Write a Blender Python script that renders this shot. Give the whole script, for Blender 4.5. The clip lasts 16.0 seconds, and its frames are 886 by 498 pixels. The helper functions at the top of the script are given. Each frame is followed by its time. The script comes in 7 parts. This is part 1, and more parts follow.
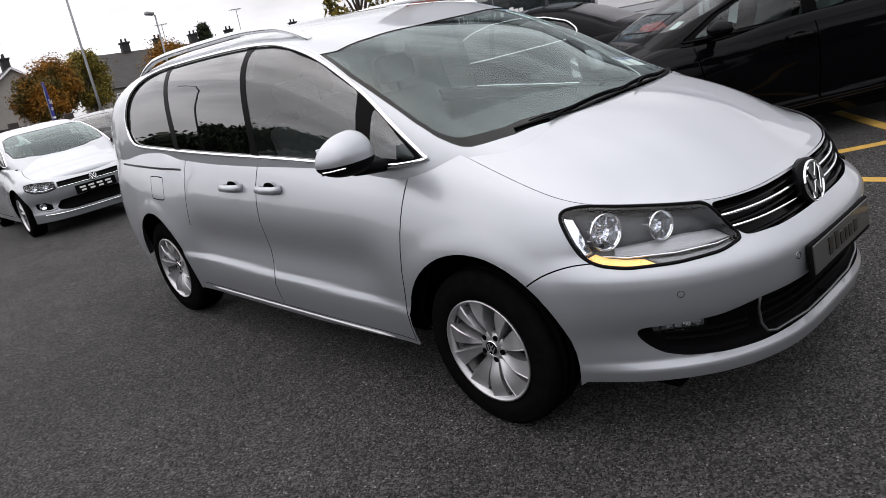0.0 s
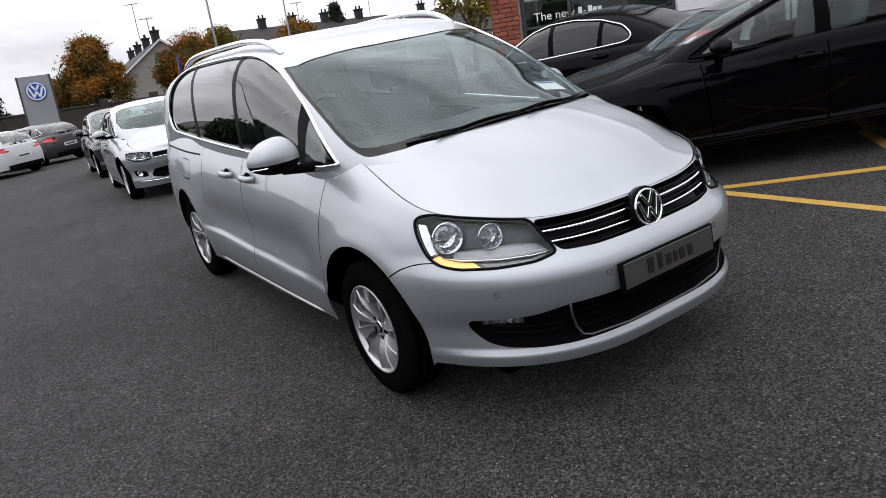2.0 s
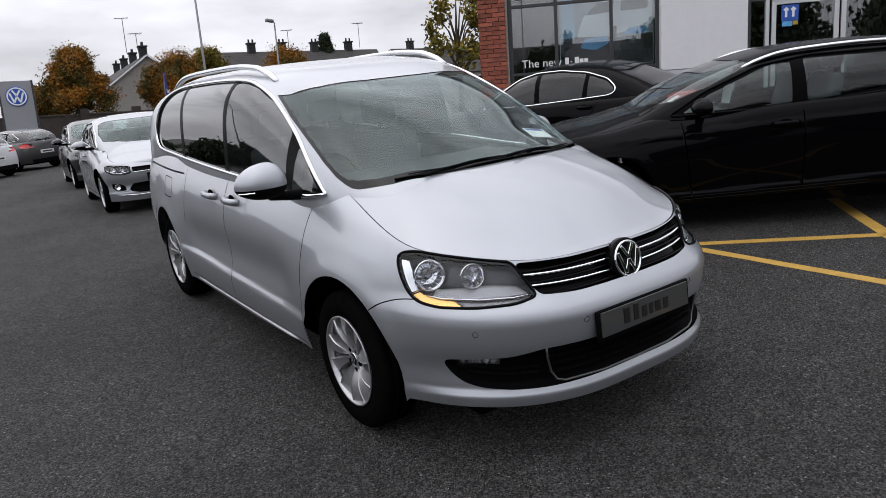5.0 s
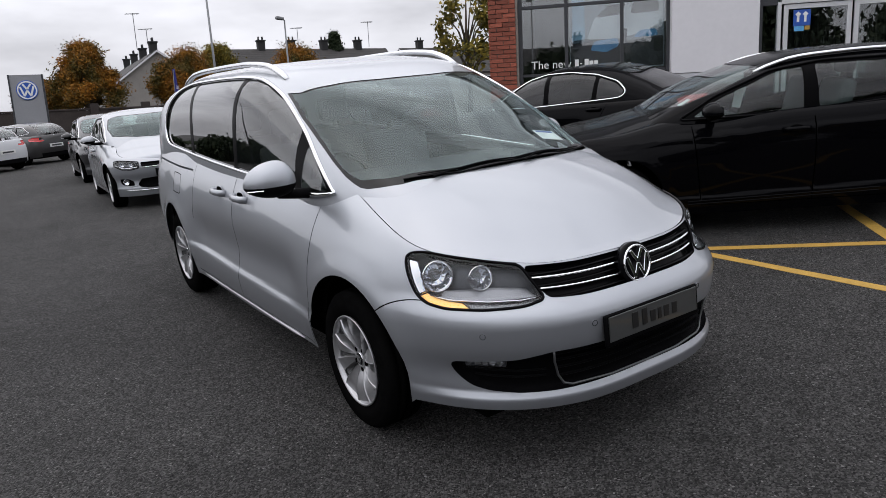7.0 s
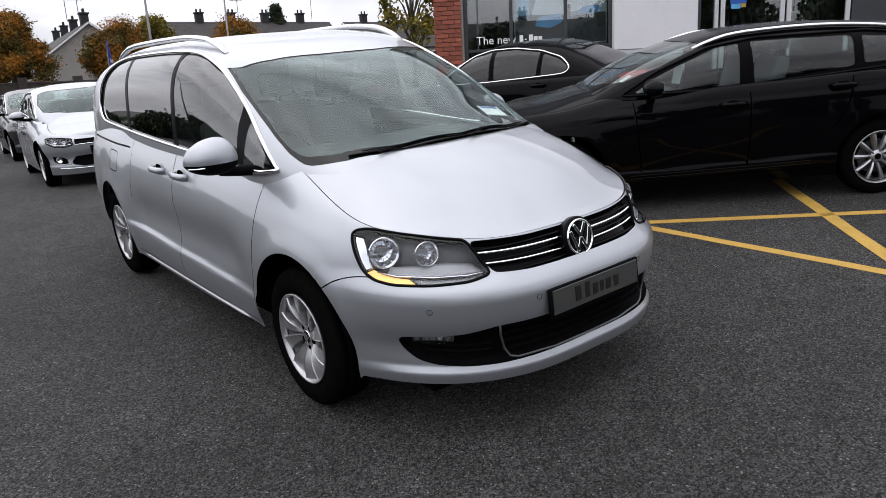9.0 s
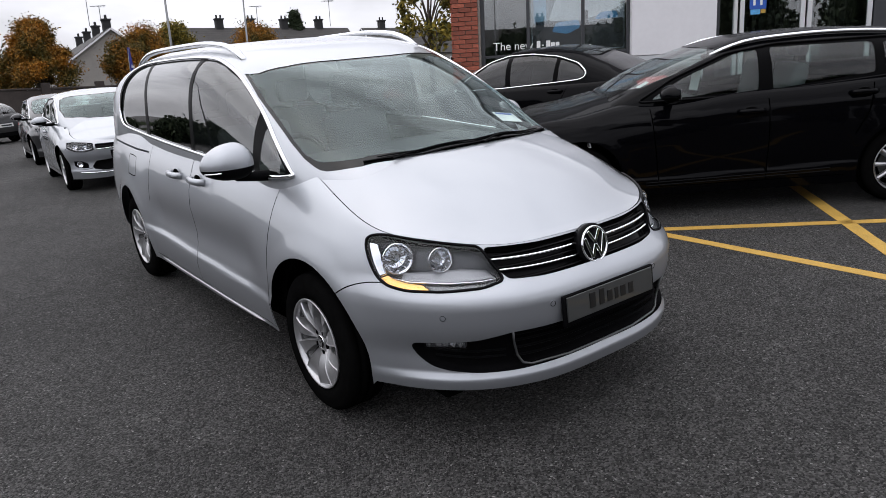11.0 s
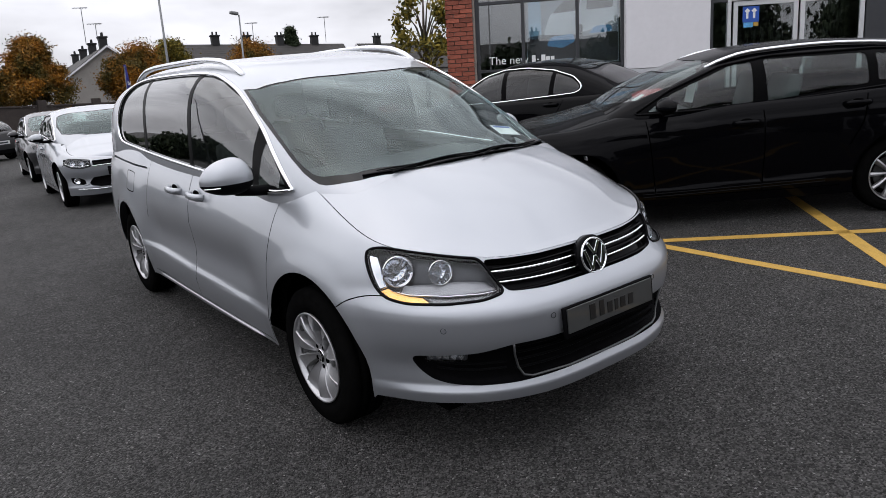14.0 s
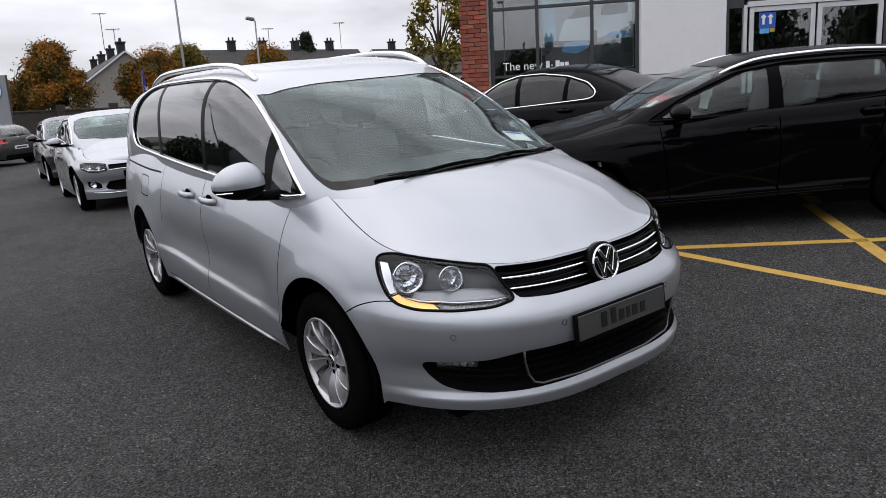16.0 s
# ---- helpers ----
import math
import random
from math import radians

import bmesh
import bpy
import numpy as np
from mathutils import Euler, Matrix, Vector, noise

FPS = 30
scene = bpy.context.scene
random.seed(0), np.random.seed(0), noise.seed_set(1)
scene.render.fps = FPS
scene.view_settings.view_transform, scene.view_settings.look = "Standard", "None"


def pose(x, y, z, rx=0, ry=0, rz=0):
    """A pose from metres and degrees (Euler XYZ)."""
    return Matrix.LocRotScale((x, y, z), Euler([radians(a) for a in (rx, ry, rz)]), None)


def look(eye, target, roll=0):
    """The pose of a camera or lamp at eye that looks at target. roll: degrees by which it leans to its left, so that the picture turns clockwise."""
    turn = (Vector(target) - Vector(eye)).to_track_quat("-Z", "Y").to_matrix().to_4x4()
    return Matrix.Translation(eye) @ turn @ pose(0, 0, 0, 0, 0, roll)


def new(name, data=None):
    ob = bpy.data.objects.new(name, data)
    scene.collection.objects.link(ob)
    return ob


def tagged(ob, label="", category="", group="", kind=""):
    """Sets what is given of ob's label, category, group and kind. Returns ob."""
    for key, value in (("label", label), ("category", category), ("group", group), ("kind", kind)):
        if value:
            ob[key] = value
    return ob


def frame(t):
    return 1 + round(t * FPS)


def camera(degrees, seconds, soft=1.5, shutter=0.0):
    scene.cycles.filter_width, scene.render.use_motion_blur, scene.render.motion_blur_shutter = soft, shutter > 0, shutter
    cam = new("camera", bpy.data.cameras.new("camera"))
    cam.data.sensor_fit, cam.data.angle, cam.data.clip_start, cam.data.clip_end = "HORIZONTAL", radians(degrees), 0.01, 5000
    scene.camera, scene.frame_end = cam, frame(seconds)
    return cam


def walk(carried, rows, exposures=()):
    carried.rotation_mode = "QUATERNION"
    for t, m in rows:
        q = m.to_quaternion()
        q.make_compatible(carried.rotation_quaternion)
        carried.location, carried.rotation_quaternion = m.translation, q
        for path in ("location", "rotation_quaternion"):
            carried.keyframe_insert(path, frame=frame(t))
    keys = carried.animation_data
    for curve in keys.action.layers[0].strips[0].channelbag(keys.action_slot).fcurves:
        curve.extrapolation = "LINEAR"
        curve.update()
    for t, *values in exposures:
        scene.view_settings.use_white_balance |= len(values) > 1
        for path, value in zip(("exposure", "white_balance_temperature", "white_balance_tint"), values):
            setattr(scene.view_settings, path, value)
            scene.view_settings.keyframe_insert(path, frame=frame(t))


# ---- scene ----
cam = camera(63.1, 16.0, soft=0.6)
# the forecourt falls sideways: LOT turns its plane upright
LOT = Vector((0.060, 0.030, 0.9977)).rotation_difference(Vector((0, 0, 1))).to_matrix().to_4x4()
PATH = [
    (0, (-2.571, -1.864, 1.568), (-1.342, -0.409, 0.959), -12.3),
    (0.5, (-2.438, -2.139, 1.579), (-1.256, -0.652, 0.952), -12.1),
    (1, (-2.401, -2.442, 1.575), (-1.35, -0.846, 0.987), -9.5),
    (1.5, (-2.262, -2.67, 1.58), (-1.224, -1.079, 0.956), -10.0),
    (2, (-2.118, -2.825, 1.588), (-1.147, -1.179, 0.997), -10.6),
    (2.5, (-2.118, -2.844, 1.596), (-1.017, -1.272, 1.034), -7.5),
    (3, (-2.147, -2.826, 1.602), (-1.095, -1.214, 1.061), -6.5),
    (3.5, (-2.165, -2.834, 1.607), (-1.101, -1.221, 1.093), -5.9),
    (6, (-2.164, -2.817, 1.605), (-1.112, -1.192, 1.104), -5.9),
    (6.5, (-2.158, -2.812, 1.596), (-1.144, -1.161, 1.098), -7.1),
    (7, (-2.167, -2.814, 1.61), (-1.121, -1.185, 1.105), -5.0),
    (7.5, (-2.168, -2.816, 1.607), (-1.128, -1.194, 1.071), -5.5),
    (8, (-2.174, -2.821, 1.611), (-1.102, -1.224, 1.064), -5.2),
    (8.5, (-2.17, -2.815, 1.615), (-1.067, -1.247, 1.048), -5.4),
    (9, (-2.168, -2.825, 1.611), (-1.02, -1.293, 1.032), -4.6),
    (9.5, (-2.156, -2.831, 1.612), (-1.018, -1.286, 1.046), -4.5),
    (12, (-2.162, -2.831, 1.614), (-1.051, -1.266, 1.051), -4.7),
    (12.5, (-2.163, -2.827, 1.616), (-1.047, -1.264, 1.058), -4.6),
    (13, (-2.149, -2.829, 1.609), (-1.045, -1.251, 1.068), -5.5),
    (13.5, (-2.158, -2.833, 1.615), (-1.044, -1.262, 1.079), -5.5),
    (14, (-2.173, -2.829, 1.611), (-1.042, -1.266, 1.086), -5.0),
    (14.5, (-2.153, -2.837, 1.608), (-1.024, -1.265, 1.104), -4.5),
    (15, (-2.157, -2.831, 1.61), (-1.031, -1.255, 1.11), -4.3),
    (15.5, (-2.155, -2.825, 1.609), (-1.036, -1.246, 1.105), -4.4),
    (16, (-2.158, -2.827, 1.61), (-1.053, -1.239, 1.102), -4.9),
]
walk(cam, [(t, LOT @ look(eye, target, roll)) for t, eye, target, roll in PATH],
     exposures=[(0, -0.70, 6680, 10), (1.5, -0.68, 6600, 10), (2.6, -0.84, 6500, 10), (7, -1.00, 6450, 10), (9, -0.74, 6450, 10), (12, -0.82, 6450, 10), (16, -0.94, 6450, 10)])

# ---------------------------------------------------------------- sky and sun
world = bpy.data.worlds.new("overcast_sky")
scene.world = world
world.use_nodes = True
wn = world.node_tree
wn.nodes.clear()
sky = wn.nodes.new("ShaderNodeTexSky")
sky.sky_type = "NISHITA"
sky.sun_disc = False
sky.sun_elevation, sky.sun_rotation = radians(66), radians(321)
sky.air_density, sky.dust_density = 1.0, 4.0
coord = wn.nodes.new("ShaderNodeTexCoord")
stretch = wn.nodes.new("ShaderNodeMapping")
stretch.inputs["Scale"].default_value = (1.0, 1.0, 3.2)
clouds = wn.nodes.new("ShaderNodeTexNoise")
clouds.inputs["Scale"].default_value, clouds.inputs["Detail"].default_value, clouds.inputs["Roughness"].default_value = 2.3, 7, 0.55
ramp = wn.nodes.new("ShaderNodeValToRGB")
ramp.color_ramp.elements[0].position, ramp.color_ramp.elements[0].color = 0.33, (7.1, 7.1, 7.6, 1)
ramp.color_ramp.elements[1].position, ramp.color_ramp.elements[1].color = 0.60, (12.5, 12.5, 13.3, 1)
veil = wn.nodes.new("ShaderNodeMix")
veil.data_type = "RGBA"
veil.inputs["Factor"].default_value = 0.92
backdrop = wn.nodes.new("ShaderNodeBackground")
backdrop.inputs["Strength"].default_value = 0.12
wout = wn.nodes.new("ShaderNodeOutputWorld")
wn.links.new(coord.outputs["Generated"], stretch.inputs["Vector"])
wn.links.new(stretch.outputs["Vector"], clouds.inputs["Vector"])
wn.links.new(clouds.outputs["Fac"], ramp.inputs["Fac"])
wn.links.new(sky.outputs["Color"], veil.inputs["A"])
wn.links.new(ramp.outputs["Color"], veil.inputs["B"])
# an overcast sky is brightest overhead
rise = wn.nodes.new("ShaderNodeSeparateXYZ")
lift = wn.nodes.new("ShaderNodeMapRange")
for k, v in (("From Min", 0.05), ("From Max", 0.95), ("To Min", 1.24), ("To Max", 2.35)):
    lift.inputs[k].default_value = v
bright = wn.nodes.new("ShaderNodeVectorMath")
bright.operation = "SCALE"
wn.links.new(coord.outputs["Generated"], rise.inputs[0])
wn.links.new(rise.outputs["Z"], lift.inputs["Value"])
wn.links.new(veil.outputs["Result"], bright.inputs[0])
wn.links.new(lift.outputs["Result"], bright.inputs["Scale"])
# and brighter on the side where the sun stands behind the cloud
toward = wn.nodes.new("ShaderNodeVectorMath")
toward.operation = "DOT_PRODUCT"
toward.inputs[1].default_value = (-0.50, 0.45, 0.74)
near_sun = wn.nodes.new("ShaderNodeMapRange")
near_sun.interpolation_type = "SMOOTHSTEP"
for k, v in (("From Min", -0.6), ("From Max", 1.0), ("To Min", 0.86), ("To Max", 1.20)):
    near_sun.inputs[k].default_value = v
sunward = wn.nodes.new("ShaderNodeVectorMath")
sunward.operation = "SCALE"
wn.links.new(coord.outputs["Generated"], toward.inputs[0])
wn.links.new(toward.outputs["Value"], near_sun.inputs["Value"])
wn.links.new(bright.outputs[0], sunward.inputs[0])
wn.links.new(near_sun.outputs["Result"], sunward.inputs["Scale"])
wn.links.new(sunward.outputs[0], backdrop.inputs["Color"])
wn.links.new(backdrop.outputs["Background"], wout.inputs["Surface"])

sun = new("sun", bpy.data.lights.new("sun", "SUN"))
sun.data.energy, sun.data.angle, sun.data.color = 0.9, radians(100), (1.0, 0.965, 0.91)
sun.matrix_world = look((-13, 16, 46), (0, 0, 0))

# ---------------------------------------------------------------- materials
def material(name, colour, rough=0.5, metal=0.0, vary=0.0, scale=8.0, bump=0.0, bump_scale=60.0, coat=0.0, spec=0.5, tint=None, detail=6.0):
    """A surface with colour variation at two scales, and fine relief."""
    m = bpy.data.materials.new(name)
    m.use_nodes = True
    t = m.node_tree
    b = t.nodes["Principled BSDF"]
    b.inputs["Base Color"].default_value = (*colour, 1)
    b.inputs["Roughness"].default_value = rough
    b.inputs["Metallic"].default_value = metal
    b.inputs["Specular IOR Level"].default_value = spec
    b.inputs["Coat Weight"].default_value = coat
    b.inputs["Coat Roughness"].default_value = 0.03
    geo = t.nodes.new("ShaderNodeTexCoord")
    if vary:
        big = t.nodes.new("ShaderNodeTexNoise")
        big.inputs["Scale"].default_value, big.inputs["Detail"].default_value = scale, detail
        fine = t.nodes.new("ShaderNodeTexNoise")
        fine.inputs["Scale"].default_value, fine.inputs["Detail"].default_value = scale * 9, 3
        add = t.nodes.new("ShaderNodeMath")
        add.operation = "ADD"
        mix = t.nodes.new("ShaderNodeMapRange")
        mix.inputs["From Min"].default_value, mix.inputs["From Max"].default_value = 0.65, 1.35
        mix.inputs["To Min"].default_value, mix.inputs["To Max"].default_value = 0, 1
        blend = t.nodes.new("ShaderNodeMix")
        blend.data_type = "RGBA"
        lo = [c * (1 - vary) for c in colour]
        hi = tint or [min(1, c * (1 + vary)) for c in colour]
        blend.inputs["A"].default_value, blend.inputs["B"].default_value = (*lo, 1), (*hi, 1)
        for n in (big, fine):
            t.links.new(geo.outputs["Object"], n.inputs["Vector"])
        t.links.new(big.outputs["Fac"], add.inputs[0])
        t.links.new(fine.outputs["Fac"], add.inputs[1])
        t.links.new(add.outputs[0], mix.inputs["Value"])
        t.links.new(mix.outputs["Result"], blend.inputs["Factor"])
        t.links.new(blend.outputs["Result"], b.inputs["Base Color"])
    if bump:
        relief = t.nodes.new("ShaderNodeTexNoise")
        relief.inputs["Scale"].default_value, relief.inputs["Detail"].default_value = bump_scale, 4
        bn = t.nodes.new("ShaderNodeBump")
        bn.inputs["Strength"].default_value, bn.inputs["Distance"].default_value = min(1.0, bump), 0.01
        t.links.new(geo.outputs["Object"], relief.inputs["Vector"])
        t.links.new(relief.outputs["Fac"], bn.inputs["Height"])
        t.links.new(bn.outputs["Normal"], b.inputs["Normal"])
    return m


def car_paint(name, colour, metal=0.0, rough=0.35, flake=0.0, spec=0.5, coat=0.7):
    m = material(name, colour, rough, metal, coat=coat, spec=spec)
    t = m.node_tree
    b = t.nodes["Principled BSDF"]
    if flake:
        geo = t.nodes["Texture Coordinate"]
        v = t.nodes.new("ShaderNodeTexVoronoi")
        v.inputs["Scale"].default_value = 900
        mr = t.nodes.new("ShaderNodeMapRange")
        mr.inputs["To Min"].default_value, mr.inputs["To Max"].default_value = rough - flake, rough + flake
        t.links.new(geo.outputs["Object"], v.inputs["Vector"])
        t.links.new(v.outputs["Color"], mr.inputs["Value"])
        t.links.new(mr.outputs["Result"], b.inputs["Roughness"])
    return m


def glass(name, tint, gloss=(1.0, 1.0, 1.0), ior=1.65):
    """A thin pane: it lets tinted light through and mirrors by Fresnel's law."""
    m = bpy.data.materials.new(name)
    m.use_nodes = True
    t = m.node_tree
    t.nodes.clear()
    clear, mirror = t.nodes.new("ShaderNodeBsdfTransparent"), t.nodes.new("ShaderNodeBsdfGlossy")
    clear.inputs["Color"].default_value = (*tint, 1)
    mirror.inputs["Roughness"].default_value = 0.012
    mirror.inputs["Color"].default_value = (*gloss, 1)
    # Schlick's law, the same from both sides of the pane
    r0 = ((ior - 1) / (ior + 1)) ** 2
    slant = t.nodes.new("ShaderNodeLayerWeight")
    slant.inputs["Blend"].default_value = 0.5
    fifth = t.nodes.new("ShaderNodeMath")
    fifth.operation = "POWER"
    fifth.inputs[1].default_value = 5.0
    fr = t.nodes.new("ShaderNodeMath")
    fr.operation = "MULTIPLY_ADD"
    fr.inputs[1].default_value, fr.inputs[2].default_value = 1 - r0, r0
    t.links.new(slant.outputs["Facing"], fifth.inputs[0])
    t.links.new(fifth.outputs[0], fr.inputs[0])
    mix, out = t.nodes.new("ShaderNodeMixShader"), t.nodes.new("ShaderNodeOutputMaterial")
    t.links.new(fr.outputs[0], mix.inputs[0])
    t.links.new(clear.outputs[0], mix.inputs[1])
    t.links.new(mirror.outputs[0], mix.inputs[2])
    t.links.new(mix.outputs[0], out.inputs[0])
    return m


def glow(name, colour, strength):
    m = bpy.data.materials.new(name)
    m.use_nodes = True
    b = m.node_tree.nodes["Principled BSDF"]
    b.inputs["Base Color"].default_value = (*colour, 1)
    b.inputs["Emission Color"].default_value = (*colour, 1)
    b.inputs["Emission Strength"].default_value = strength
    return m


def asphalt_material():
    m = bpy.data.materials.new("asphalt")
    m.use_nodes = True
    t = m.node_tree
    b = t.nodes["Principled BSDF"]
    geo = t.nodes.new("ShaderNodeTexCoord")

    def node(kind, **inputs):
        n = t.nodes.new(kind)
        for k, v in inputs.items():
            n.inputs[k.replace("_", " ")].default_value = v
        return n
    stone = node("ShaderNodeTexVoronoi", Scale=135.0)
    stain = node("ShaderNodeTexNoise", Scale=0.55, Detail=7.0, Roughness=0.62)
    patch = node("ShaderNodeTexNoise", Scale=6.0, Detail=5.0)
    grain = node("ShaderNodeTexNoise", Scale=260.0, Detail=3.0)
    for n in (stone, stain, patch, grain):
        t.links.new(geo.outputs["Object"], n.inputs["Vector"])
    # each stone has its own shade, a few are pale
    sep = t.nodes.new("ShaderNodeSeparateColor")
    t.links.new(stone.outputs["Color"], sep.inputs[0])
    shade = t.nodes.new("ShaderNodeValToRGB")
    e = shade.color_ramp.elements
    e[0].position, e[0].color = 0.0, (0.011, 0.0107, 0.0105, 1)
    e[1].position, e[1].color = 1.0, (0.30, 0.29, 0.28, 1)
    x = shade.color_ramp.elements.new(0.60)
    x.color = (0.066, 0.064, 0.0625, 1)
    x = shade.color_ramp.elements.new(0.982)
    x.color = (0.136, 0.132, 0.129, 1)
    t.links.new(sep.outputs[0], shade.inputs["Fac"])
    wear = node("ShaderNodeMapRange", From_Min=0.3, From_Max=0.7, To_Min=0.78, To_Max=1.22)
    t.links.new(stain.outputs["Fac"], wear.inputs["Value"])
    wear2 = node("ShaderNodeMapRange", From_Min=0.3, From_Max=0.7, To_Min=0.86, To_Max=1.14)
    t.links.new(patch.outputs["Fac"], wear2.inputs["Value"])
    mul = t.nodes.new("ShaderNodeMath")
    mul.operation = "MULTIPLY"
    t.links.new(wear.outputs[0], mul.inputs[0])
    t.links.new(wear2.outputs[0], mul.inputs[1])
    vec = t.nodes.new("ShaderNodeVectorMath")
    vec.operation = "SCALE"
    t.links.new(shade.outputs["Color"], vec.inputs[0])
    t.links.new(mul.outputs[0], vec.inputs["Scale"])
    t.links.new(vec.outputs[0], b.inputs["Base Color"])
    rough = node("ShaderNodeMapRange", From_Min=0.3, From_Max=0.7, To_Min=0.62, To_Max=0.9)
    t.links.new(grain.outputs["Fac"], rough.inputs["Value"])
    t.links.new(rough.outputs[0], b.inputs["Roughness"])
    b.inputs["Specular IOR Level"].default_value = 0.2
    high = t.nodes.new("ShaderNodeMath")
    high.operation = "MULTIPLY_ADD"
    high.inputs[1].default_value = -0.9
    t.links.new(stone.outputs["Distance"], high.inputs[0])
    t.links.new(grain.outputs["Fac"], high.inputs[2])
    bn = t.nodes.new("ShaderNodeBump")
    bn.inputs["Strength"].default_value, bn.inputs["Distance"].default_value = 1.0, 0.02
    t.links.new(high.outputs[0], bn.inputs["Height"])
    t.links.new(bn.outputs["Normal"], b.inputs["Normal"])
    return m


ASPHALT = asphalt_material()
LINE_PAINT = material("yellow_line_paint", (0.44, 0.265, 0.045), 0.7, vary=0.22, scale=7, bump=0.5, bump_scale=220)
SILVER = car_paint("silver_metallic_paint", (0.375, 0.392, 0.420), 0.74, 0.42, 0.05, coat=1.0)
PALE_SILVER = car_paint("pale_silver_paint", (0.33, 0.345, 0.37), 0.70, 0.40, 0.05, coat=1.0)
WHITE_PAINT = car_paint("white_car_paint", (0.60, 0.61, 0.63), 0.0, 0.3)
BLACK_PAINT = car_paint("black_car_paint", (0.0012, 0.0012, 0.0018), 0.0, 0.2, spec=0.02, coat=0.13)
GREY_PAINT = car_paint("grey_metallic_paint", (0.070, 0.068, 0.068), 0.6, 0.35, 0.05)
DARK_PAINT = car_paint("dark_metallic_paint", (0.012, 0.012, 0.014), 0.4, 0.35, 0.05)
RUBBER = material("tyre_rubber", (0.004, 0.004, 0.004), 1.0, spec=0.0, vary=0.3, scale=20, bump=0.25, bump_scale=160)
WHEEL_ALLOY = material("satin_wheel_alloy", (0.44, 0.44, 0.45), 0.36, 0.80, vary=0.10, scale=30)
ALLOY = material("silver_alloy", (0.46, 0.46, 0.47), 0.40, 0.9, vary=0.08, scale=30)
RAIL = material("bright_anodised_rail", (0.74, 0.75, 0.76), 0.25, 0.95, vary=0.04, scale=8)
DARK_METAL = material("dark_brake_metal", (0.10, 0.10, 0.10), 0.5, 0.8, vary=0.3, scale=30)
CHROME = material("bright_chrome", (0.86, 0.87, 0.88), 0.06, 1.0)
BLACK_GLOSS = material("gloss_black_trim", (0.004, 0.004, 0.0045), 0.15, spec=0.05)
BLACK_PLASTIC = material("black_plastic", (0.0035, 0.0035, 0.004), 0.6, spec=0.03, vary=0.25, scale=40, bump=0.2, bump_scale=300)
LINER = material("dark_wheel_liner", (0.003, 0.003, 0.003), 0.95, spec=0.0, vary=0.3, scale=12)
WINDSCREEN = glass("windscreen_glass", (0.84, 0.92, 0.90), (0.86, 0.98, 0.97), 1.72)
SIDE_GLASS = glass("side_window_glass", (0.62, 0.68, 0.66), ior=2.1)
PRIVACY_GLASS = glass("tinted_privacy_glass", (0.08, 0.085, 0.085), ior=2.55)
PILLAR_BLACK = material("satin_black_pillar", (0.003, 0.003, 0.0033), 0.32, spec=0.03)
FRIT = material("black_glass_border", (0.006, 0.007, 0.007), 0.04, spec=0.25)
DULL_TRIM = material("dull_grey_trim", (0.16, 0.165, 0.17), 0.35, 0.8)
DARK_GLASS = glass("dark_window_glass", (0.12, 0.125, 0.125), ior=1.6)
ESTATE_GLASS = glass("green_tinted_glass", (0.56, 0.65, 0.63), ior=1.6)
LENS = glass("clear_lamp_lens", (0.95, 0.96, 0.97), ior=1.38)
LAMP_BOWL = material("lamp_reflector", (0.80, 0.81, 0.83), 0.09, 1.0)
LAMP_HOUSE = material("lamp_housing_grey", (0.075, 0.078, 0.085), 0.35, 0.3, vary=0.1, scale=30)
LAMP_SHELF = material("pale_lamp_shelf", (0.34, 0.345, 0.36), 0.4, 0.2, vary=0.06, scale=30)
AMBER = glow("lit_amber_indicator", (1.0, 0.55, 0.14), 1.3)
t = AMBER.node_tree
hot = t.nodes.new("ShaderNodeTexNoise")
hot.inputs["Scale"].default_value, hot.inputs["Detail"].default_value = 26.0, 2.0
tone = t.nodes.new("ShaderNodeValToRGB")
e = tone.color_ramp.elements
e[0].position, e[0].color = 0.36, (0.35, 0.15, 0.03, 1)
e[1].position, e[1].color = 0.66, (1.0, 0.86, 0.52, 1)
e.new(0.50).color = (1.0, 0.55, 0.14, 1)
t.links.new(hot.outputs["Fac"], tone.inputs["Fac"])
t.links.new(tone.outputs["Color"], t.nodes["Principled BSDF"].inputs["Emission Color"])
TAIL_RED = material("red_tail_lamp", (0.60, 0.02, 0.02), 0.12, coat=1.0)
PLATE_GREY = material("grey_number_plate", (0.043, 0.045, 0.045), 0.4, vary=0.08, scale=20, coat=0.3)
PLATE_WHITE = material("white_number_plate", (0.72, 0.72, 0.70), 0.4)
INK = material("black_lettering", (0.008, 0.008, 0.008), 0.4)
FABRIC = material("dark_seat_fabric", (0.10, 0.105, 0.11), 0.95, vary=0.3, scale=30)
DASH = material("dark_dashboard_plastic", (0.03, 0.032, 0.034), 0.6, vary=0.15, scale=30)
PAPER = material("white_paper_sticker", (0.80, 0.81, 0.80), 0.6)
BLUE_INK = material("blue_print", (0.02, 0.09, 0.42), 0.4, vary=0.1, scale=6)

# ---------------------------------------------------------------- mesh tools
from mathutils.geometry import delaunay_2d_cdt


def part(name, bm, mat, parent, label="", smooth=False):
    me = bpy.data.meshes.new(name)
    bm.to_mesh(me)
    bm.free()
    me.materials.append(mat)
    if smooth:
        me.polygons.foreach_set("use_smooth", [True] * len(me.polygons))
    ob = new(name, me)
    ob.parent = parent
    if label:
        ob["label"] = label
    return ob


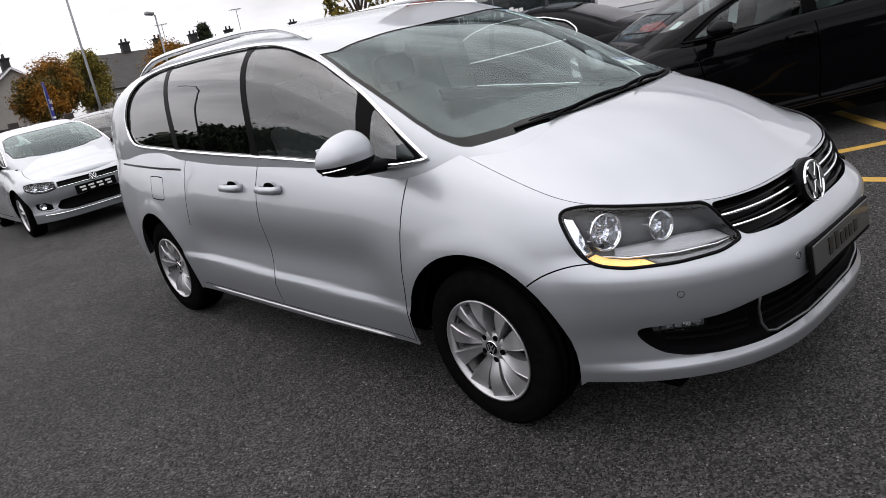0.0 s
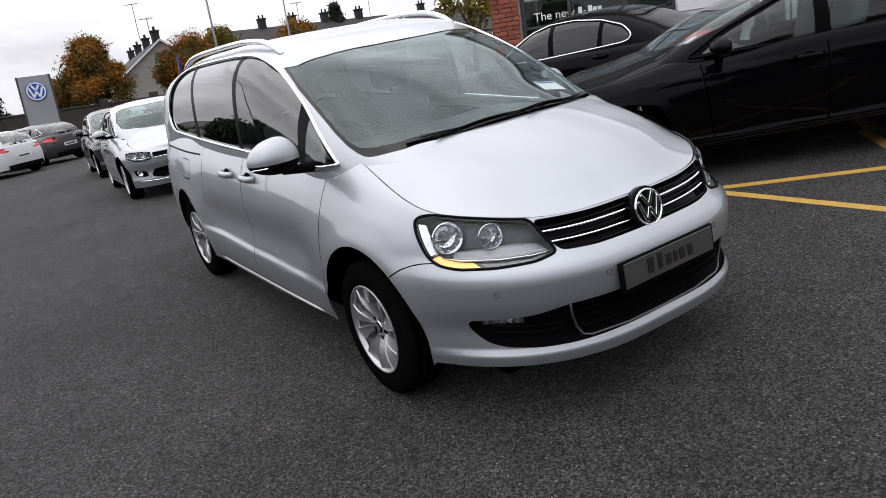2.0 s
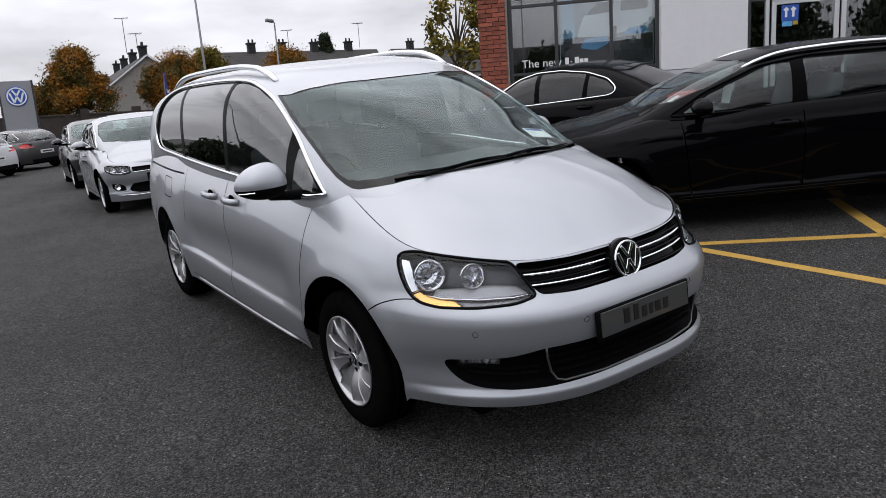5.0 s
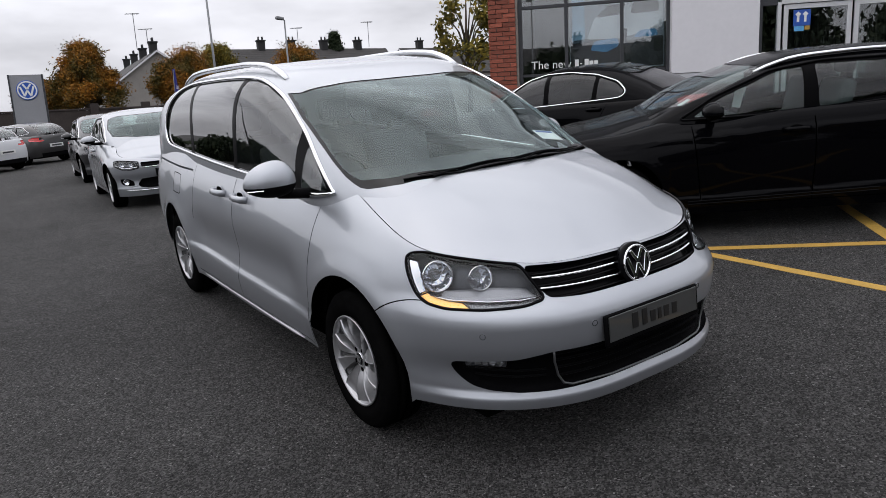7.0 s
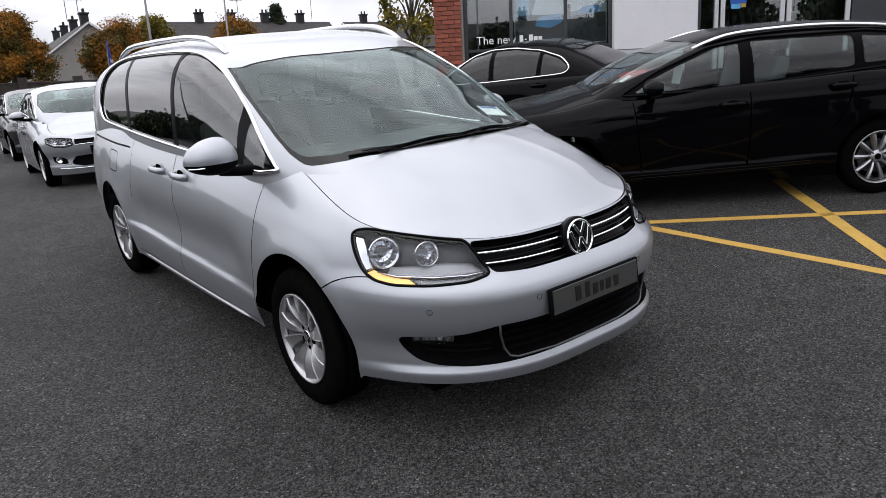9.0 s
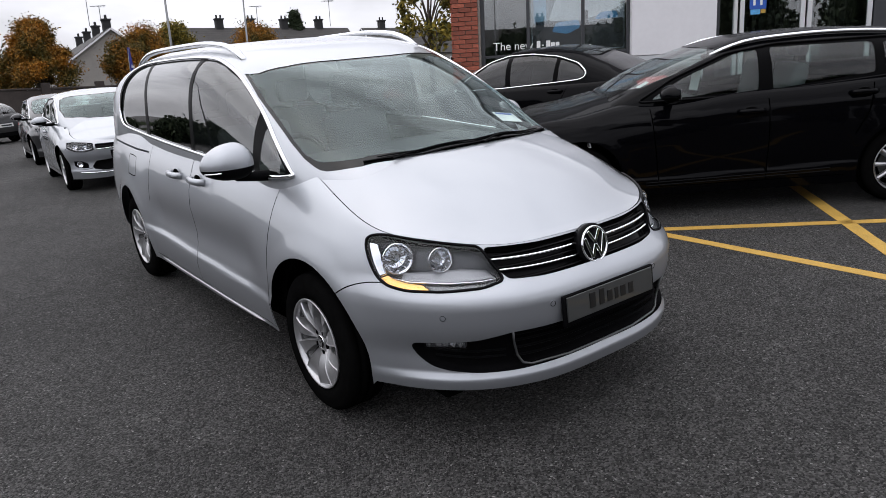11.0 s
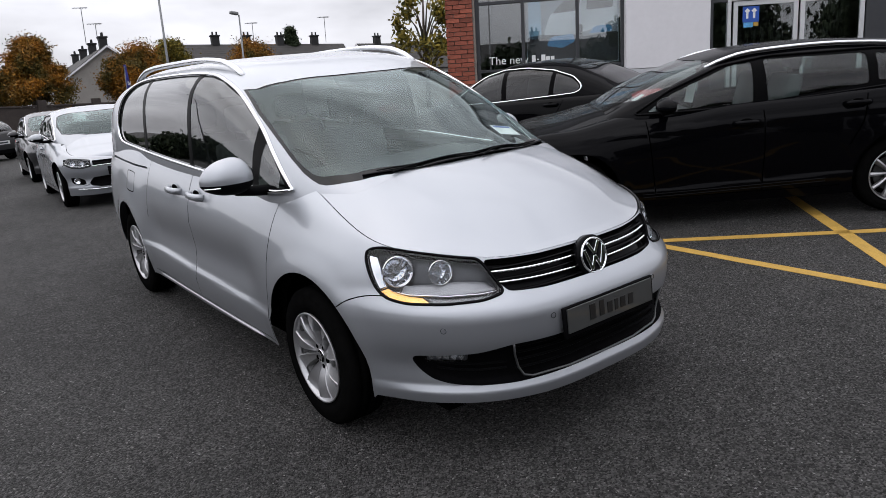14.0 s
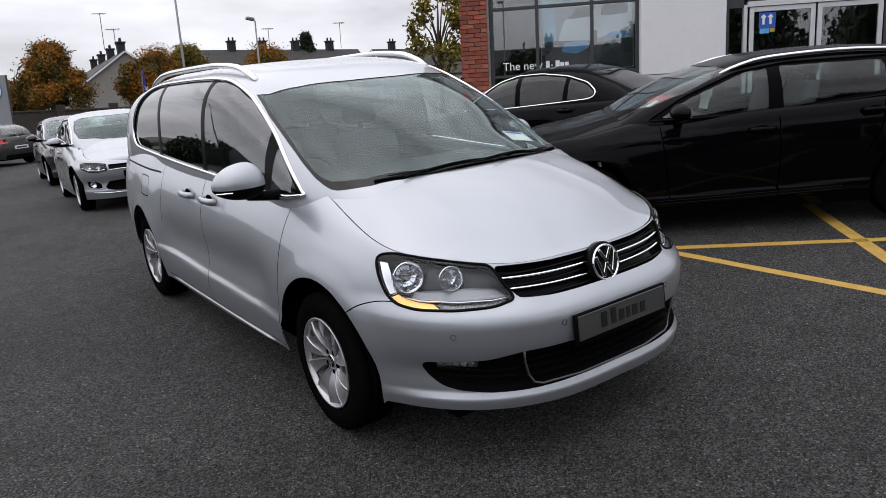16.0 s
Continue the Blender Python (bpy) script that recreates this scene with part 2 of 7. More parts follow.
def thing(name, m, label, category, group="", kind=""):
    ob = new(name)
    ob.matrix_basis = m
    ob.empty_display_size = 0.2
    return tagged(ob, label, category, group, kind)


def box_bm(size, at=(0, 0, 0), bevel=0.0, turn=None, bm=None):
    bm = bm or bmesh.new()
    m = Matrix.Translation(at) @ (turn or Matrix()) @ Matrix.Diagonal((*size, 1))
    made = bmesh.ops.create_cube(bm, size=1, matrix=m)
    if bevel:
        edges = list({e for v in made["verts"] for e in v.link_edges})
        bmesh.ops.bevel(bm, geom=edges, offset=bevel, segments=2, affect="EDGES", profile=0.5)
    return bm


def lathe_bm(profile, steps=32, axis="x", bm=None, at=(0, 0, 0), closed=False, cap=True):
    """Turn a profile of (along, radius) about an axis through at."""
    bm = bm or bmesh.new()
    rings = []
    for a, r in profile:
        ring = []
        for i in range(steps):
            w = 2 * math.pi * i / steps
            c, s = r * math.cos(w), r * math.sin(w)
            p = {"x": (a, c, s), "y": (s, a, c), "z": (c, s, a)}[axis]
            ring.append(bm.verts.new(Vector(p) + Vector(at)))
        rings.append(ring)
    for a, b in zip(rings, rings[1:] + (rings[:1] if closed else [])):
        for i in range(steps):
            j = (i + 1) % steps
            bm.faces.new((a[i], a[j], b[j], b[i]))
    if not closed and cap:
        for ring, p in ((rings[0], profile[0]), (rings[-1], profile[-1])):
            if p[1] > 1e-4:
                bm.faces.new(ring)
    bmesh.ops.recalc_face_normals(bm, faces=bm.faces)
    return bm


def tube_bm(points, radius, steps=8, bm=None, closed=False, flat=1.0):
    """A tube along a line of points; flat squeezes it upwards."""
    bm = bm or bmesh.new()
    pts = [Vector(p) for p in points]
    n = len(pts)
    rings = []
    for i, p in enumerate(pts):
        a = pts[(i - 1) % n] if closed or i else pts[0]
        b = pts[(i + 1) % n] if closed or i < n - 1 else pts[-1]
        d = (b - a).normalized()
        side = d.cross(Vector((0, 0, 1)))
        if side.length < 1e-3:
            side = Vector((1, 0, 0))
        side.normalize()
        up = side.cross(d)
        r = radius(i / (n - 1)) if callable(radius) else radius
        rings.append([bm.verts.new(p + side * r * math.cos(2 * math.pi * k / steps) + up * r * flat * math.sin(2 * math.pi * k / steps)) for k in range(steps)])
    for a, b in zip(rings, rings[1:] + (rings[:1] if closed else [])):
        for k in range(steps):
            j = (k + 1) % steps
            bm.faces.new((a[k], a[j], b[j], b[k]))
    if not closed:
        bm.faces.new(rings[0])
        bm.faces.new(rings[-1])
    bmesh.ops.recalc_face_normals(bm, faces=bm.faces)
    return bm


def smooth_curve(knots):
    """A gentle curve through (t, value) knots."""
    ts = np.array([k[0] for k in knots], float)
    vs = np.array([k[1] for k in knots], float)
    h, d = np.diff(ts), np.diff(vs) / np.diff(ts)
    m = np.zeros(len(ts))
    m[0], m[-1] = d[0], d[-1]
    for i in range(1, len(ts) - 1):
        m[i] = 0.0 if d[i - 1] * d[i] <= 0 else (h[i - 1] + h[i]) * 3 / ((2 * h[i] + h[i - 1]) / d[i - 1] + (h[i] + 2 * h[i - 1]) / d[i])

    def at(t):
        t = min(max(t, ts[0]), ts[-1])
        i = min(int(np.searchsorted(ts, t, "right")) - 1, len(ts) - 2)
        x = (t - ts[i]) / h[i]
        return float((2 * x**3 - 3 * x**2 + 1) * vs[i] + (x**3 - 2 * x**2 + x) * h[i] * m[i] + (3 * x**2 - 2 * x**3) * vs[i + 1] + (x**3 - x**2) * h[i] * m[i + 1])
    return at


def spline_curve(knots):
    """A curve through the knots whose curvature flows on."""
    ts = np.array([k[0] for k in knots], float)
    vs = np.array([k[1] for k in knots], float)
    n, h = len(ts), np.diff(ts)
    a, r = np.eye(n), np.zeros(n)
    for i in range(1, n - 1):
        a[i, i - 1:i + 2] = h[i - 1], 2 * (h[i - 1] + h[i]), h[i]
        r[i] = 6 * ((vs[i + 1] - vs[i]) / h[i] - (vs[i] - vs[i - 1]) / h[i - 1])
    c = np.linalg.solve(a, r)

    def at(t):
        t = min(max(t, ts[0]), ts[-1])
        i = min(int(np.searchsorted(ts, t, "right")) - 1, n - 2)
        p, q = (ts[i + 1] - t) / h[i], (t - ts[i]) / h[i]
        return float(p * vs[i] + q * vs[i + 1] + ((p**3 - p) * c[i] + (q**3 - q) * c[i + 1]) * h[i] ** 2 / 6)
    return at


def step(a, b, x):
    t = min(max((x - a) / (b - a), 0.0), 1.0)
    return t * t * (3 - 2 * t)


def inside(p, poly):
    x, y = p
    hit = False
    for (x0, y0), (x1, y1) in zip(poly, poly[1:] + poly[:1]):
        if (y0 > y) != (y1 > y) and x < (x1 - x0) * (y - y0) / (y1 - y0) + x0:
            hit = not hit
    return hit


def refine(poly, size, closed=True):
    out = []
    for a, b in zip(poly, poly[1:] + (poly[:1] if closed else [])):
        n = max(1, int(math.dist(a, b) / size))
        out += [(a[0] + (b[0] - a[0]) * i / n, a[1] + (b[1] - a[1]) * i / n) for i in range(n)]
    return out if closed else out + [poly[-1]]


def rounded(poly, r, steps=4):
    """A polygon with its corners rounded off."""
    out = []
    n = len(poly)
    for i in range(n):
        a, b, c = Vector(poly[i - 1]), Vector(poly[i]), Vector(poly[(i + 1) % n])
        p = b + (a - b).normalized() * min(r, (a - b).length * 0.45)
        q = b + (c - b).normalized() * min(r, (c - b).length * 0.45)
        for k in range(steps + 1):
            t = k / steps
            out.append(tuple(p * (1 - t) ** 2 + b * 2 * t * (1 - t) + q * t * t))
    return out


def ribbon(line, width):
    """The outline of a strip along a line in the plane."""
    left, right = [], []
    for i, p in enumerate(line):
        a, b = Vector(line[max(i - 1, 0)]), Vector(line[min(i + 1, len(line) - 1)])
        d = (b - a).normalized()
        n = Vector((-d.y, d.x)) * width / 2
        left.append(tuple(Vector(p) + n))
        right.append(tuple(Vector(p) - n))
    return left + right[::-1]


class Sheet:
    """A curved sheet, cut into named regions along exact outlines."""

    def __init__(self, place, us, vs, regions, vscale, outward):
        self.place, self.vscale, self.outward = place, vscale, outward
        loops = [(name, [(u, v * vscale) for u, v in poly]) for name, poly in regions]
        pts, edges = [], []
        for _, loop in loops:
            k = len(pts)
            pts += loop
            edges += [(k + i, k + (i + 1) % len(loop)) for i in range(len(loop))]
        fixed = np.array(pts) if pts else np.zeros((0, 2))
        du = min(us[1] - us[0], 0.03)
        for u in us:
            for v in vs:
                p = (u, v * vscale)
                if len(fixed) and np.min(np.abs(fixed[:, 0] - p[0]) + np.abs(fixed[:, 1] - p[1])) < du * 0.35:
                    continue
                pts.append(p)
        verts, _, faces, *_ = delaunay_2d_cdt([Vector(p) for p in pts], edges, [], 0, 1e-6)
        umin, umax, vmin, vmax = us[0] - 1e-6, us[-1] + 1e-6, vs[0] * vscale - 1e-6, vs[-1] * vscale + 1e-6
        self.uv = [(v.x, v.y / vscale) for v in verts]
        self.faces = {}
        boxes = [(n, l, min(p[0] for p in l), max(p[0] for p in l), min(p[1] for p in l), max(p[1] for p in l)) for n, l in loops]
        for f in faces:
            c = (sum(verts[i].x for i in f) / len(f), sum(verts[i].y for i in f) / len(f))
            if not (umin <= c[0] <= umax and vmin <= c[1] <= vmax):
                continue
            name = "skin"
            for n, loop, a, b, d, e in boxes:
                if a <= c[0] <= b and d <= c[1] <= e and inside(c, loop):
                    name = n
            self.faces.setdefault(name, []).append(f)
        self.cache = {}

    def spot(self, i):
        if i not in self.cache:
            u, v = self.uv[i]
            e = 2e-3
            p = self.place(u, v)
            n = (self.place(u + e, v) - self.place(u - e, v)).cross(self.place(u, v + e) - self.place(u, v - e))
            if n.length < 1e-12:
                n = self.outward(p)
            n.normalize()
            if n.dot(self.outward(p)) < 0:
                n.negate()
            self.cache[i] = (p, n)
        return self.cache[i]

    def groups(self, name):
        """The faces of a region, in connected pieces."""
        faces = self.faces.get(name, [])
        by = {}
        for k, f in enumerate(faces):
            for i in f:
                by.setdefault(i, []).append(k)
        seen, out = set(), []
        for k in range(len(faces)):
            if k in seen:
                continue
            todo, got = [k], []
            seen.add(k)
            while todo:
                q = todo.pop()
                got.append(faces[q])
                for i in faces[q]:
                    for r in by[i]:
                        if r not in seen:
                            seen.add(r)
                            todo.append(r)
            out.append(got)
        return out

    def mesh(self, name, faces, mat, parent, push=0.0, rim=None, side=1, both=False, label="", thick=0.0):
        """A part from faces of the sheet: push moves it along the normal, rim joins it to that depth, side -1 mirrors, both makes the two halves."""
        ids = sorted({i for f in faces for i in f})
        at = {i: k for k, i in enumerate(ids)}
        co, no = [], []
        for i in ids:
            p, n = self.spot(i)
            q = p + n * push
            if both and abs(p.x) < 1e-4:
                q.x = 0.0
            co.append(q)
            no.append(n)
        poly = []
        for f in faces:
            g = [at[i] for i in f]
            nf = (co[g[1]] - co[g[0]]).cross(co[g[2]] - co[g[0]])
            poly.append(g if nf.dot(no[g[0]]) > 0 else g[::-1])
        if rim is not None or thick:
            count = {}
            for g in poly:
                for a, b in zip(g, g[1:] + g[:1]):
                    count[(a, b)] = 1
            depth = rim if rim is not None else push - thick
            low = {}
            for a, b in list(count):
                if (b, a) in count or (both and abs(co[a].x) < 2e-3 and abs(co[b].x) < 2e-3):
                    continue
                for k in (a, b):
                    if k not in low:
                        p, n = self.spot(ids[k])
                        low[k] = len(co)
                        co.append(p + n * depth)
                        no.append(no[k])
                poly.append([b, a, low[a], low[b]])
        sides = (1, -1) if both else (side,)
        allco, allno, allpoly = [], [], []
        for s in sides:
            k = len(allco)
            allco += [Vector((p.x * s, p.y, p.z)) for p in co]
            allno += [Vector((n.x * s, n.y, n.z)) for n in no]
            allpoly += [[k + i for i in (g if s > 0 else g[::-1])] for g in poly]
        me = bpy.data.meshes.new(name)
        me.from_pydata([tuple(p) for p in allco], [], allpoly)
        me.materials.append(mat)
        me.polygons.foreach_set("use_smooth", [True] * len(me.polygons))
        if rim is None and not thick:
            me.normals_split_custom_set_from_vertices([tuple(n) for n in allno])
        ob = new(name, me)
        ob.parent = parent
        if label:
            ob["label"] = label
        return ob


# ---------------------------------------------------------------- cars
class Body:
    """The curves of a car: x to its left, its nose towards -y, the front axle over the origin. The sheets are drawn for x > 0 and mirrored."""

    def __init__(self, c):
        self.c = c
        pts = [Vector(k[:2]) for k in c["plan"]]
        self.t = [0.0]
        for a, b in zip(pts, pts[1:]):
            self.t.append(self.t[-1] + (b - a).length)
        self.length = self.t[-1]
        self.fx = spline_curve([(t, p.x) for t, p in zip(self.t, pts)])
        self.fy = spline_curve([(t, p.y) for t, p in zip(self.t, pts)])
        self.zb = smooth_curve([(t, k[2]) for t, k in zip(self.t, c["plan"])])
        self.k = spline_curve([(t, k[3]) for t, k in zip(self.t, c["plan"])])
        self.zk = spline_curve([(t, k[4]) for t, k in zip(self.t, c["plan"])])
        self.h = smooth_curve(c["roof"])
        self.w = spline_curve(c["waist"])
        self.base, self.tum, self.n = c["base"], c["tumble"], c["square"]
        self.zm = c.get("wide", 0.60)
        # how far the shoulder rolls over, from upright to level
        self.roll = radians(c.get("roll", 90))

    def height(self, s, v):
        lo, hi = self.zb(s), self.zk(s)
        if v < 0.5:
            return lo + (self.zm - lo) * v * 2
        return self.zm + (hi - self.zm) * math.sin((min(v, 1.0) - 0.5) * 2 * self.roll) / math.sin(self.roll)

    def level(self, s, z):
        """The v at which the lower body is at height z."""
        lo, hi = self.zb(s), self.zk(s)
        if z < self.zm:
            return (z - lo) / (self.zm - lo) / 2
        return 0.5 + math.asin(min(max((z - self.zm) / (hi - self.zm), 0), 1) * math.sin(self.roll)) / (2 * self.roll)

    def low(self, s, v):
        """A point of the lower body."""
        s = min(max(s, 0.0), self.length)
        z = self.height(s, v)
        k = self.k(s)
        if v < 0.5:
            ib = 0.045 * (1 - 2 * v) ** 2
        else:
            ib = k * (1 - math.cos((min(v, 1.0) - 0.5) * 2 * self.roll)) / (1 - math.cos(self.roll))
        x, y = self.fx(s), self.fy(s)
        e = 0.02
        tx, ty = self.fx(min(s + e, self.length)) - self.fx(max(s - e, 0)), self.fy(min(s + e, self.length)) - self.fy(max(s - e, 0))
        l = math.hypot(tx, ty)
        nx, ny = ty / l, -tx / l
        if s < 0.02:
            nx, ny = 0.0, -1.0
        if s > self.length - 0.02:
            nx, ny = 0.0, 1.0
        # doors drawn in above the sill, bumper lips, swelling round the wheels
        wb = self.c["wheelbase"]
        mid = step(0.42, 0.75, y) * (1 - step(wb - 0.75, wb - 0.42, y))
        ib += mid * self.c.get("scoop", 0.02) * math.exp(-((z - 0.60) / 0.13) ** 2)
        front = 1 - step(0.75, 1.35, s)
        ib += front * 0.030 * step(0.64, 0.73, z)
        ib += front * 0.022 * math.exp(-((z - 0.42) / 0.07) ** 2)
        ib -= front * self.c.get("lip", 0.012) * (1 - step(0.30, 0.345, z))
        for z0, rake, deep, wide in self.c.get("ledges", ()):
            ib += deep * step(z0 + rake * y, z0 + rake * y + wide, z) * step(-0.1, 0.5, y) * (1 - step(wb - 0.5, wb - 0.2, y))
        for z0, rake, deep, wide in self.c.get("ridges", ()):
            ib -= deep * max(0.0, 1 - abs(z - z0 - rake * y) / wide) * step(-0.3, 0.3, y) * (1 - step(wb + 0.1, wb + 0.7, y))
        for ya in (0.0, wb):
            d = math.hypot(y - ya, z - self.c["arch"][1])
            near = step(0.5, 0.85, x / self.c["plan"][6][0])
            ib -= (0.006 * math.exp(-((d - self.c["arch"][0]) / 0.14) ** 2) + 0.007 * (1 - step(0.0, 0.11, d - self.c["arch"][0]))) * near
        back = self.c.get("set_back", 0.0) * step(0.60, 0.74, z) * (1 - step(0.95, 1.35, s))
        return Vector((x - nx * ib, y - ny * ib + back, z))

    def along(self, y, z=0.6):
        """The way round the plan at which the flank is at y."""
        a, b = self.c["flank"], self.length - self.c["flank"] * 0.6
        for _ in range(40):
            m = (a + b) / 2
            if self.low(m, self.level(m, z)).y < y:
                a = m
            else:
                b = m
        return (a + b) / 2

    def flank(self, pts):
        """(y, z) on the side to places on the lower sheet."""
        out = []
        for y, z in pts:
            s = self.along(y, z)
            out.append((s, self.level(s, z)))
        return out

    def nose(self, pts):
        """(way round from the middle of the nose, z) to places on the lower sheet."""
        return [(s, self.level(s, z)) for s, z in pts]

    def top(self, y, a):
        """A point of the glasshouse: a from 0 at the waist to pi/2 on the centre line."""
        c, s = abs(math.cos(a)), abs(math.sin(a))
        n = self.n if "foot" not in self.c else self.c["foot"] + (self.n - self.c["foot"]) * step(0.0, 1.5, y)
        r = (c ** n + s ** n) ** (-1 / n)
        up = r * s
        z = self.base + (self.h(y) - self.base) * up
        x = self.w(y) * r * math.cos(a) * (1 - self.tum * up ** 1.5)
        z += 0.02 * (1 - (x / 0.75) ** 2) * step(0.9, 1.0, up)
        return Vector((x, y, z))

    def side_angle(self, y, z):
        a, b = 0.0, math.pi / 2
        for _ in range(40):
            m = (a + b) / 2
            if self.top(y, m).z < z:
                a = m
            else:
                b = m
        return (a + b) / 2

    def plan_angle(self, y, x):
        a, b = 0.3, math.pi / 2
        for _ in range(40):
            m = (a + b) / 2
            if self.top(y, m).x > x:
                a = m
            else:
                b = m
        return (a + b) / 2

    def window(self, pts):
        return [(y, self.side_angle(y, z)) for y, z in pts]

    def screen(self, pts):
        return [(y, self.plan_angle(y, x)) for x, y in pts]


def wheel_parts(root, x, y, r, rim, side, spokes=5, style="twin", dark=False):
    """A wheel with its tyre, alloy rim and brake disc, facing outwards on that side."""
    w = 0.205
    hub = part("wheel", lathe_bm([(0.070, rim - 0.010), (0.082, rim - 0.002), (0.096, rim + 0.009), (0.101, rim + 0.009), (0.103, rim + 0.004), (0.097, rim - 0.001), (0.080, rim - 0.006)], 56, "x", closed=True), WHEEL_ALLOY, root, smooth=True)
    # the barrel's dark colour stands in for shade between the spokes
    part("darkened_rim_barrel", lathe_bm([(-0.10, rim), (-0.085, rim + 0.012), (-0.07, rim - 0.012), (0.074, rim - 0.014), (0.070, rim - 0.020), (-0.09, rim - 0.03)], 40, "x", closed=True), DARK_METAL, hub, smooth=True)
    hub.matrix_basis = pose(side * x, y, r) @ Matrix.Diagonal((side, 1, 1, 1)) @ pose(0, 0, 0, 11 + 9 * y)
    h = w / 2
    prof = [(-h * 0.86, rim + 0.006), (-h, rim + 0.045), (-h * 0.96, r - 0.03), (-h * 0.78, r - 0.006)]
    prof += [(-h * 0.5, r), (-h * 0.47, r - 0.008), (-h * 0.40, r - 0.008), (-h * 0.37, r), (-0.008, r), (-0.006, r - 0.008), (0.006, r - 0.008), (0.008, r), (h * 0.37, r), (h * 0.40, r - 0.008), (h * 0.47, r - 0.008), (h * 0.5, r)]
    prof += [(h * 0.78, r - 0.006), (h * 0.93, r - 0.022), (h * 0.96, r - 0.03), (h * 0.975, r - 0.045), (h * 0.985, r - 0.047), (h, rim + 0.045), (h * 0.92, rim + 0.012), (h * 0.86, rim + 0.006)]
    part("tyre", lathe_bm(prof, 56, "x", closed=True), RUBBER, hub, "black rubber tyre", True)
    part("brake_disc", lathe_bm([(0.0, 0.02), (0.0, 0.145), (0.012, 0.145), (0.012, 0.02)], 32, "x"), DARK_METAL, hub)
    # black disc in place of the shade behind the spokes
    part("wheel_gap_shade", lathe_bm([(-0.06, 0.001), (-0.06, rim - 0.028)], 32, "x"), LINER, hub)
    part("hub_cap", lathe_bm([(0.03, 0.062), (0.062, 0.052), (0.066, 0.034), (0.070, 0.030), (0.072, 0.0005)], 28, "x"), WHEEL_ALLOY, hub, smooth=True)
    part("centre_badge", lathe_bm([(0.0705, 0.027), (0.0735, 0.0255), (0.074, 0.0005)], 24, "x"), BLACK_GLOSS, hub)
    for i in range(5):
        a = 2 * math.pi * (i + 0.5) / 5
        part("wheel_bolt", lathe_bm([(0.045, 0.009), (0.064, 0.009), (0.066, 0.0005)], 8, "x", at=(0, 0.046 * math.cos(a), 0.046 * math.sin(a))), DARK_METAL, hub)
    if style == "turbine":
        turbine_blades(hub, rim)
        return hub
    # blades: each sweeps from the hub to the rim with a ridge along its middle
    for i in range(spokes):
        a = 2 * math.pi * i / spokes
        bm = bmesh.new()
        rows = []
        for k in range(7):
            f = k / 6
            rad = 0.05 + (rim - 0.012 - 0.05) * f
            half = (0.0156 * (1 - f) + 0.093 * rim * f) * (0.85 + 0.3 * f)
            depth = 0.056 + 0.024 * f + 0.012 * math.sin(f * math.pi)
            row = []
            for q, dz in ((-1, -0.030), (-0.92, -0.004), (-0.25, 0.004), (0.6, -0.012), (1, -0.034)):
                w2 = a + q * half / rad
                row.append(bm.verts.new((depth + dz, rad * math.cos(w2), rad * math.sin(w2))))
            rows.append(row)
        for p, q in zip(rows, rows[1:]):
            for j in range(4):
                bm.faces.new((p[j], p[j + 1], q[j + 1], q[j]))
            bm.faces.new((p[4], p[0], q[0], q[4]))
        bmesh.ops.recalc_face_normals(bm, faces=bm.faces)
        part("spoke", bm, WHEEL_ALLOY, hub)
    return hub


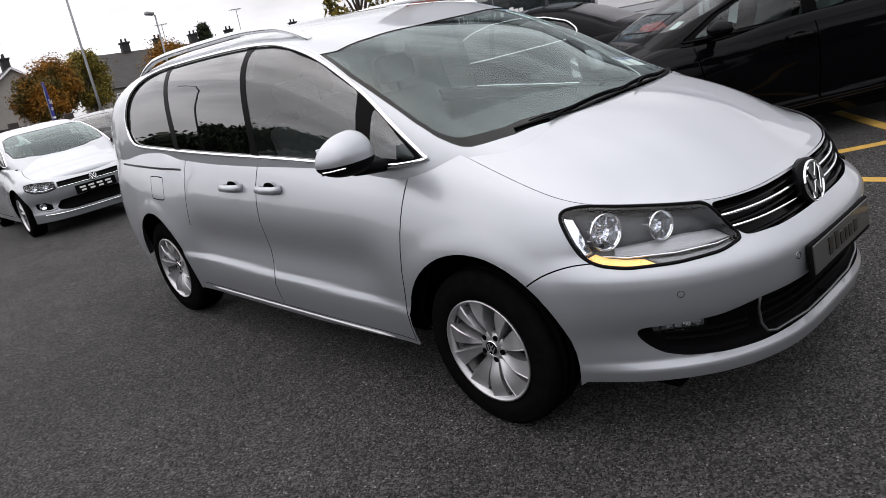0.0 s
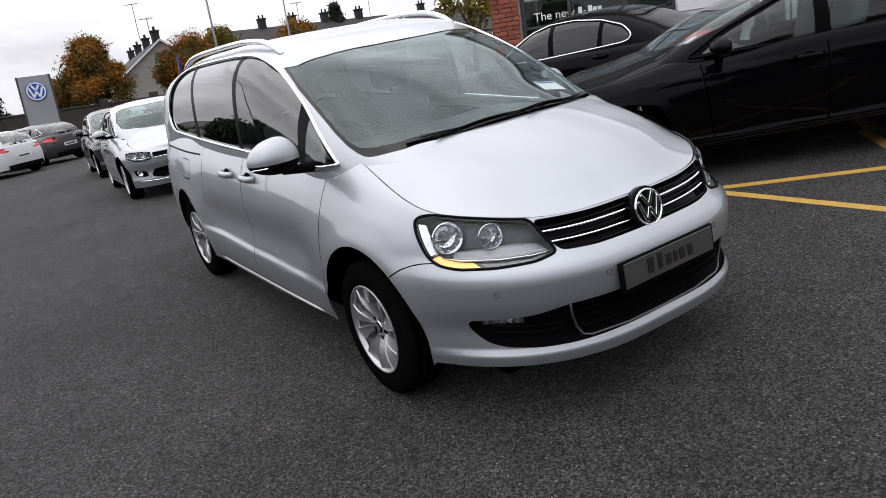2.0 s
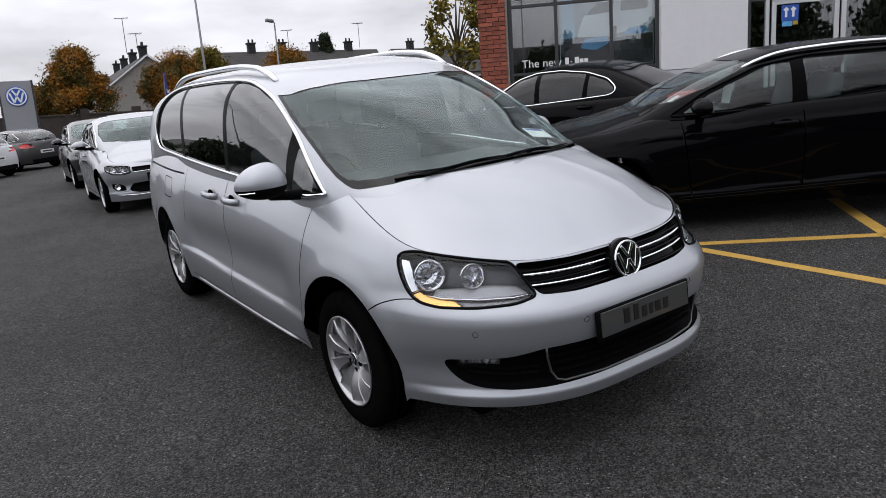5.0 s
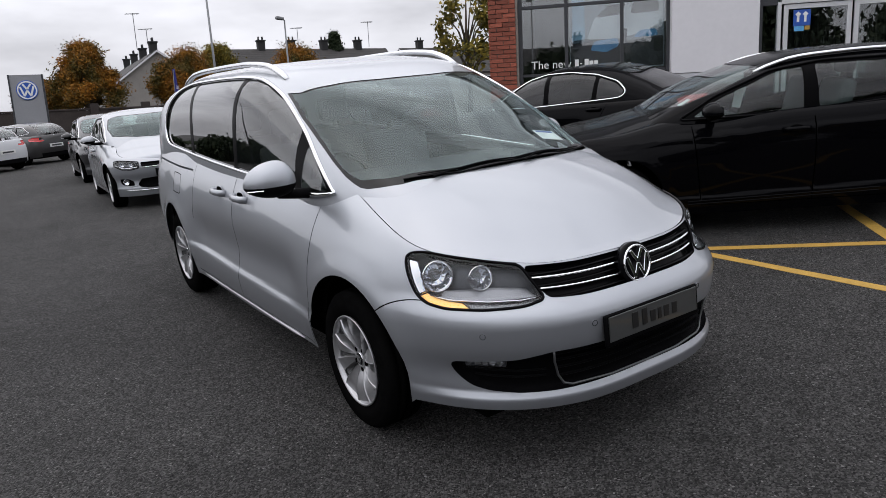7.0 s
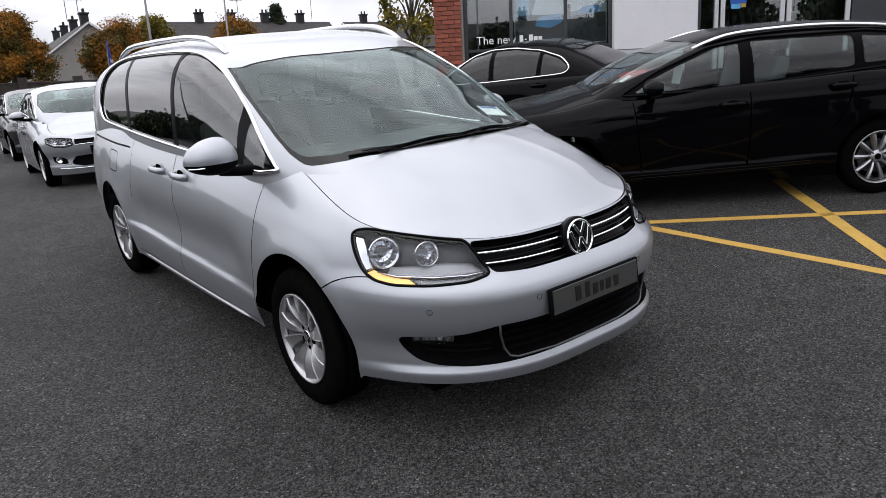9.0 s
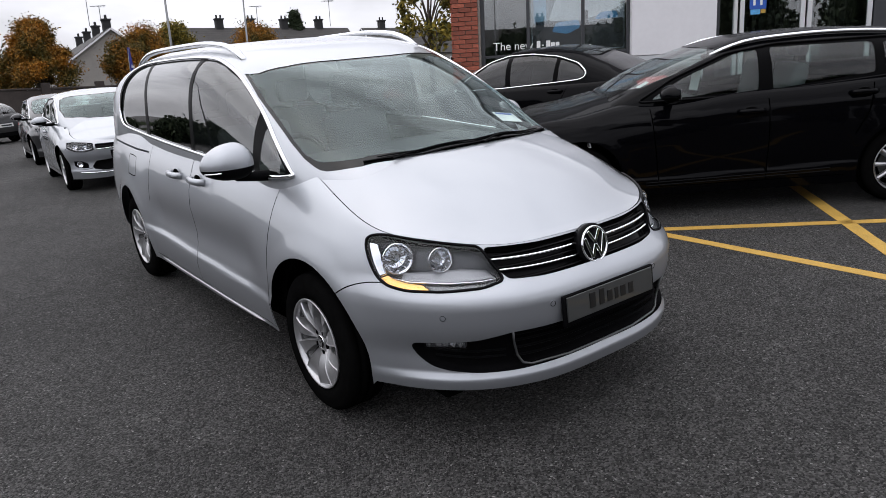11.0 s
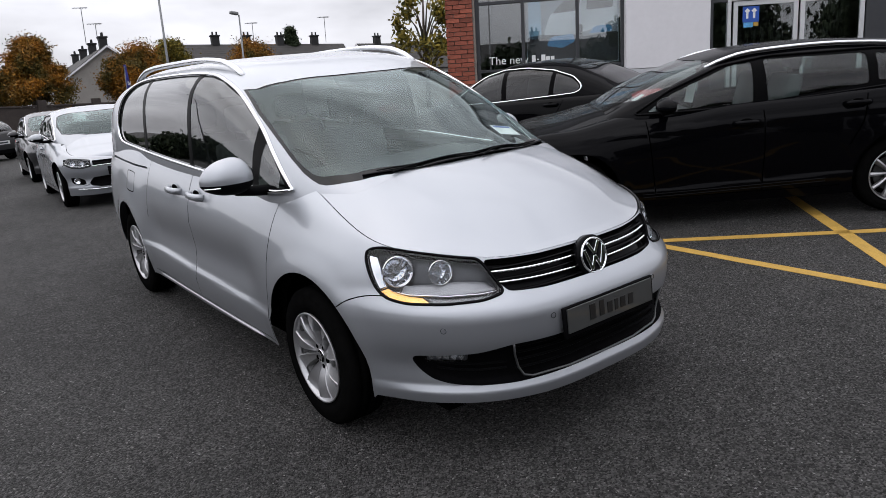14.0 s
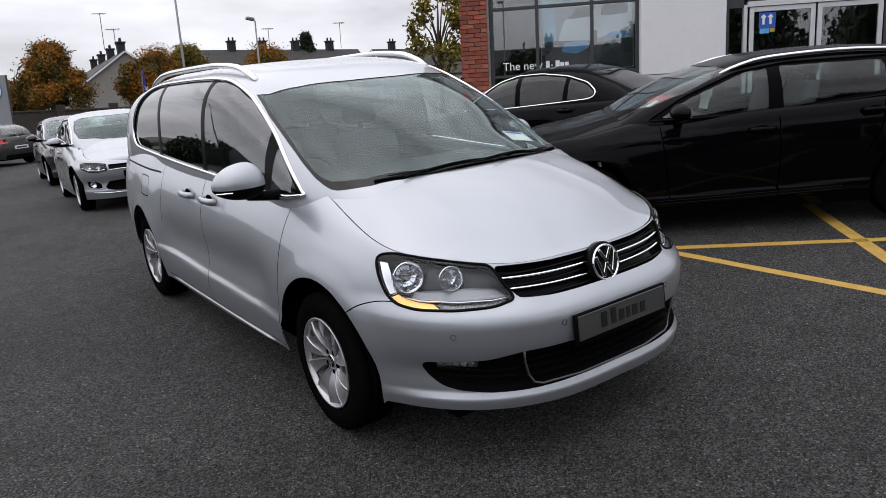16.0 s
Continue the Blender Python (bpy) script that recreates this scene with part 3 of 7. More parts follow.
def turbine_blades(hub, rim):
    """Ten broad swept blades in five pairs: each is a ramp with one sharp proud edge, and the hub has five bolt holes."""
    part("hub_face", lathe_bm([(0.045, 0.072), (0.060, 0.064), (0.066, 0.045), (0.067, 0.034), (0.060, 0.032), (0.060, 0.001)], 40, "x"), WHEEL_ALLOY, hub, smooth=True)
    cap = part("hub_ring", lathe_bm([(0.064, 0.031), (0.0715, 0.0305), (0.072, 0.0275), (0.069, 0.0265)], 32, "x", closed=True), CHROME, hub, smooth=True)
    for y0, z0, y1, z1 in ((-0.40, 0.72, -0.02, 0.12), (0.40, 0.72, 0.02, 0.12), (-0.70, 0.42, -0.34, -0.68), (-0.34, -0.68, 0.0, -0.02), (0.0, -0.02, 0.34, -0.68), (0.34, -0.68, 0.70, 0.42)):
        d = Vector((0, y1 - y0, z1 - z0)) * 0.026
        part("cap_bar", box_bm((0.003, 0.0045, d.length), (0.0745, (y0 + y1) * 0.013, (z0 + z1) * 0.013), 0, Matrix.Rotation(-math.atan2(d.y, d.z), 4, "X")), WHEEL_ALLOY, cap)
    for i in range(5):
        a = 2 * math.pi * (i + 0.5) / 5
        part("bolt_hole", lathe_bm([(0.050, 0.0115), (0.0672, 0.0115), (0.0672, 0.001)], 14, "x", at=(0, 0.050 * math.cos(a), 0.050 * math.sin(a))), LINER, hub)
    steps = 16
    for i in range(10):
        pair, second = divmod(i, 2)
        a = 2 * math.pi * pair / 5 + (0.66 if second else 0.0)
        outer = 0.225 if not second else 0.175
        bm = bmesh.new()
        rows = []
        for k in range(steps + 1):
            f = k / steps
            rad = 0.048 + (rim - 0.003 - 0.048) * f
            half = 0.19 * (1 - f) ** 1.5 + outer * (1 - (1 - f) ** 1.6)
            mid = a + (0.16 if second else 0.04) * (1 - f) ** 1.4
            crest = 0.062 + 0.030 * math.sin(min(1.0, f * 1.12) * math.pi * 0.62)
            rows.append([(crest + dz, rad * math.cos(mid + q * half), rad * math.sin(mid + q * half)) for q, dz in
                         ((-1.0, -0.055), (-0.98, -0.010), (-0.6, -0.008), (0.0, -0.004), (0.6, 0.001), (0.84, 0.003), (0.90, 0.0065), (1.0, 0.0015), (1.02, -0.055))])
        for j in range(8):
            # every facet has its own points, so that the edges stay sharp where they fold
            strip = [[bm.verts.new(row[j]), bm.verts.new(row[j + 1])] for row in rows]
            for p, q in zip(strip, strip[1:]):
                bm.faces.new((p[0], p[1], q[1], q[0]))
        bmesh.ops.remove_doubles(bm, verts=[v for v in bm.verts], dist=1e-6)
        bmesh.ops.recalc_face_normals(bm, faces=bm.faces)
        for e in bm.edges:
            e.smooth = e.calc_face_angle(0.0) < 0.5
        part("spoke", bm, WHEEL_ALLOY, hub, smooth=True)


def mirror_part(root, at, side, paint, size=(0.235, 0.15, 0.155), strip=True):
    """A door mirror: painted shell, black foot and lower half, lamp strip and mirror pane."""
    bm = bmesh.new()
    bmesh.ops.create_uvsphere(bm, u_segments=32, v_segments=24, radius=1.0)
    for v in bm.verts:
        x, y, z = v.co
        x = math.copysign(abs(x) ** 0.80, x)
        z = math.copysign(abs(z) ** 0.92, z)
        up = size[2] * (0.62 if z > 0 else 0.40) * (1 - 0.16 * x - 0.10 * x * x)
        deep = size[1] * (0.62 if y < 0 else 0.22)
        v.co = Vector((x * size[0] * 0.52, y * deep + 0.16 * size[1] * max(0.0, x) ** 2, z * up))
    low = bm.copy()
    for b, cut in ((bm, -0.04), (low, -0.04)):
        geom = b.verts[:] + b.edges[:] + b.faces[:]
        bmesh.ops.bisect_plane(b, geom=geom, plane_co=(0, 0, cut * size[2]), plane_no=(0, 0.0, 1), clear_inner=b is bm, clear_outer=b is low)
    shell = part("mirror", bm, paint, root, smooth=True)
    shell.matrix_basis = pose(side * at[0], at[1], at[2]) @ Matrix.Diagonal((side, 1, 1, 1))
    part("mirror_base", low, BLACK_PLASTIC, shell, "black lower mirror shell", True)
    part("mirror_pane", box_bm((size[0] * 0.8, 0.004, size[2] * 0.62), (0, size[1] * 0.265, 0.01), 0.001), CHROME, shell)
    part("mirror_foot", tube_bm([(-size[0] * 0.15, 0.01, -size[2] * 0.36), (-size[0] * 0.5, 0.012, -size[2] * 0.42), (-size[0] * 0.98, 0.03, -size[2] * 0.5)], lambda f: 0.026 + 0.012 * f, 10, flat=0.75), BLACK_PLASTIC, shell, smooth=True)
    if strip:
        part("indicator_strip", tube_bm([(size[0] * 0.47, 0.0, -size[2] * 0.14), (size[0] * 0.42, -size[1] * 0.30, -size[2] * 0.12), (size[0] * 0.25, -size[1] * 0.52, -size[2] * 0.11)], 0.004, 6, flat=0.8), LAMP_BOWL, shell)
    return shell


def handle_part(root, body, y, z, side, paint):
    p = body.low(body.along(y, z), body.level(body.along(y, z), z))
    x = p.x
    pts = [(x - 0.004, y - 0.105, z), (x + 0.030, y - 0.075, z + 0.003), (x + 0.036, y, z + 0.004), (x + 0.030, y + 0.075, z + 0.003), (x - 0.004, y + 0.105, z)]
    bm = tube_bm([Vector((side * a, b, c)) for a, b, c in pts], 0.0165, 8, flat=1.3)
    h = part("door_handle", bm, paint, root, smooth=True)
    dish = bmesh.new()
    bmesh.ops.create_uvsphere(dish, u_segments=24, v_segments=10, radius=0.5, matrix=Matrix.Translation((side * (x - 0.003), y, z - 0.012)) @ Matrix.Diagonal((0.012, 0.150, 0.105, 1)))
    part("handle_recess", dish, paint, h, smooth=True)
    # black ellipsoid standing in for the shade in the top of the recess
    shade_bm = bmesh.new()
    bmesh.ops.create_uvsphere(shade_bm, u_segments=20, v_segments=8, radius=0.5, matrix=Matrix.Translation((side * (x + 0.0015), y - 0.004, z + 0.012)) @ Matrix.Diagonal((0.012, 0.112, 0.050, 1)))
    part("recess_shade", shade_bm, LINER, h, smooth=True)
    return h


def seat_parts(root, x, y, z=0.52, back=0.62):
    s = part("car_seat", box_bm((0.50, 0.50, 0.16), (x, y, z), 0.05), FABRIC, root, smooth=True)
    part("seat_back", box_bm((0.48, 0.13, back), (x, y + 0.30, z + back / 2 + 0.02), 0.05, pose(0, 0, 0, -14)), FABRIC, s, smooth=True)
    part("headrest", box_bm((0.26, 0.10, 0.17), (x, y + 0.41, z + back + 0.14), 0.04, pose(0, 0, 0, -8)), FABRIC, s, smooth=True)
    part("headrest_post", tube_bm([(x, y + 0.38, z + back - 0.02), (x, y + 0.40, z + back + 0.08)], 0.02), DARK_METAL, s)
    return s


def emblem(root, at, turn, r, name="badge"):
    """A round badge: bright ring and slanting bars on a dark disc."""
    b = part(name, lathe_bm([(0.03, r * 1.13), (0.004, r * 1.13), (-0.006, r * 1.06), (-0.004, r * 0.98), (-0.002, 0.001)], 40, "y"), BLACK_GLOSS, root, smooth=True)
    b.matrix_basis = Matrix.Translation(at) @ turn
    ring = [(0.0 + 0.010 * math.cos(a), r * 0.93 + r * 0.075 * math.sin(a)) for a in [2 * math.pi * k / 10 for k in range(10)]]
    part("badge_ring", lathe_bm([(-p[0] - 0.002, p[1]) for p in ring], 40, "y", closed=True), CHROME, b, "chrome ring", True)
    for x0, z0, x1, z1 in ((-0.42, 0.72, -0.02, 0.12), (0.42, 0.72, 0.02, 0.12), (-0.72, 0.42, -0.34, -0.70), (-0.34, -0.70, 0.0, -0.02), (0.0, -0.02, 0.34, -0.70), (0.34, -0.70, 0.72, 0.42)):
        d = Vector((x1 - x0, 0, z1 - z0)) * r
        m = Matrix.Rotation(math.atan2(d.x, d.z), 4, "Y")
        part("badge_bar", box_bm((r * 0.19, 0.012, d.length * 1.02), ((x0 + x1) / 2 * r, -0.007, (z0 + z1) / 2 * r), 0.002, m), CHROME, b)
    return b


def eased(line, n=6):
    """An open line with its corners eased, through the same points."""
    if len(line) < 3:
        return line
    pts = [Vector(p) for p in [line[0]] + list(line) + [line[-1]]]
    out = []
    for p0, p1, p2, p3 in zip(pts, pts[1:], pts[2:], pts[3:]):
        for q in range(n):
            t = q / n
            out.append(tuple(0.5 * (2 * p1 + (p2 - p0) * t + (2 * p0 - 5 * p1 + 4 * p2 - p3) * t * t + (3 * p1 - p0 - 3 * p2 + p3) * t ** 3)))
    return out + [tuple(line[-1])]


def flowing(poly, n=5):
    """A closed outline with its corners eased, through the same points."""
    out = []
    k = len(poly)
    for i in range(k):
        p0, p1, p2, p3 = (Vector(poly[(i + j) % k]) for j in (-1, 0, 1, 2))
        for q in range(n):
            t = q / n
            out.append(tuple(0.5 * (2 * p1 + (p2 - p0) * t + (2 * p0 - 5 * p1 + 4 * p2 - p3) * t * t + (3 * p1 - p0 - 3 * p2 + p3) * t ** 3)))
    return out


def build_car(c, m, label, category="car", group="parked cars"):
    """A car from its curves c, standing at m."""
    body = Body(c)
    paint = c["paint"]
    root = thing(c["name"], m, label, category, group)
    L, wb = body.length, c["wheelbase"]
    ra, za = c["arch"]
    fine = c.get("fine", False)
    # ---- lower body
    regions = []
    gap = 0.006 if fine else 0.009
    lowdark = c.get("dark", [])
    for line in c["gaps"]:
        pts = refine(eased(line) if fine else line, 0.06, False)
        regions.append(("gap", ribbon(body.flank(pts) if line[0][0] != "n" else pts, gap)))
    for line in c.get("nose_gaps", []):
        regions.append(("gap", ribbon(body.nose(refine(line, 0.05, False)), gap)))
    for name, poly in c["openings"].items():
        regions.append((name, body.nose(refine(rounded(poly, 0.03 if fine else 0.02), 0.03))))
    for name, poly in c.get("tail", {}).items():
        regions.append((name, [(L - s, body.level(L - s, z)) for s, z in refine(poly, 0.03)]))
    for ya in (0.0, wb):
        arc = [(ya + ra * math.cos(w), za + ra * math.sin(w)) for w in [math.pi + 0.62 - (math.pi + 1.24) * k / 36 for k in range(37)]]
        pts = []
        for y, z in arc:
            s = body.along(y, max(z, body.zm * 0.6))
            pts.append((s, (z - body.zb(s)) / (body.zm - body.zb(s)) / 2 if z < body.zm else body.level(s, z)))
        regions.append(("arch", pts))
    n = c.get("grain", 1.0)
    us = np.linspace(0, L, int(150 * n))
    vs = np.concatenate([np.linspace(0, 0.5, int(12 * n) + 3), np.linspace(0.5, 1, int(16 * n) + 3)[1:]])
    sheet = Sheet(body.low, us, vs, regions, 0.9, lambda p: Vector((p.x, (p.y - wb / 2) * 0.4 if abs(p.y - wb / 2) < wb / 2 else (p.y - wb / 2) * 1.5, 0.15)))
    if fine:
        # nothing of the shoulder stands inside the cabin
        def within(p):
            return p.y > 0.12 and p.z > c["base"] + 0.03 and p.x < body.top(p.y, body.side_angle(p.y, p.z)).x - 0.015
        sheet.faces["skin"] = [f for f in sheet.faces["skin"] if not all(within(sheet.spot(i)[0]) for i in f)]
    for got in sheet.groups("skin"):
        cx = [sheet.spot(i)[0] for f in got for i in f[:1]]
        y0, y1 = min(p.y for p in cx), max(p.y for p in cx)
        if len(got) < 6:
            continue
        middle = min(abs(p.x) for p in cx) < 0.12
        name = "bumper" if middle else "front_wing" if y1 < 0.75 else "rear_wing" if y0 > wb - 1.0 and y1 > wb + 0.3 else "door" if y1 - y0 > 0.5 else "body_panel"
        if middle:
            sheet.mesh(name, got, paint, root, both=True)
        else:
            for side in (1, -1):
                sheet.mesh(name, got, paint, root, side=side)
    for name, (mat, depth) in c["fill"].items():
        for got in sheet.groups(name):
            if len(got) < 3:
                continue
            cx = [sheet.spot(i)[0] for f in got for i in f[:1]]
            if min(abs(p.x) for p in cx) < 0.03:
                sheet.mesh(name, got, mat, root, push=-depth, rim=0.0, both=True)
            else:
                for side in (1, -1):
                    ob = sheet.mesh(name, got, mat, root, push=-depth, rim=0.0, side=side)
                    if name == "headlight":
                        sheet.mesh("lamp_lens", got, LENS, ob, push=0.002, side=side).visible_shadow = False
    inner = Sheet(body.low, np.linspace(0, L, 70), np.linspace(0.0, 1.0, 12), [("arch", r[1]) for r in regions if r[0] == "arch"], 0.9, sheet.outward)
    sheet_in = [f for k in inner.groups("skin") for f in k]
    inner.mesh("inner_body", sheet_in, LINER, root, push=-0.085, both=True)
    # ---- bonnet
    if fine or c.get("bonnet", True):
        s1 = body.along(c["cowl"], 1.0)
        spine = spline_curve(c["spine"]) if "spine" in c else None
        bm = bmesh.new()
        rows = []
        cols = 28
        for i in range(61):
            s = s1 * (i / 60) ** 1.0
            k = body.low(s, 1.0)
            f = i / 60
            inw = 0.0075
            row = []
            for j in range(-cols, cols + 1):
                w = j / cols
                bow = c["bow"] * step(0, 1, f) * (1 - w * w)
                rise = c["crown"] * step(0.0, 0.75, f) if "spine" not in c else max(0.0, spine(k.y - c["bow"] * step(0, 1, f)) - k.z)
                crown = rise * (1 - abs(w) ** (2.4 + 1.8 * step(0.3, 0.9, f)))
                ridge = c.get("ridge", 0.006) * step(0.35, 0.8, f) * (math.exp(-((abs(w) - 0.60) / 0.055) ** 2))
                row.append(bm.verts.new((w * max(0.0, k.x - inw), k.y - bow + 0.004, k.z + crown + ridge - 0.001)))
            rows.append(row)
        for a, b in zip(rows, rows[1:]):
            for j in range(2 * cols):
                if (a[j].co - a[j + 1].co).length < 1e-6:
                    continue
                bm.faces.new((a[j], a[j + 1], b[j + 1], b[j]))
        bmesh.ops.remove_doubles(bm, verts=bm.verts, dist=1e-5)
        bmesh.ops.recalc_face_normals(bm, faces=bm.faces)
        if sum(f.normal.z for f in bm.faces) < 0:
            bmesh.ops.reverse_faces(bm, faces=bm.faces)
        under = bm.copy()
        for v in under.verts:
            v.co.z -= 0.03
        part("bonnet", bm, paint, root, smooth=True)
        part("bonnet_liner", under, LINER, root)
    # ---- glasshouse
    dlo = flowing(c["windows"]["outline"]) if fine else rounded(c["windows"]["outline"], 0.06)
    regions = [("frame", body.window(refine(dlo, 0.05)))]
    for name, poly in c["windows"]["panes"]:
        regions.append((name, body.window(refine(rounded(poly, 0.03), 0.05))))
    regions.append(("surround", body.screen(refine(c["screen"], 0.05))))
    mid = Vector((sum(p[0] for p in c["screen"]) / len(c["screen"]), sum(p[1] for p in c["screen"]) / len(c["screen"])))
    small = [(max(0.0, p[0] - 0.013) if p[0] > 0 else 0.0, p[1] + (c.get("frit", 0.03) * (1 - step(0.0, mid.y, p[1])) if p[1] < mid.y else -0.022)) for p in c["screen"]]
    regions.append(("windscreen", body.screen(refine(small, 0.05))))
    if "backlight" in c:
        regions.append(("rear_window", body.screen(refine(c["backlight"], 0.06))))
    y0, y1 = c["roof"][0][0], c["roof"][-1][0]
    top = Sheet(body.top, np.linspace(y0, y1, int(80 * n)), np.linspace(0, math.pi / 2, int(40 * n)), regions, 0.75, lambda p: Vector((p.x, 0, p.z - 0.9)))
    top.mesh("roof", top.faces["skin"], paint, root, both=True)
    for name, mat in (("surround", FRIT), ("windscreen", c.get("screen_glass", WINDSCREEN)), ("rear_window", c.get("side_glass") or (PRIVACY_GLASS if c.get("privacy") else SIDE_GLASS))):
        if name in top.faces:
            ob = top.mesh("screen_surround" if name == "surround" else name, top.faces[name], mat, root, push=-0.003, both=True)
            if name != "surround":
                ob.visible_shadow = False
    for side in (1, -1):
        top.mesh("window_frame", top.faces["frame"], PILLAR_BLACK, root, push=-0.003, side=side)
        for name, _ in c["windows"]["panes"]:
            if name in top.faces:
                pane = top.mesh(name, top.faces[name], c.get("side_glass") or (PRIVACY_GLASS if "rear" in name and c.get("privacy") else SIDE_GLASS), root, push=-0.005, side=side)
                pane.visible_shadow = False
        trim = []
        for y, a in body.window(refine(dlo, 0.04)):
            p = body.top(y, a)
            n = (body.top(y + 0.004, a) - body.top(y - 0.004, a)).cross(body.top(y, a + 0.004) - body.top(y, a - 0.004)).normalized()
            trim.append(p + n * (0.004 if n.x > 0 else -0.004))
        part("window_trim", tube_bm([(side * p.x, p.y, p.z) for p in trim], 0.0105, 6, closed=True), c.get("trim", CHROME), root, smooth=True)
        # ---- running gear and fittings
        for ya in (0.0, wb):
            wheel_parts(root, c["track"], ya, c["tyre"], c["rim"], side, c.get("spokes", 5), c.get("style", "twin"))
        if side == -1 or c.get("mirrors", 2) == 2:
            mirror_part(root, c["mirror"], side, c.get("mirror_paint", paint), c.get("mirror_size", (0.235, 0.15, 0.155)), not c.get("bare_mirror"))
        else:
            fold = mirror_part(root, c["mirror"], side, c.get("mirror_paint", paint), c["mirror_size"])
            fold.matrix_basis = pose(0.945, 0.70, 1.10, 0, 0, 68)
        for y, z in c["handles"]:
            handle_part(root, body, y, z, side, c.get("handle_paint", paint))
        if "rail" in c:
            pts = []
            ra0, ra1, rx, rise = c["rail"]
            for i in range(25):
                f = i / 24
                y = ra0 + (ra1 - ra0) * f
                x = rx + 0.02 * f
                base = body.top(y, body.plan_angle(y, x)).z
                pts.append((side * x, y, base - 0.01 + rise * min(1.0, (min(f, 1 - f) / 0.12)) ** 0.6))
            part("roof_rail", tube_bm(pts, lambda f: 0.020, 10, flat=0.85), c.get("rail_mat", RAIL), root, "bright roof rail", True)
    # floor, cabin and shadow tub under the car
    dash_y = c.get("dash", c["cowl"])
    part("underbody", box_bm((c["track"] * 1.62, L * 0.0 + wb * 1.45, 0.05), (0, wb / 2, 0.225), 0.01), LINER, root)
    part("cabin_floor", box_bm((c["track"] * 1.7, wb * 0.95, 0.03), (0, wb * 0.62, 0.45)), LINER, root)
    dash = part("dashboard", box_bm((1.40, 0.50, 0.16), (0, dash_y + 0.42, c["base"] + 0.0), 0.05, pose(0, 0, 0, 5)), DASH, root, smooth=True)
    part("dash_cowl", box_bm((1.36, 0.62, 0.02), (0, dash_y + 0.14, c["base"] + 0.075), 0.008, pose(0, 0, 0, 3)), DASH, dash)
    for x in (-0.37, 0.37):
        seat_parts(root, x, dash_y + 1.05, 0.55)
        if fine:
            seat_parts(root, x, dash_y + 1.95, 0.58, 0.58)
    wheel = bmesh.new()
    ring = [(0.185 + 0.016 * math.cos(a), 0.016 * math.sin(a)) for a in [2 * math.pi * k / 8 for k in range(8)]]
    lathe_bm([(p[1], p[0]) for p in ring], 36, "z", wheel, closed=True)
    box_bm((0.34, 0.05, 0.02), (0, 0, 0), 0.005, bm=wheel)
    box_bm((0.14, 0.12, 0.04), (0, -0.02, 0), 0.01, bm=wheel)
    st = part("steering_wheel", wheel, BLACK_PLASTIC, root, smooth=True)
    st.matrix_basis = pose(-0.37, dash_y + 0.74, c["base"] + 0.02, 62, 0, 0)
    part("rear_view_mirror", box_bm((0.25, 0.035, 0.075), (0, c["header"] + 0.0, c["mirror_z"]), 0.012, pose(0, 0, 0, 12)), BLACK_PLASTIC, root)
    return root, body

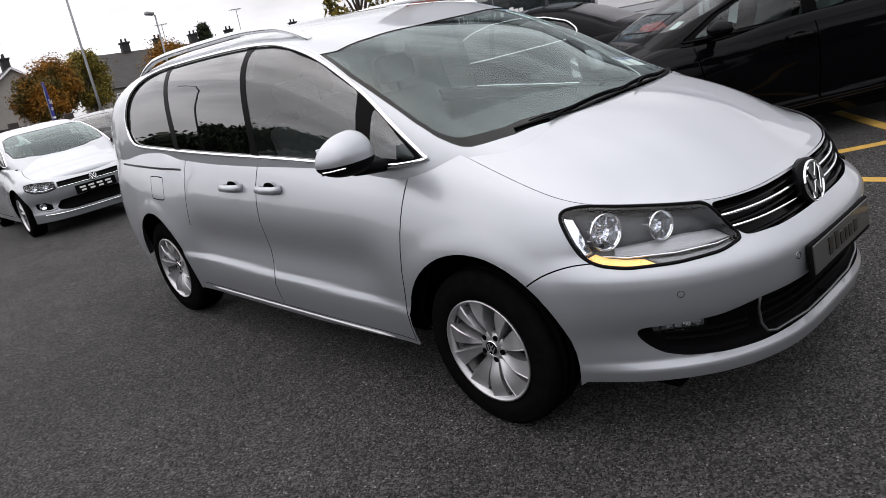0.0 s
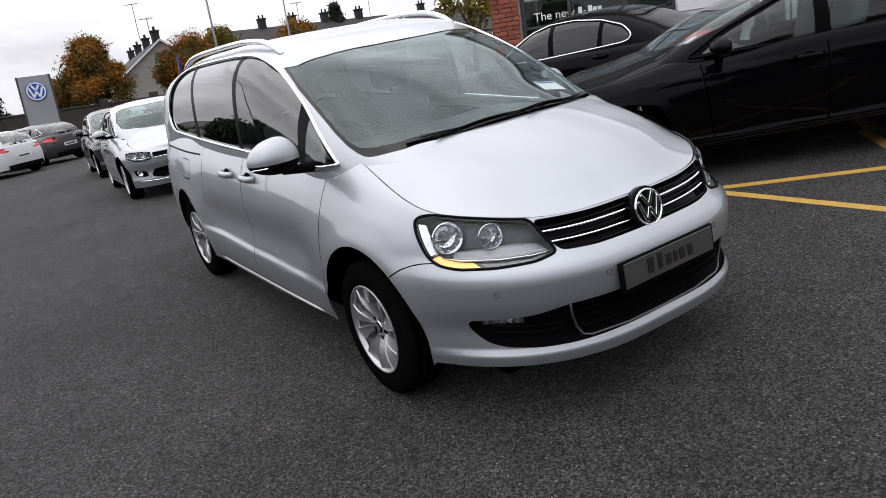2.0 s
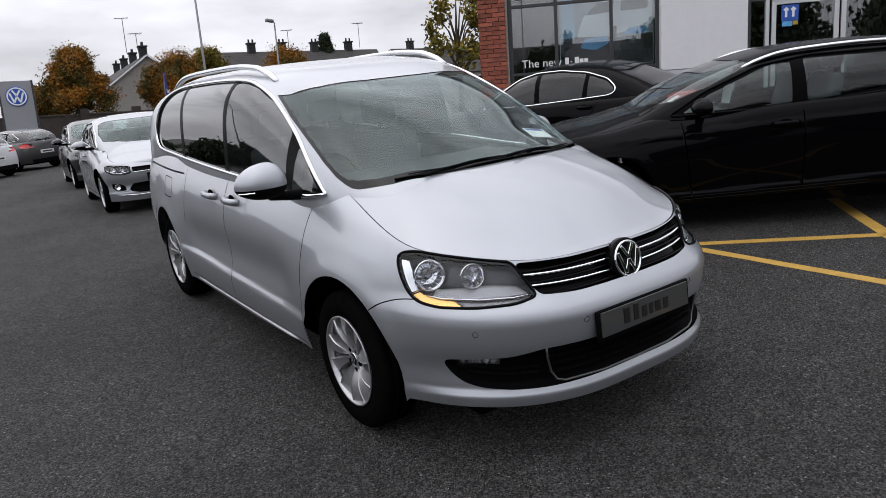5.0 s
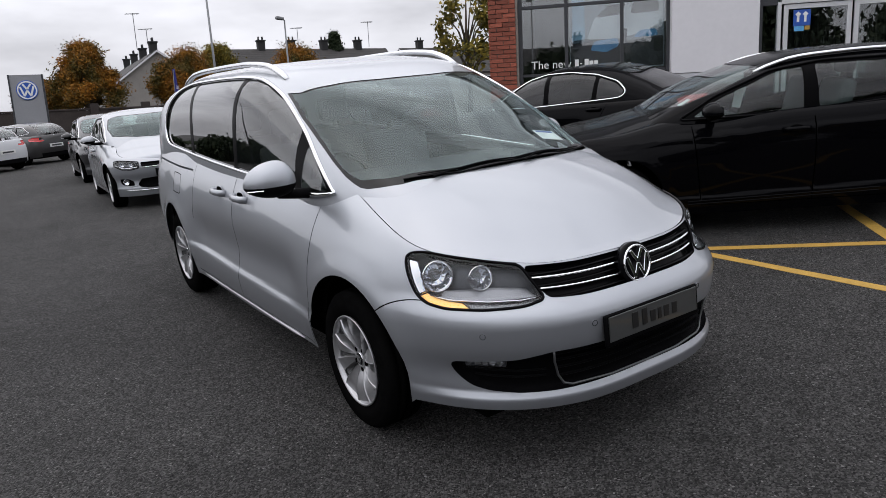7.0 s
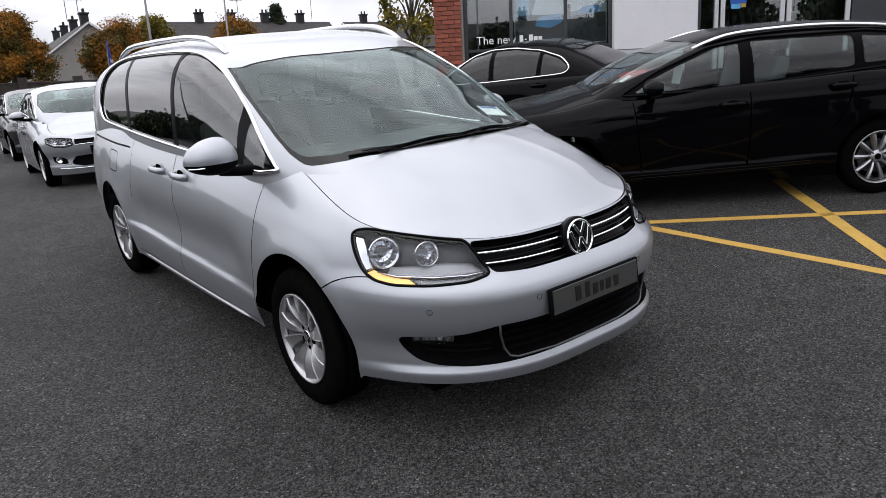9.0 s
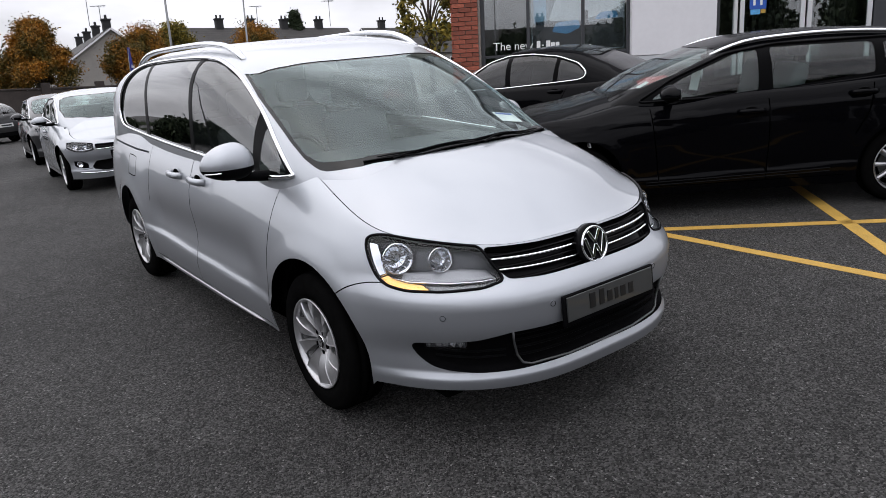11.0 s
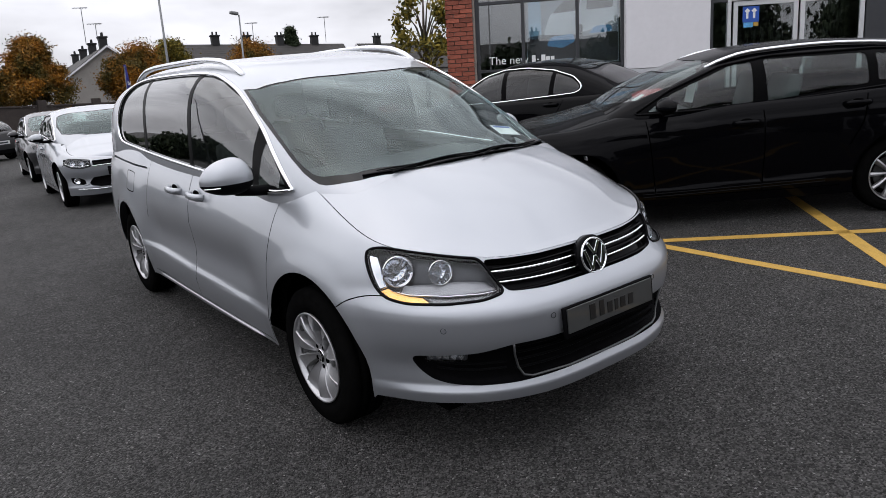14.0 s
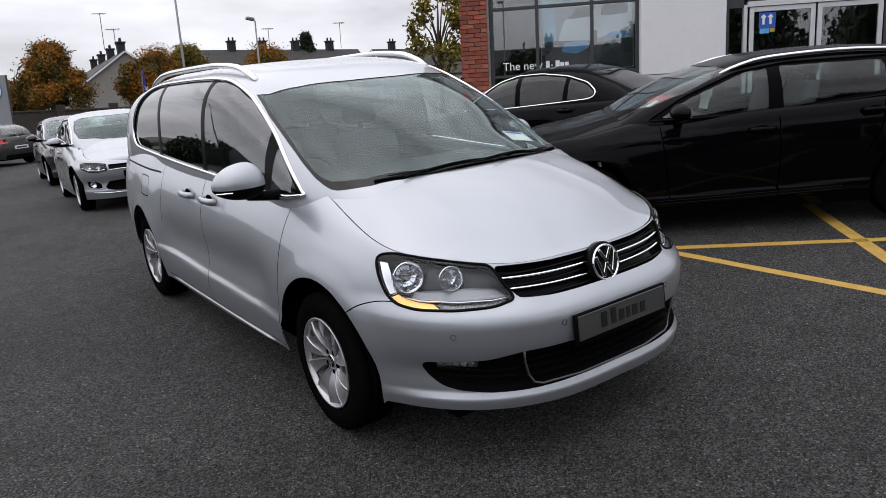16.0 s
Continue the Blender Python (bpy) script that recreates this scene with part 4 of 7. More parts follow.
# the silver people carrier: length 4.85 m, wheelbase 2.92 m
CARRIER = dict(
    name="people_carrier", paint=SILVER, wheelbase=2.919, arch=(0.395, 0.335), track=0.792, tyre=0.325, rim=0.204, flank=0.96, fine=True, grain=1.5, style="turbine",
    # plan: x, y, lower edge, drawing-in of the shoulder, height of the shoulder
    plan=[(0.0, -0.955, 0.265, 0.06, 0.815), (0.27, -0.943, 0.265, 0.06, 0.818), (0.47, -0.885, 0.268, 0.06, 0.826), (0.66, -0.745, 0.268, 0.065, 0.852),
          (0.80, -0.53, 0.262, 0.080, 0.878), (0.875, -0.27, 0.25, 0.128, 0.938), (0.908, 0.0, 0.245, 0.176, 1.025), (0.915, 0.11, 0.245, 0.188, 1.058), (0.922, 0.28, 0.272, 0.185, 1.078),
          (0.93, 0.62, 0.262, 0.150, 1.062), (0.934, 1.3, 0.245, 0.125, 1.07), (0.934, 2.2, 0.245, 0.125, 1.092), (0.918, 2.9, 0.25, 0.125, 1.125),
          (0.885, 3.4, 0.27, 0.130, 1.165), (0.82, 3.72, 0.28, 0.130, 1.16), (0.70, 3.87, 0.28, 0.10, 1.10), (0.40, 3.94, 0.28, 0.08, 1.08), (0.0, 3.955, 0.28, 0.08, 1.07)],
    roof=[(-0.32, 0.985), (-0.17, 1.118), (0.15, 1.275), (0.5, 1.425), (0.87, 1.540), (1.25, 1.625), (1.8, 1.662), (2.6, 1.655), (3.2, 1.600), (3.60, 1.50), (3.78, 1.32), (3.90, 1.0)],
    waist=[(-0.32, 0.60), (-0.17, 0.665), (0.063, 0.745), (0.27, 0.800), (0.6, 0.815), (1.3, 0.825), (2.2, 0.825), (3.0, 0.815), (3.5, 0.805), (3.9, 0.72)],
    roll=60, ledges=((0.415, 0.020, 0.016, 0.05),), base=0.95, tumble=0.085, square=6.5, lip=0.022, scoop=0.034, foot=2.4, set_back=0.045, cowl=0.075, bow=0.235, crown=0.040, spine=[(-0.95, 0.752), (-0.82, 0.817), (-0.75, 0.862), (-0.6, 0.960), (-0.4, 1.055), (-0.17, 1.128), (0.2, 1.20)], header=0.98, mirror_z=1.43,
    gaps=[[(-0.262, 0.632), (-0.33, 0.672), (-0.42, 0.697), (-0.54, 0.700)], [(0.335, 1.035), (0.365, 0.78), (0.41, 0.30)], [(1.50, 1.065), (1.495, 0.60), (1.485, 0.30)],
          [(2.37, 1.105), (2.36, 0.85), (2.38, 0.68)], [(2.42, 1.005), (3.42, 1.03)], [(2.42, 1.0085), (3.42, 1.0335)], [(2.42, 1.012), (3.42, 1.037)], [(2.655, 0.845), (2.662, 0.945), (2.685, 0.964), (2.835, 0.968), (2.857, 0.949), (2.850, 0.852), (2.828, 0.832), (2.675, 0.828), (2.655, 0.845)], [(0.41, 0.292), (2.44, 0.292)]],
    openings={
        "grille": [(-0.02, 0.690), (0.30, 0.692), (0.435, 0.700), (0.456, 0.708), (0.500, 0.762), (0.543, 0.823), (0.45, 0.819), (0.27, 0.811), (-0.02, 0.808)],
        "headlight": [(0.462, 0.702), (0.56, 0.684), (0.72, 0.678), (0.88, 0.679), (0.965, 0.692), (1.010, 0.718), (1.058, 0.782), (1.100, 0.852), (1.082, 0.870), (1.02, 0.876), (0.965, 0.8735), (0.86, 0.863), (0.76, 0.8535), (0.552, 0.8285)],
        "lower_grille": [(-0.02, 0.338), (0.30, 0.336), (0.46, 0.334), (0.62, 0.336), (0.74, 0.346), (0.82, 0.366), (0.875, 0.405), (0.900, 0.445), (0.885, 0.468), (0.78, 0.472), (0.62, 0.480), (0.48, 0.505), (0.28, 0.505), (-0.02, 0.505)]},
    fill={"grille": (BLACK_GLOSS, 0.035), "headlight": (LAMP_HOUSE, 0.075), "lower_grille": (BLACK_PLASTIC, 0.05)},
    windows=dict(outline=[(0.262, 1.05), (0.50, 1.035), (0.9, 1.05), (1.34, 1.073), (2.21, 1.107), (2.75, 1.132), (3.02, 1.15), (3.13, 1.178), (3.18, 1.25), (3.165, 1.37), (3.09, 1.475), (2.95, 1.545), (2.70, 1.585), (2.35, 1.600), (1.8, 1.607), (1.42, 1.597), (1.18, 1.56), (0.93, 1.475), (0.65, 1.335), (0.45, 1.205), (0.27, 1.075)],
                 panes=[("quarter_light", [(0.292, 1.060), (0.565, 1.046), (0.555, 1.266), (0.46, 1.199)]), ("front_window", [(0.635, 1.045), (1.475, 1.082), (1.49, 1.597), (1.40, 1.592), (1.19, 1.557), (0.94, 1.474), (0.655, 1.331)]),
                        ("rear_door_window", [(1.535, 1.085), (2.43, 1.121), (2.475, 1.594), (1.8, 1.603), (1.54, 1.600)]), ("rear_quarter_window", [(2.50, 1.125), (2.75, 1.138), (3.02, 1.157), (3.118, 1.184), (3.167, 1.253), (3.152, 1.367), (3.079, 1.469), (2.945, 1.539), (2.70, 1.579), (2.53, 1.590)])]),
    screen=[(0.0, 0.797), (0.17, 0.799), (0.454, 0.838), (0.60, 0.90), (0.645, 0.972), (0.686, 0.733), (0.708, 0.50), (0.720, 0.335), (0.720, 0.222), (0.711, 0.150), (0.703, 0.110), (0.688, 0.072), (0.660, 0.030), (0.625, -0.012), (0.58, -0.055), (0.34, -0.18), (0.0, -0.215)], backlight=[(0.0, 3.5), (0.5, 3.5), (0.52, 3.74), (0.0, 3.78)],
    privacy=True, dash=0.235, frit=0.055, mirrors=1, mirror=(1.000, 0.455, 1.118), mirror_size=(0.238, 0.148, 0.168), handles=[(1.36, 0.925), (1.75, 0.925)], rail=(1.12, 3.15, 0.575, 0.048), ridge=0.0025)


def spec(name, paint, W, H, fo, wb, ro, nose, cowl, cowl_z, belt0, belt1, hy, glass_end, tail_y, tail_z, end_z, style="wedge", spokes=10, tyre=0.315, rim=0.215, **extra):
    """The curves of an ordinary car from its main sizes."""
    q, f = W / 0.934, fo / 0.955
    wz = nose + (cowl_z - nose) * 0.45
    end = wb + ro
    b = belt0
    plan = [(0.0, -fo, 0.19, 0.09, nose - 0.03), (0.27 * q, -fo + 0.012, 0.19, 0.09, nose - 0.02), (0.47 * q, -fo + 0.07 * f, 0.19, 0.09, nose), (0.66 * q, -fo + 0.21 * f, 0.19, 0.09, nose + 0.015),
            (0.80 * q, -fo + 0.425 * f, 0.19, 0.10, nose + 0.03), (0.875 * q, -fo + 0.685 * f, 0.19, 0.15, (nose + wz) / 2 + 0.02), (0.908 * q, 0.0, 0.19, 0.20, wz), (0.92 * q, cowl, 0.19, 0.22, cowl_z - 0.02),
            (0.93 * q, cowl + 0.35, 0.19, 0.13, b), (W, wb * 0.45, 0.19, 0.12, b + (belt1 - b) * 0.4), (W, wb * 0.75, 0.19, 0.12, b + (belt1 - b) * 0.75), (0.918 * q, wb, 0.20, 0.12, belt1),
            (0.89 * q, wb + ro * 0.46, 0.23, 0.13, end_z), (0.83 * q, wb + ro * 0.77, 0.25, 0.12, end_z), (0.70 * q, end - 0.085, 0.25, 0.10, end_z), (0.40 * q, end - 0.015, 0.25, 0.08, end_z), (0.0, end, 0.25, 0.08, end_z)]
    base = b - 0.10
    wz0 = 0.80 * q
    roof = [(cowl - 0.36, base), (cowl - 0.19, cowl_z), (hy, H - 0.085), (hy + 0.40, H - 0.015), (hy + 0.85, H), (tail_y - 0.55, H - 0.05), (tail_y, tail_z), (min(end - 0.04, tail_y + 0.35), base)]
    waist = [(cowl - 0.36, 0.64 * q), (cowl + 0.02, wz0 - 0.02), (cowl + 0.35, wz0), (wb * 0.8, wz0), (wb + 0.35, wz0 - 0.05), (roof[-1][0], 0.58 * q)]
    zt = H - 0.085
    out = [(cowl + 0.10, b + 0.02), (cowl + 0.9, b + 0.025), (glass_end - 0.5, belt1 + 0.03), (glass_end - 0.06, belt1 + 0.06), (glass_end, belt1 + 0.10), (glass_end - 0.30, zt - 0.06), (glass_end - 0.75, zt), (hy + 0.45, zt + 0.005), (hy + 0.15, zt - 0.06), (cowl + 0.42, b + 0.21)]
    d = extra.pop("split", 1.48)
    e = extra.pop("split2", glass_end - 0.62)
    panes = [("front_window", [(cowl + 0.30, b + 0.04), (d - 0.06, b + 0.05), (d - 0.05, zt - 0.02), (hy + 0.45, zt - 0.015), (hy + 0.16, zt - 0.075), (cowl + 0.46, b + 0.205)]),
             ("rear_door_window", [(d + 0.06, b + 0.055), (e - 0.04, belt1 + 0.045), (e - 0.04, zt - 0.025), (d + 0.05, zt - 0.015)])]
    if glass_end - e > 0.3:
        panes.append(("rear_quarter_window", [(e + 0.04, belt1 + 0.06), (glass_end - 0.07, belt1 + 0.085), (glass_end - 0.04, belt1 + 0.115), (glass_end - 0.30, zt - 0.08), (e + 0.04, zt - 0.035)]))
    c = dict(name=name, paint=paint, wheelbase=wb, arch=(tyre + 0.055, tyre + 0.005), track=W - 0.135, tyre=tyre, rim=rim, flank=0.98 * q, plan=plan, roof=roof, waist=waist, base=base, tumble=0.12, square=5.5,
             cowl=cowl, bow=0.18, crown=0.05, header=hy + 0.1, mirror_z=H - 0.19, grain=0.8, spokes=spokes, style=style,
             gaps=[[(-0.34, 0.62), (-0.42, 0.66), (-0.55, 0.66)], [(cowl + 0.10, b - 0.03), (cowl + 0.12, 0.7), (cowl + 0.16, 0.27)], [(d, b - 0.01), (d, 0.6), (d - 0.02, 0.27)], [(wb - 0.25, belt1 - 0.03), (wb - 0.30, 0.78), (wb - 0.40, 0.60)], [(cowl + 0.16, 0.265), (wb - 0.46, 0.265)]],
             openings={"grille": [(-0.02, nose - 0.15), (0.30, nose - 0.14), (0.45, nose - 0.12), (0.50, nose - 0.045), (-0.02, nose - 0.06)],
                       "headlight": [(0.52, nose - 0.10), (0.64, nose - 0.15), (0.80, nose - 0.14), (0.98, nose - 0.05), (1.02, nose + 0.005), (0.80, nose - 0.01), (0.56, nose - 0.035)],
                       "lower_grille": [(-0.02, 0.27), (0.45, 0.27), (0.70, 0.31), (0.78, 0.38), (0.72, 0.42), (0.45, 0.40), (-0.02, 0.42)]},
             fill={"grille": (BLACK_GLOSS, 0.03), "headlight": (LAMP_HOUSE, 0.05), "lower_grille": (BLACK_PLASTIC, 0.05), "tail_lamp": (TAIL_RED, 0.006)},
             tail={"tail_lamp": [(0.42, 0.80), (0.60, 0.785), (0.95, 0.82), (1.00, 0.90), (0.80, 0.945), (0.50, 0.93)]},
             windows=dict(outline=out, panes=panes),
             screen=[(0.0, hy - 0.06), (0.32 * q, hy - 0.04), (0.60 * q, hy + 0.03), (0.68 * q, (hy + cowl) / 2), (0.66 * q, cowl + 0.06), (0.56 * q, cowl - 0.03), (0.32 * q, cowl - 0.13), (0.0, cowl - 0.165)],
             backlight=[(0.0, tail_y - 0.42), (0.48 * q, tail_y - 0.42), (0.52 * q, tail_y + 0.06), (0.0, tail_y + 0.08)],
             mirror=(W + 0.075, cowl + 0.42, b + 0.075), mirror_size=(0.21, 0.13, 0.13), handles=[(d - 0.17, b - 0.10), (wb - 0.42, belt1 - 0.09)], privacy=extra.pop("privacy", False))
    c.update(extra)
    return c


def drop(y):
    """How far the forecourt falls below the carrier's own plane, further back."""
    t = max(0.0, y - 3.0)
    return 0.035 * min(t * t / (t + 2.0), 30.0)


def on_lot(x, y, turn):
    """A place on the sloping forecourt."""
    slope = math.degrees(math.atan((drop(y + 0.5) - drop(y - 0.5))))
    return LOT @ pose(x, y, -drop(y), -slope, 0, 0) @ pose(0, 0, 0, 0, 0, turn)


carrier, CB = build_car(CARRIER, LOT.copy(), "silver metallic people carrier with roof rails, parked on asphalt", "car", "cars on the forecourt")


# ---- the carrier's own fittings
def on_nose(s, z, out=0.0):
    """A place on the carrier's nose, and the way it faces (for x > 0)."""
    v = CB.level(s, z)
    p = CB.low(s, v)
    n = (CB.low(s + 0.004, v) - CB.low(max(0, s - 0.004), v)).cross(CB.low(s, min(1, v + 0.004)) - CB.low(s, v - 0.004)).normalized()
    if n.y > 0:
        n.negate()
    return p + n * out, n


def nose_line(pts, out, side):
    return [Vector((side * p.x, p.y, p.z)) for p, _ in [on_nose(s, z, out) for s, z in pts]]


def nose_strip(name, low, high, out_low, out_high, mat, side, label=""):
    """A curved strip between two lines on the nose."""
    bm = bmesh.new()
    n = 16
    rows = []
    for k in range(n + 1):
        f = k / n * (len(low) - 1)
        i = min(int(f), len(low) - 2)
        f -= i
        a = Vector(low[i]).lerp(Vector(low[i + 1]), f)
        b = Vector(high[i]).lerp(Vector(high[i + 1]), f)
        row = []
        for j in range(5):
            c = a.lerp(b, j / 4)
            p, _ = on_nose(c.x, c.y, out_low + (out_high - out_low) * j / 4)
            row.append(bm.verts.new((side * p.x, p.y, p.z)))
        rows.append(row)
    for p, q in zip(rows, rows[1:]):
        for j in range(4):
            bm.faces.new((p[j], p[j + 1], q[j + 1], q[j]))
    bmesh.ops.recalc_face_normals(bm, faces=bm.faces)
    bmesh.ops.solidify(bm, geom=bm.faces[:], thickness=0.002)
    return part(name, bm, mat, carrier, label, True)


for zz, end in ((0.726, 0.478), (0.768, 0.508)):
    pts = [(end * (1 - k / 12), zz + 0.010 * (1 - k / 12) ** 2) for k in range(13)]
    line = nose_line(pts, -0.006, 1)
    full = line + [Vector((-p.x, p.y, p.z)) for p in line[::-1]][1:]
    part("grille_bar", tube_bm(full, 0.0068, 8, flat=0.8), CHROME, carrier, "thin chrome grille bar", True)
for zz in (0.706, 0.747, 0.792):
    line = nose_line([(0.50 * (1 - k / 10), zz) for k in range(11)], -0.016, 1)
    part("grille_slat", tube_bm(line + [Vector((-p.x, p.y, p.z)) for p in line[::-1]][1:], 0.009, 6, flat=0.45), BLACK_GLOSS, carrier)
for zz in (0.385, 0.415, 0.445, 0.475):
    line = nose_line([(0.46 * (1 - k / 10), zz) for k in range(11)], -0.022, 1)
    part("grille_slat", tube_bm(line + [Vector((-p.x, p.y, p.z)) for p in line[::-1]][1:], 0.010, 6, flat=0.4), BLACK_PLASTIC, carrier)
p, n = on_nose(0.0, 0.752)
emblem(carrier, p + Vector((0, -0.020, 0.0)), pose(0, 0, 0, -12, 0, 0), 0.077)
line = nose_line([(0.475, 0.503), (0.468, 0.45), (0.452, 0.39), (0.43, 0.356), (0.39, 0.344), (0.20, 0.341), (0.0, 0.341)], -0.005, 1)
part("grille_trim", tube_bm(line + [Vector((-p.x, p.y, p.z)) for p in line[::-1]][1:], 0.0048, 8), DULL_TRIM, carrier, "satin trim round the lower grille", True)
for side in (1, -1):
    # fog lamp
    q, nn = on_nose(0.755, 0.446, -0.034)
    fog = part("fog_lamp", box_bm((0.165, 0.02, 0.036), (0, 0, 0), 0.006), LAMP_HOUSE, carrier, "slim clear fog lamp", True)
    fog.matrix_basis = Matrix.Translation((side * q.x, q.y, q.z)) @ Vector((side * nn.x, nn.y, nn.z * 0.3)).to_track_quat("-Y", "Z").to_matrix().to_4x4()
    for k in range(5):
        part("fog_bulb", box_bm((0.024, 0.006, 0.024), (-0.06 + 0.03 * k, -0.010, 0.002), 0.0015, pose(0, 0, 0, 12 - 9 * k, 14 * k - 20, 25 - 13 * k)), LAMP_BOWL, fog)
    part("fog_lens", box_bm((0.17, 0.002, 0.040), (0, -0.018, 0)), LENS, fog).visible_shadow = False
    for k in (0.395, 0.418):
        part("fog_slat", tube_bm(nose_line([(0.50, k), (0.62, k), (0.72, k + 0.006), (0.80, k + 0.014)], -0.016, side), 0.007, 6, flat=0.5), BLACK_PLASTIC, carrier)
    # headlight: two bowls, a bright blade and the lit indicator along the foot
    for s, z, r, d in ((0.935, 0.796, 0.060, -0.030), (0.737, 0.795, 0.047, -0.034)):
        q, _ = on_nose(s, z, d)
        turn = Vector((side * 0.28, -0.95, 0.10)).to_track_quat("-Y", "Z").to_matrix().to_4x4()
        bowl = part("lamp_bowl", lathe_bm([(-0.016, r), (-0.012, r * 0.94), (0.02, r * 0.72), (0.030, r * 0.45), (0.032, 0.001)], 14, "y", cap=False), LAMP_BOWL, carrier, "bright round reflector")
        bowl.matrix_basis = Matrix.Translation((side * q.x, q.y, q.z)) @ turn
        part("bowl_rim", lathe_bm([(-0.018, r * 1.07), (-0.024, r * 1.03), (-0.018, r * 0.97), (-0.012, r * 1.03)], 32, "y", closed=True), CHROME, bowl, smooth=True)
        part("bulb", lathe_bm([(0.03, 0.012), (-0.004, 0.012), (-0.010, 0.001)], 16, "y"), LENS, bowl)
        for k in range(10):
            a = 2 * math.pi * k / 10
            part("facet", box_bm((0.003, 0.02, r * 0.5), (0.66 * r * math.sin(a), 0.012, 0.66 * r * math.cos(a)), 0, Matrix.Rotation(a, 4, "Y")), LAMP_BOWL, bowl)
    part("lamp_blade", tube_bm(nose_line([(0.475, 0.712), (0.56, 0.706), (0.70, 0.705), (0.86, 0.709), (0.945, 0.720)], -0.006, side), 0.0045, 8, flat=0.7), CHROME, carrier, "bright strip inside the headlight", True)
    nose_strip("lamp_shelf", [(0.50, 0.716), (0.60, 0.711), (0.75, 0.710), (0.90, 0.716)], [(0.53, 0.742), (0.65, 0.752), (0.78, 0.744), (0.90, 0.736)], -0.010, -0.040, LAMP_SHELF, side, "pale grey shelf below the reflectors")
    nose_strip("indicator", [(0.775, 0.683), (0.86, 0.6825), (0.94, 0.690), (0.995, 0.716)], [(0.81, 0.703), (0.87, 0.706), (0.93, 0.714), (0.965, 0.726)], -0.010, -0.016, AMBER if side < 0 else LAMP_BOWL, side, "lit amber indicator lamp" if side < 0 else "")
    nose_strip("lamp_foot", [(0.50, 0.697), (0.58, 0.687), (0.68, 0.683), (0.765, 0.683)], [(0.50, 0.706), (0.58, 0.701), (0.68, 0.700), (0.80, 0.702)], -0.010, -0.014, DULL_TRIM, side)
    nose_strip("lamp_wing", [(1.000, 0.720), (1.030, 0.757), (1.062, 0.810), (1.086, 0.852)], [(0.968, 0.730), (0.992, 0.768), (1.018, 0.815), (1.040, 0.850)], -0.008, -0.030, LAMP_BOWL, side, "bright reflector at the headlight's outer edge")
    rim = rounded(CARRIER["openings"]["headlight"], 0.03)
    part("lamp_seal", tube_bm(nose_line(refine(rim, 0.04), 0.0, side), 0.0065, 6, closed=True), BLACK_GLOSS, carrier, "", True)
    # parking sensors
    for s, z in ((0.305, 0.592), (0.745, 0.583)):
        q, nn = on_nose(s, z, 0.0)
        turn = Vector((side * nn.x, nn.y, nn.z)).to_track_quat("-Y", "Z").to_matrix().to_4x4()
        b = part("parking_sensor", lathe_bm([(0.002, 0.0125), (-0.0015, 0.0125), (-0.0015, 0.0105), (0.0005, 0.0105), (0.0005, 0.0098), (-0.002, 0.0090), (-0.0025, 0.0005)], 20, "y"), SILVER, carrier)
        b.matrix_basis = Matrix.Translation((side * q.x, q.y, q.z)) @ turn
        part("sensor_ring", lathe_bm([(-0.0008, 0.0118), (-0.0024, 0.0118), (-0.0024, 0.0102), (-0.0008, 0.0102)], 20, "y", closed=True), LINER, b)
    # bright strip under the sill, dark mud flap edge
    part("sill_strip", tube_bm([Vector((side * (CB.low(CB.along(y, 0.27), 0.06).x - 0.006), y, 0.272)) for y in [0.58 + 0.1 * k for k in range(19)]], lambda f: 0.010 * min(1.0, 0.15 + 14 * min(f, 1 - f)), 8, flat=0.9), ALLOY, carrier, "bright strip along the sill", True)
# number plate holder
plate_y = on_nose(0.0, 0.555)[0].y - 0.004
plate = part("number_plate", box_bm((0.545, 0.016, 0.128), (0, plate_y, 0.550), 0.006, pose(0, 0, 0, -4)), BLACK_PLASTIC, carrier, "grey show plate in a black holder", True)
part("plate_face", box_bm((0.515, 0.006, 0.100), (0, plate_y - 0.0095, 0.556), 0.002, pose(0, 0, 0, -4)), PLATE_GREY, plate)
for i, (x, w, h) in enumerate(((-0.098, 0.036, 0.058), (-0.052, 0.030, 0.060), (-0.014, 0.032, 0.043), (0.022, 0.022, 0.043), (0.050, 0.033, 0.043), (0.090, 0.032, 0.043))):
    part("letter_bar", box_bm((w * 0.95, 0.003, h * 1.1), (x * 1.25 + w / 2 - 0.012, plate_y - 0.0135, 0.530 + h * 0.55), 0.001, pose(0, 0, 0, -4)), INK, plate)
part("writing_bar", box_bm((0.14, 0.003, 0.005), (0.035, plate_y - 0.009, 0.494), 0, pose(0, 0, 0, -4)), PAPER, plate)
# wipers and scuttle
def screen_foot(x, up=0.0):
    return -0.178 + 0.19 * (abs(x) / 0.62) ** 2.6 + up


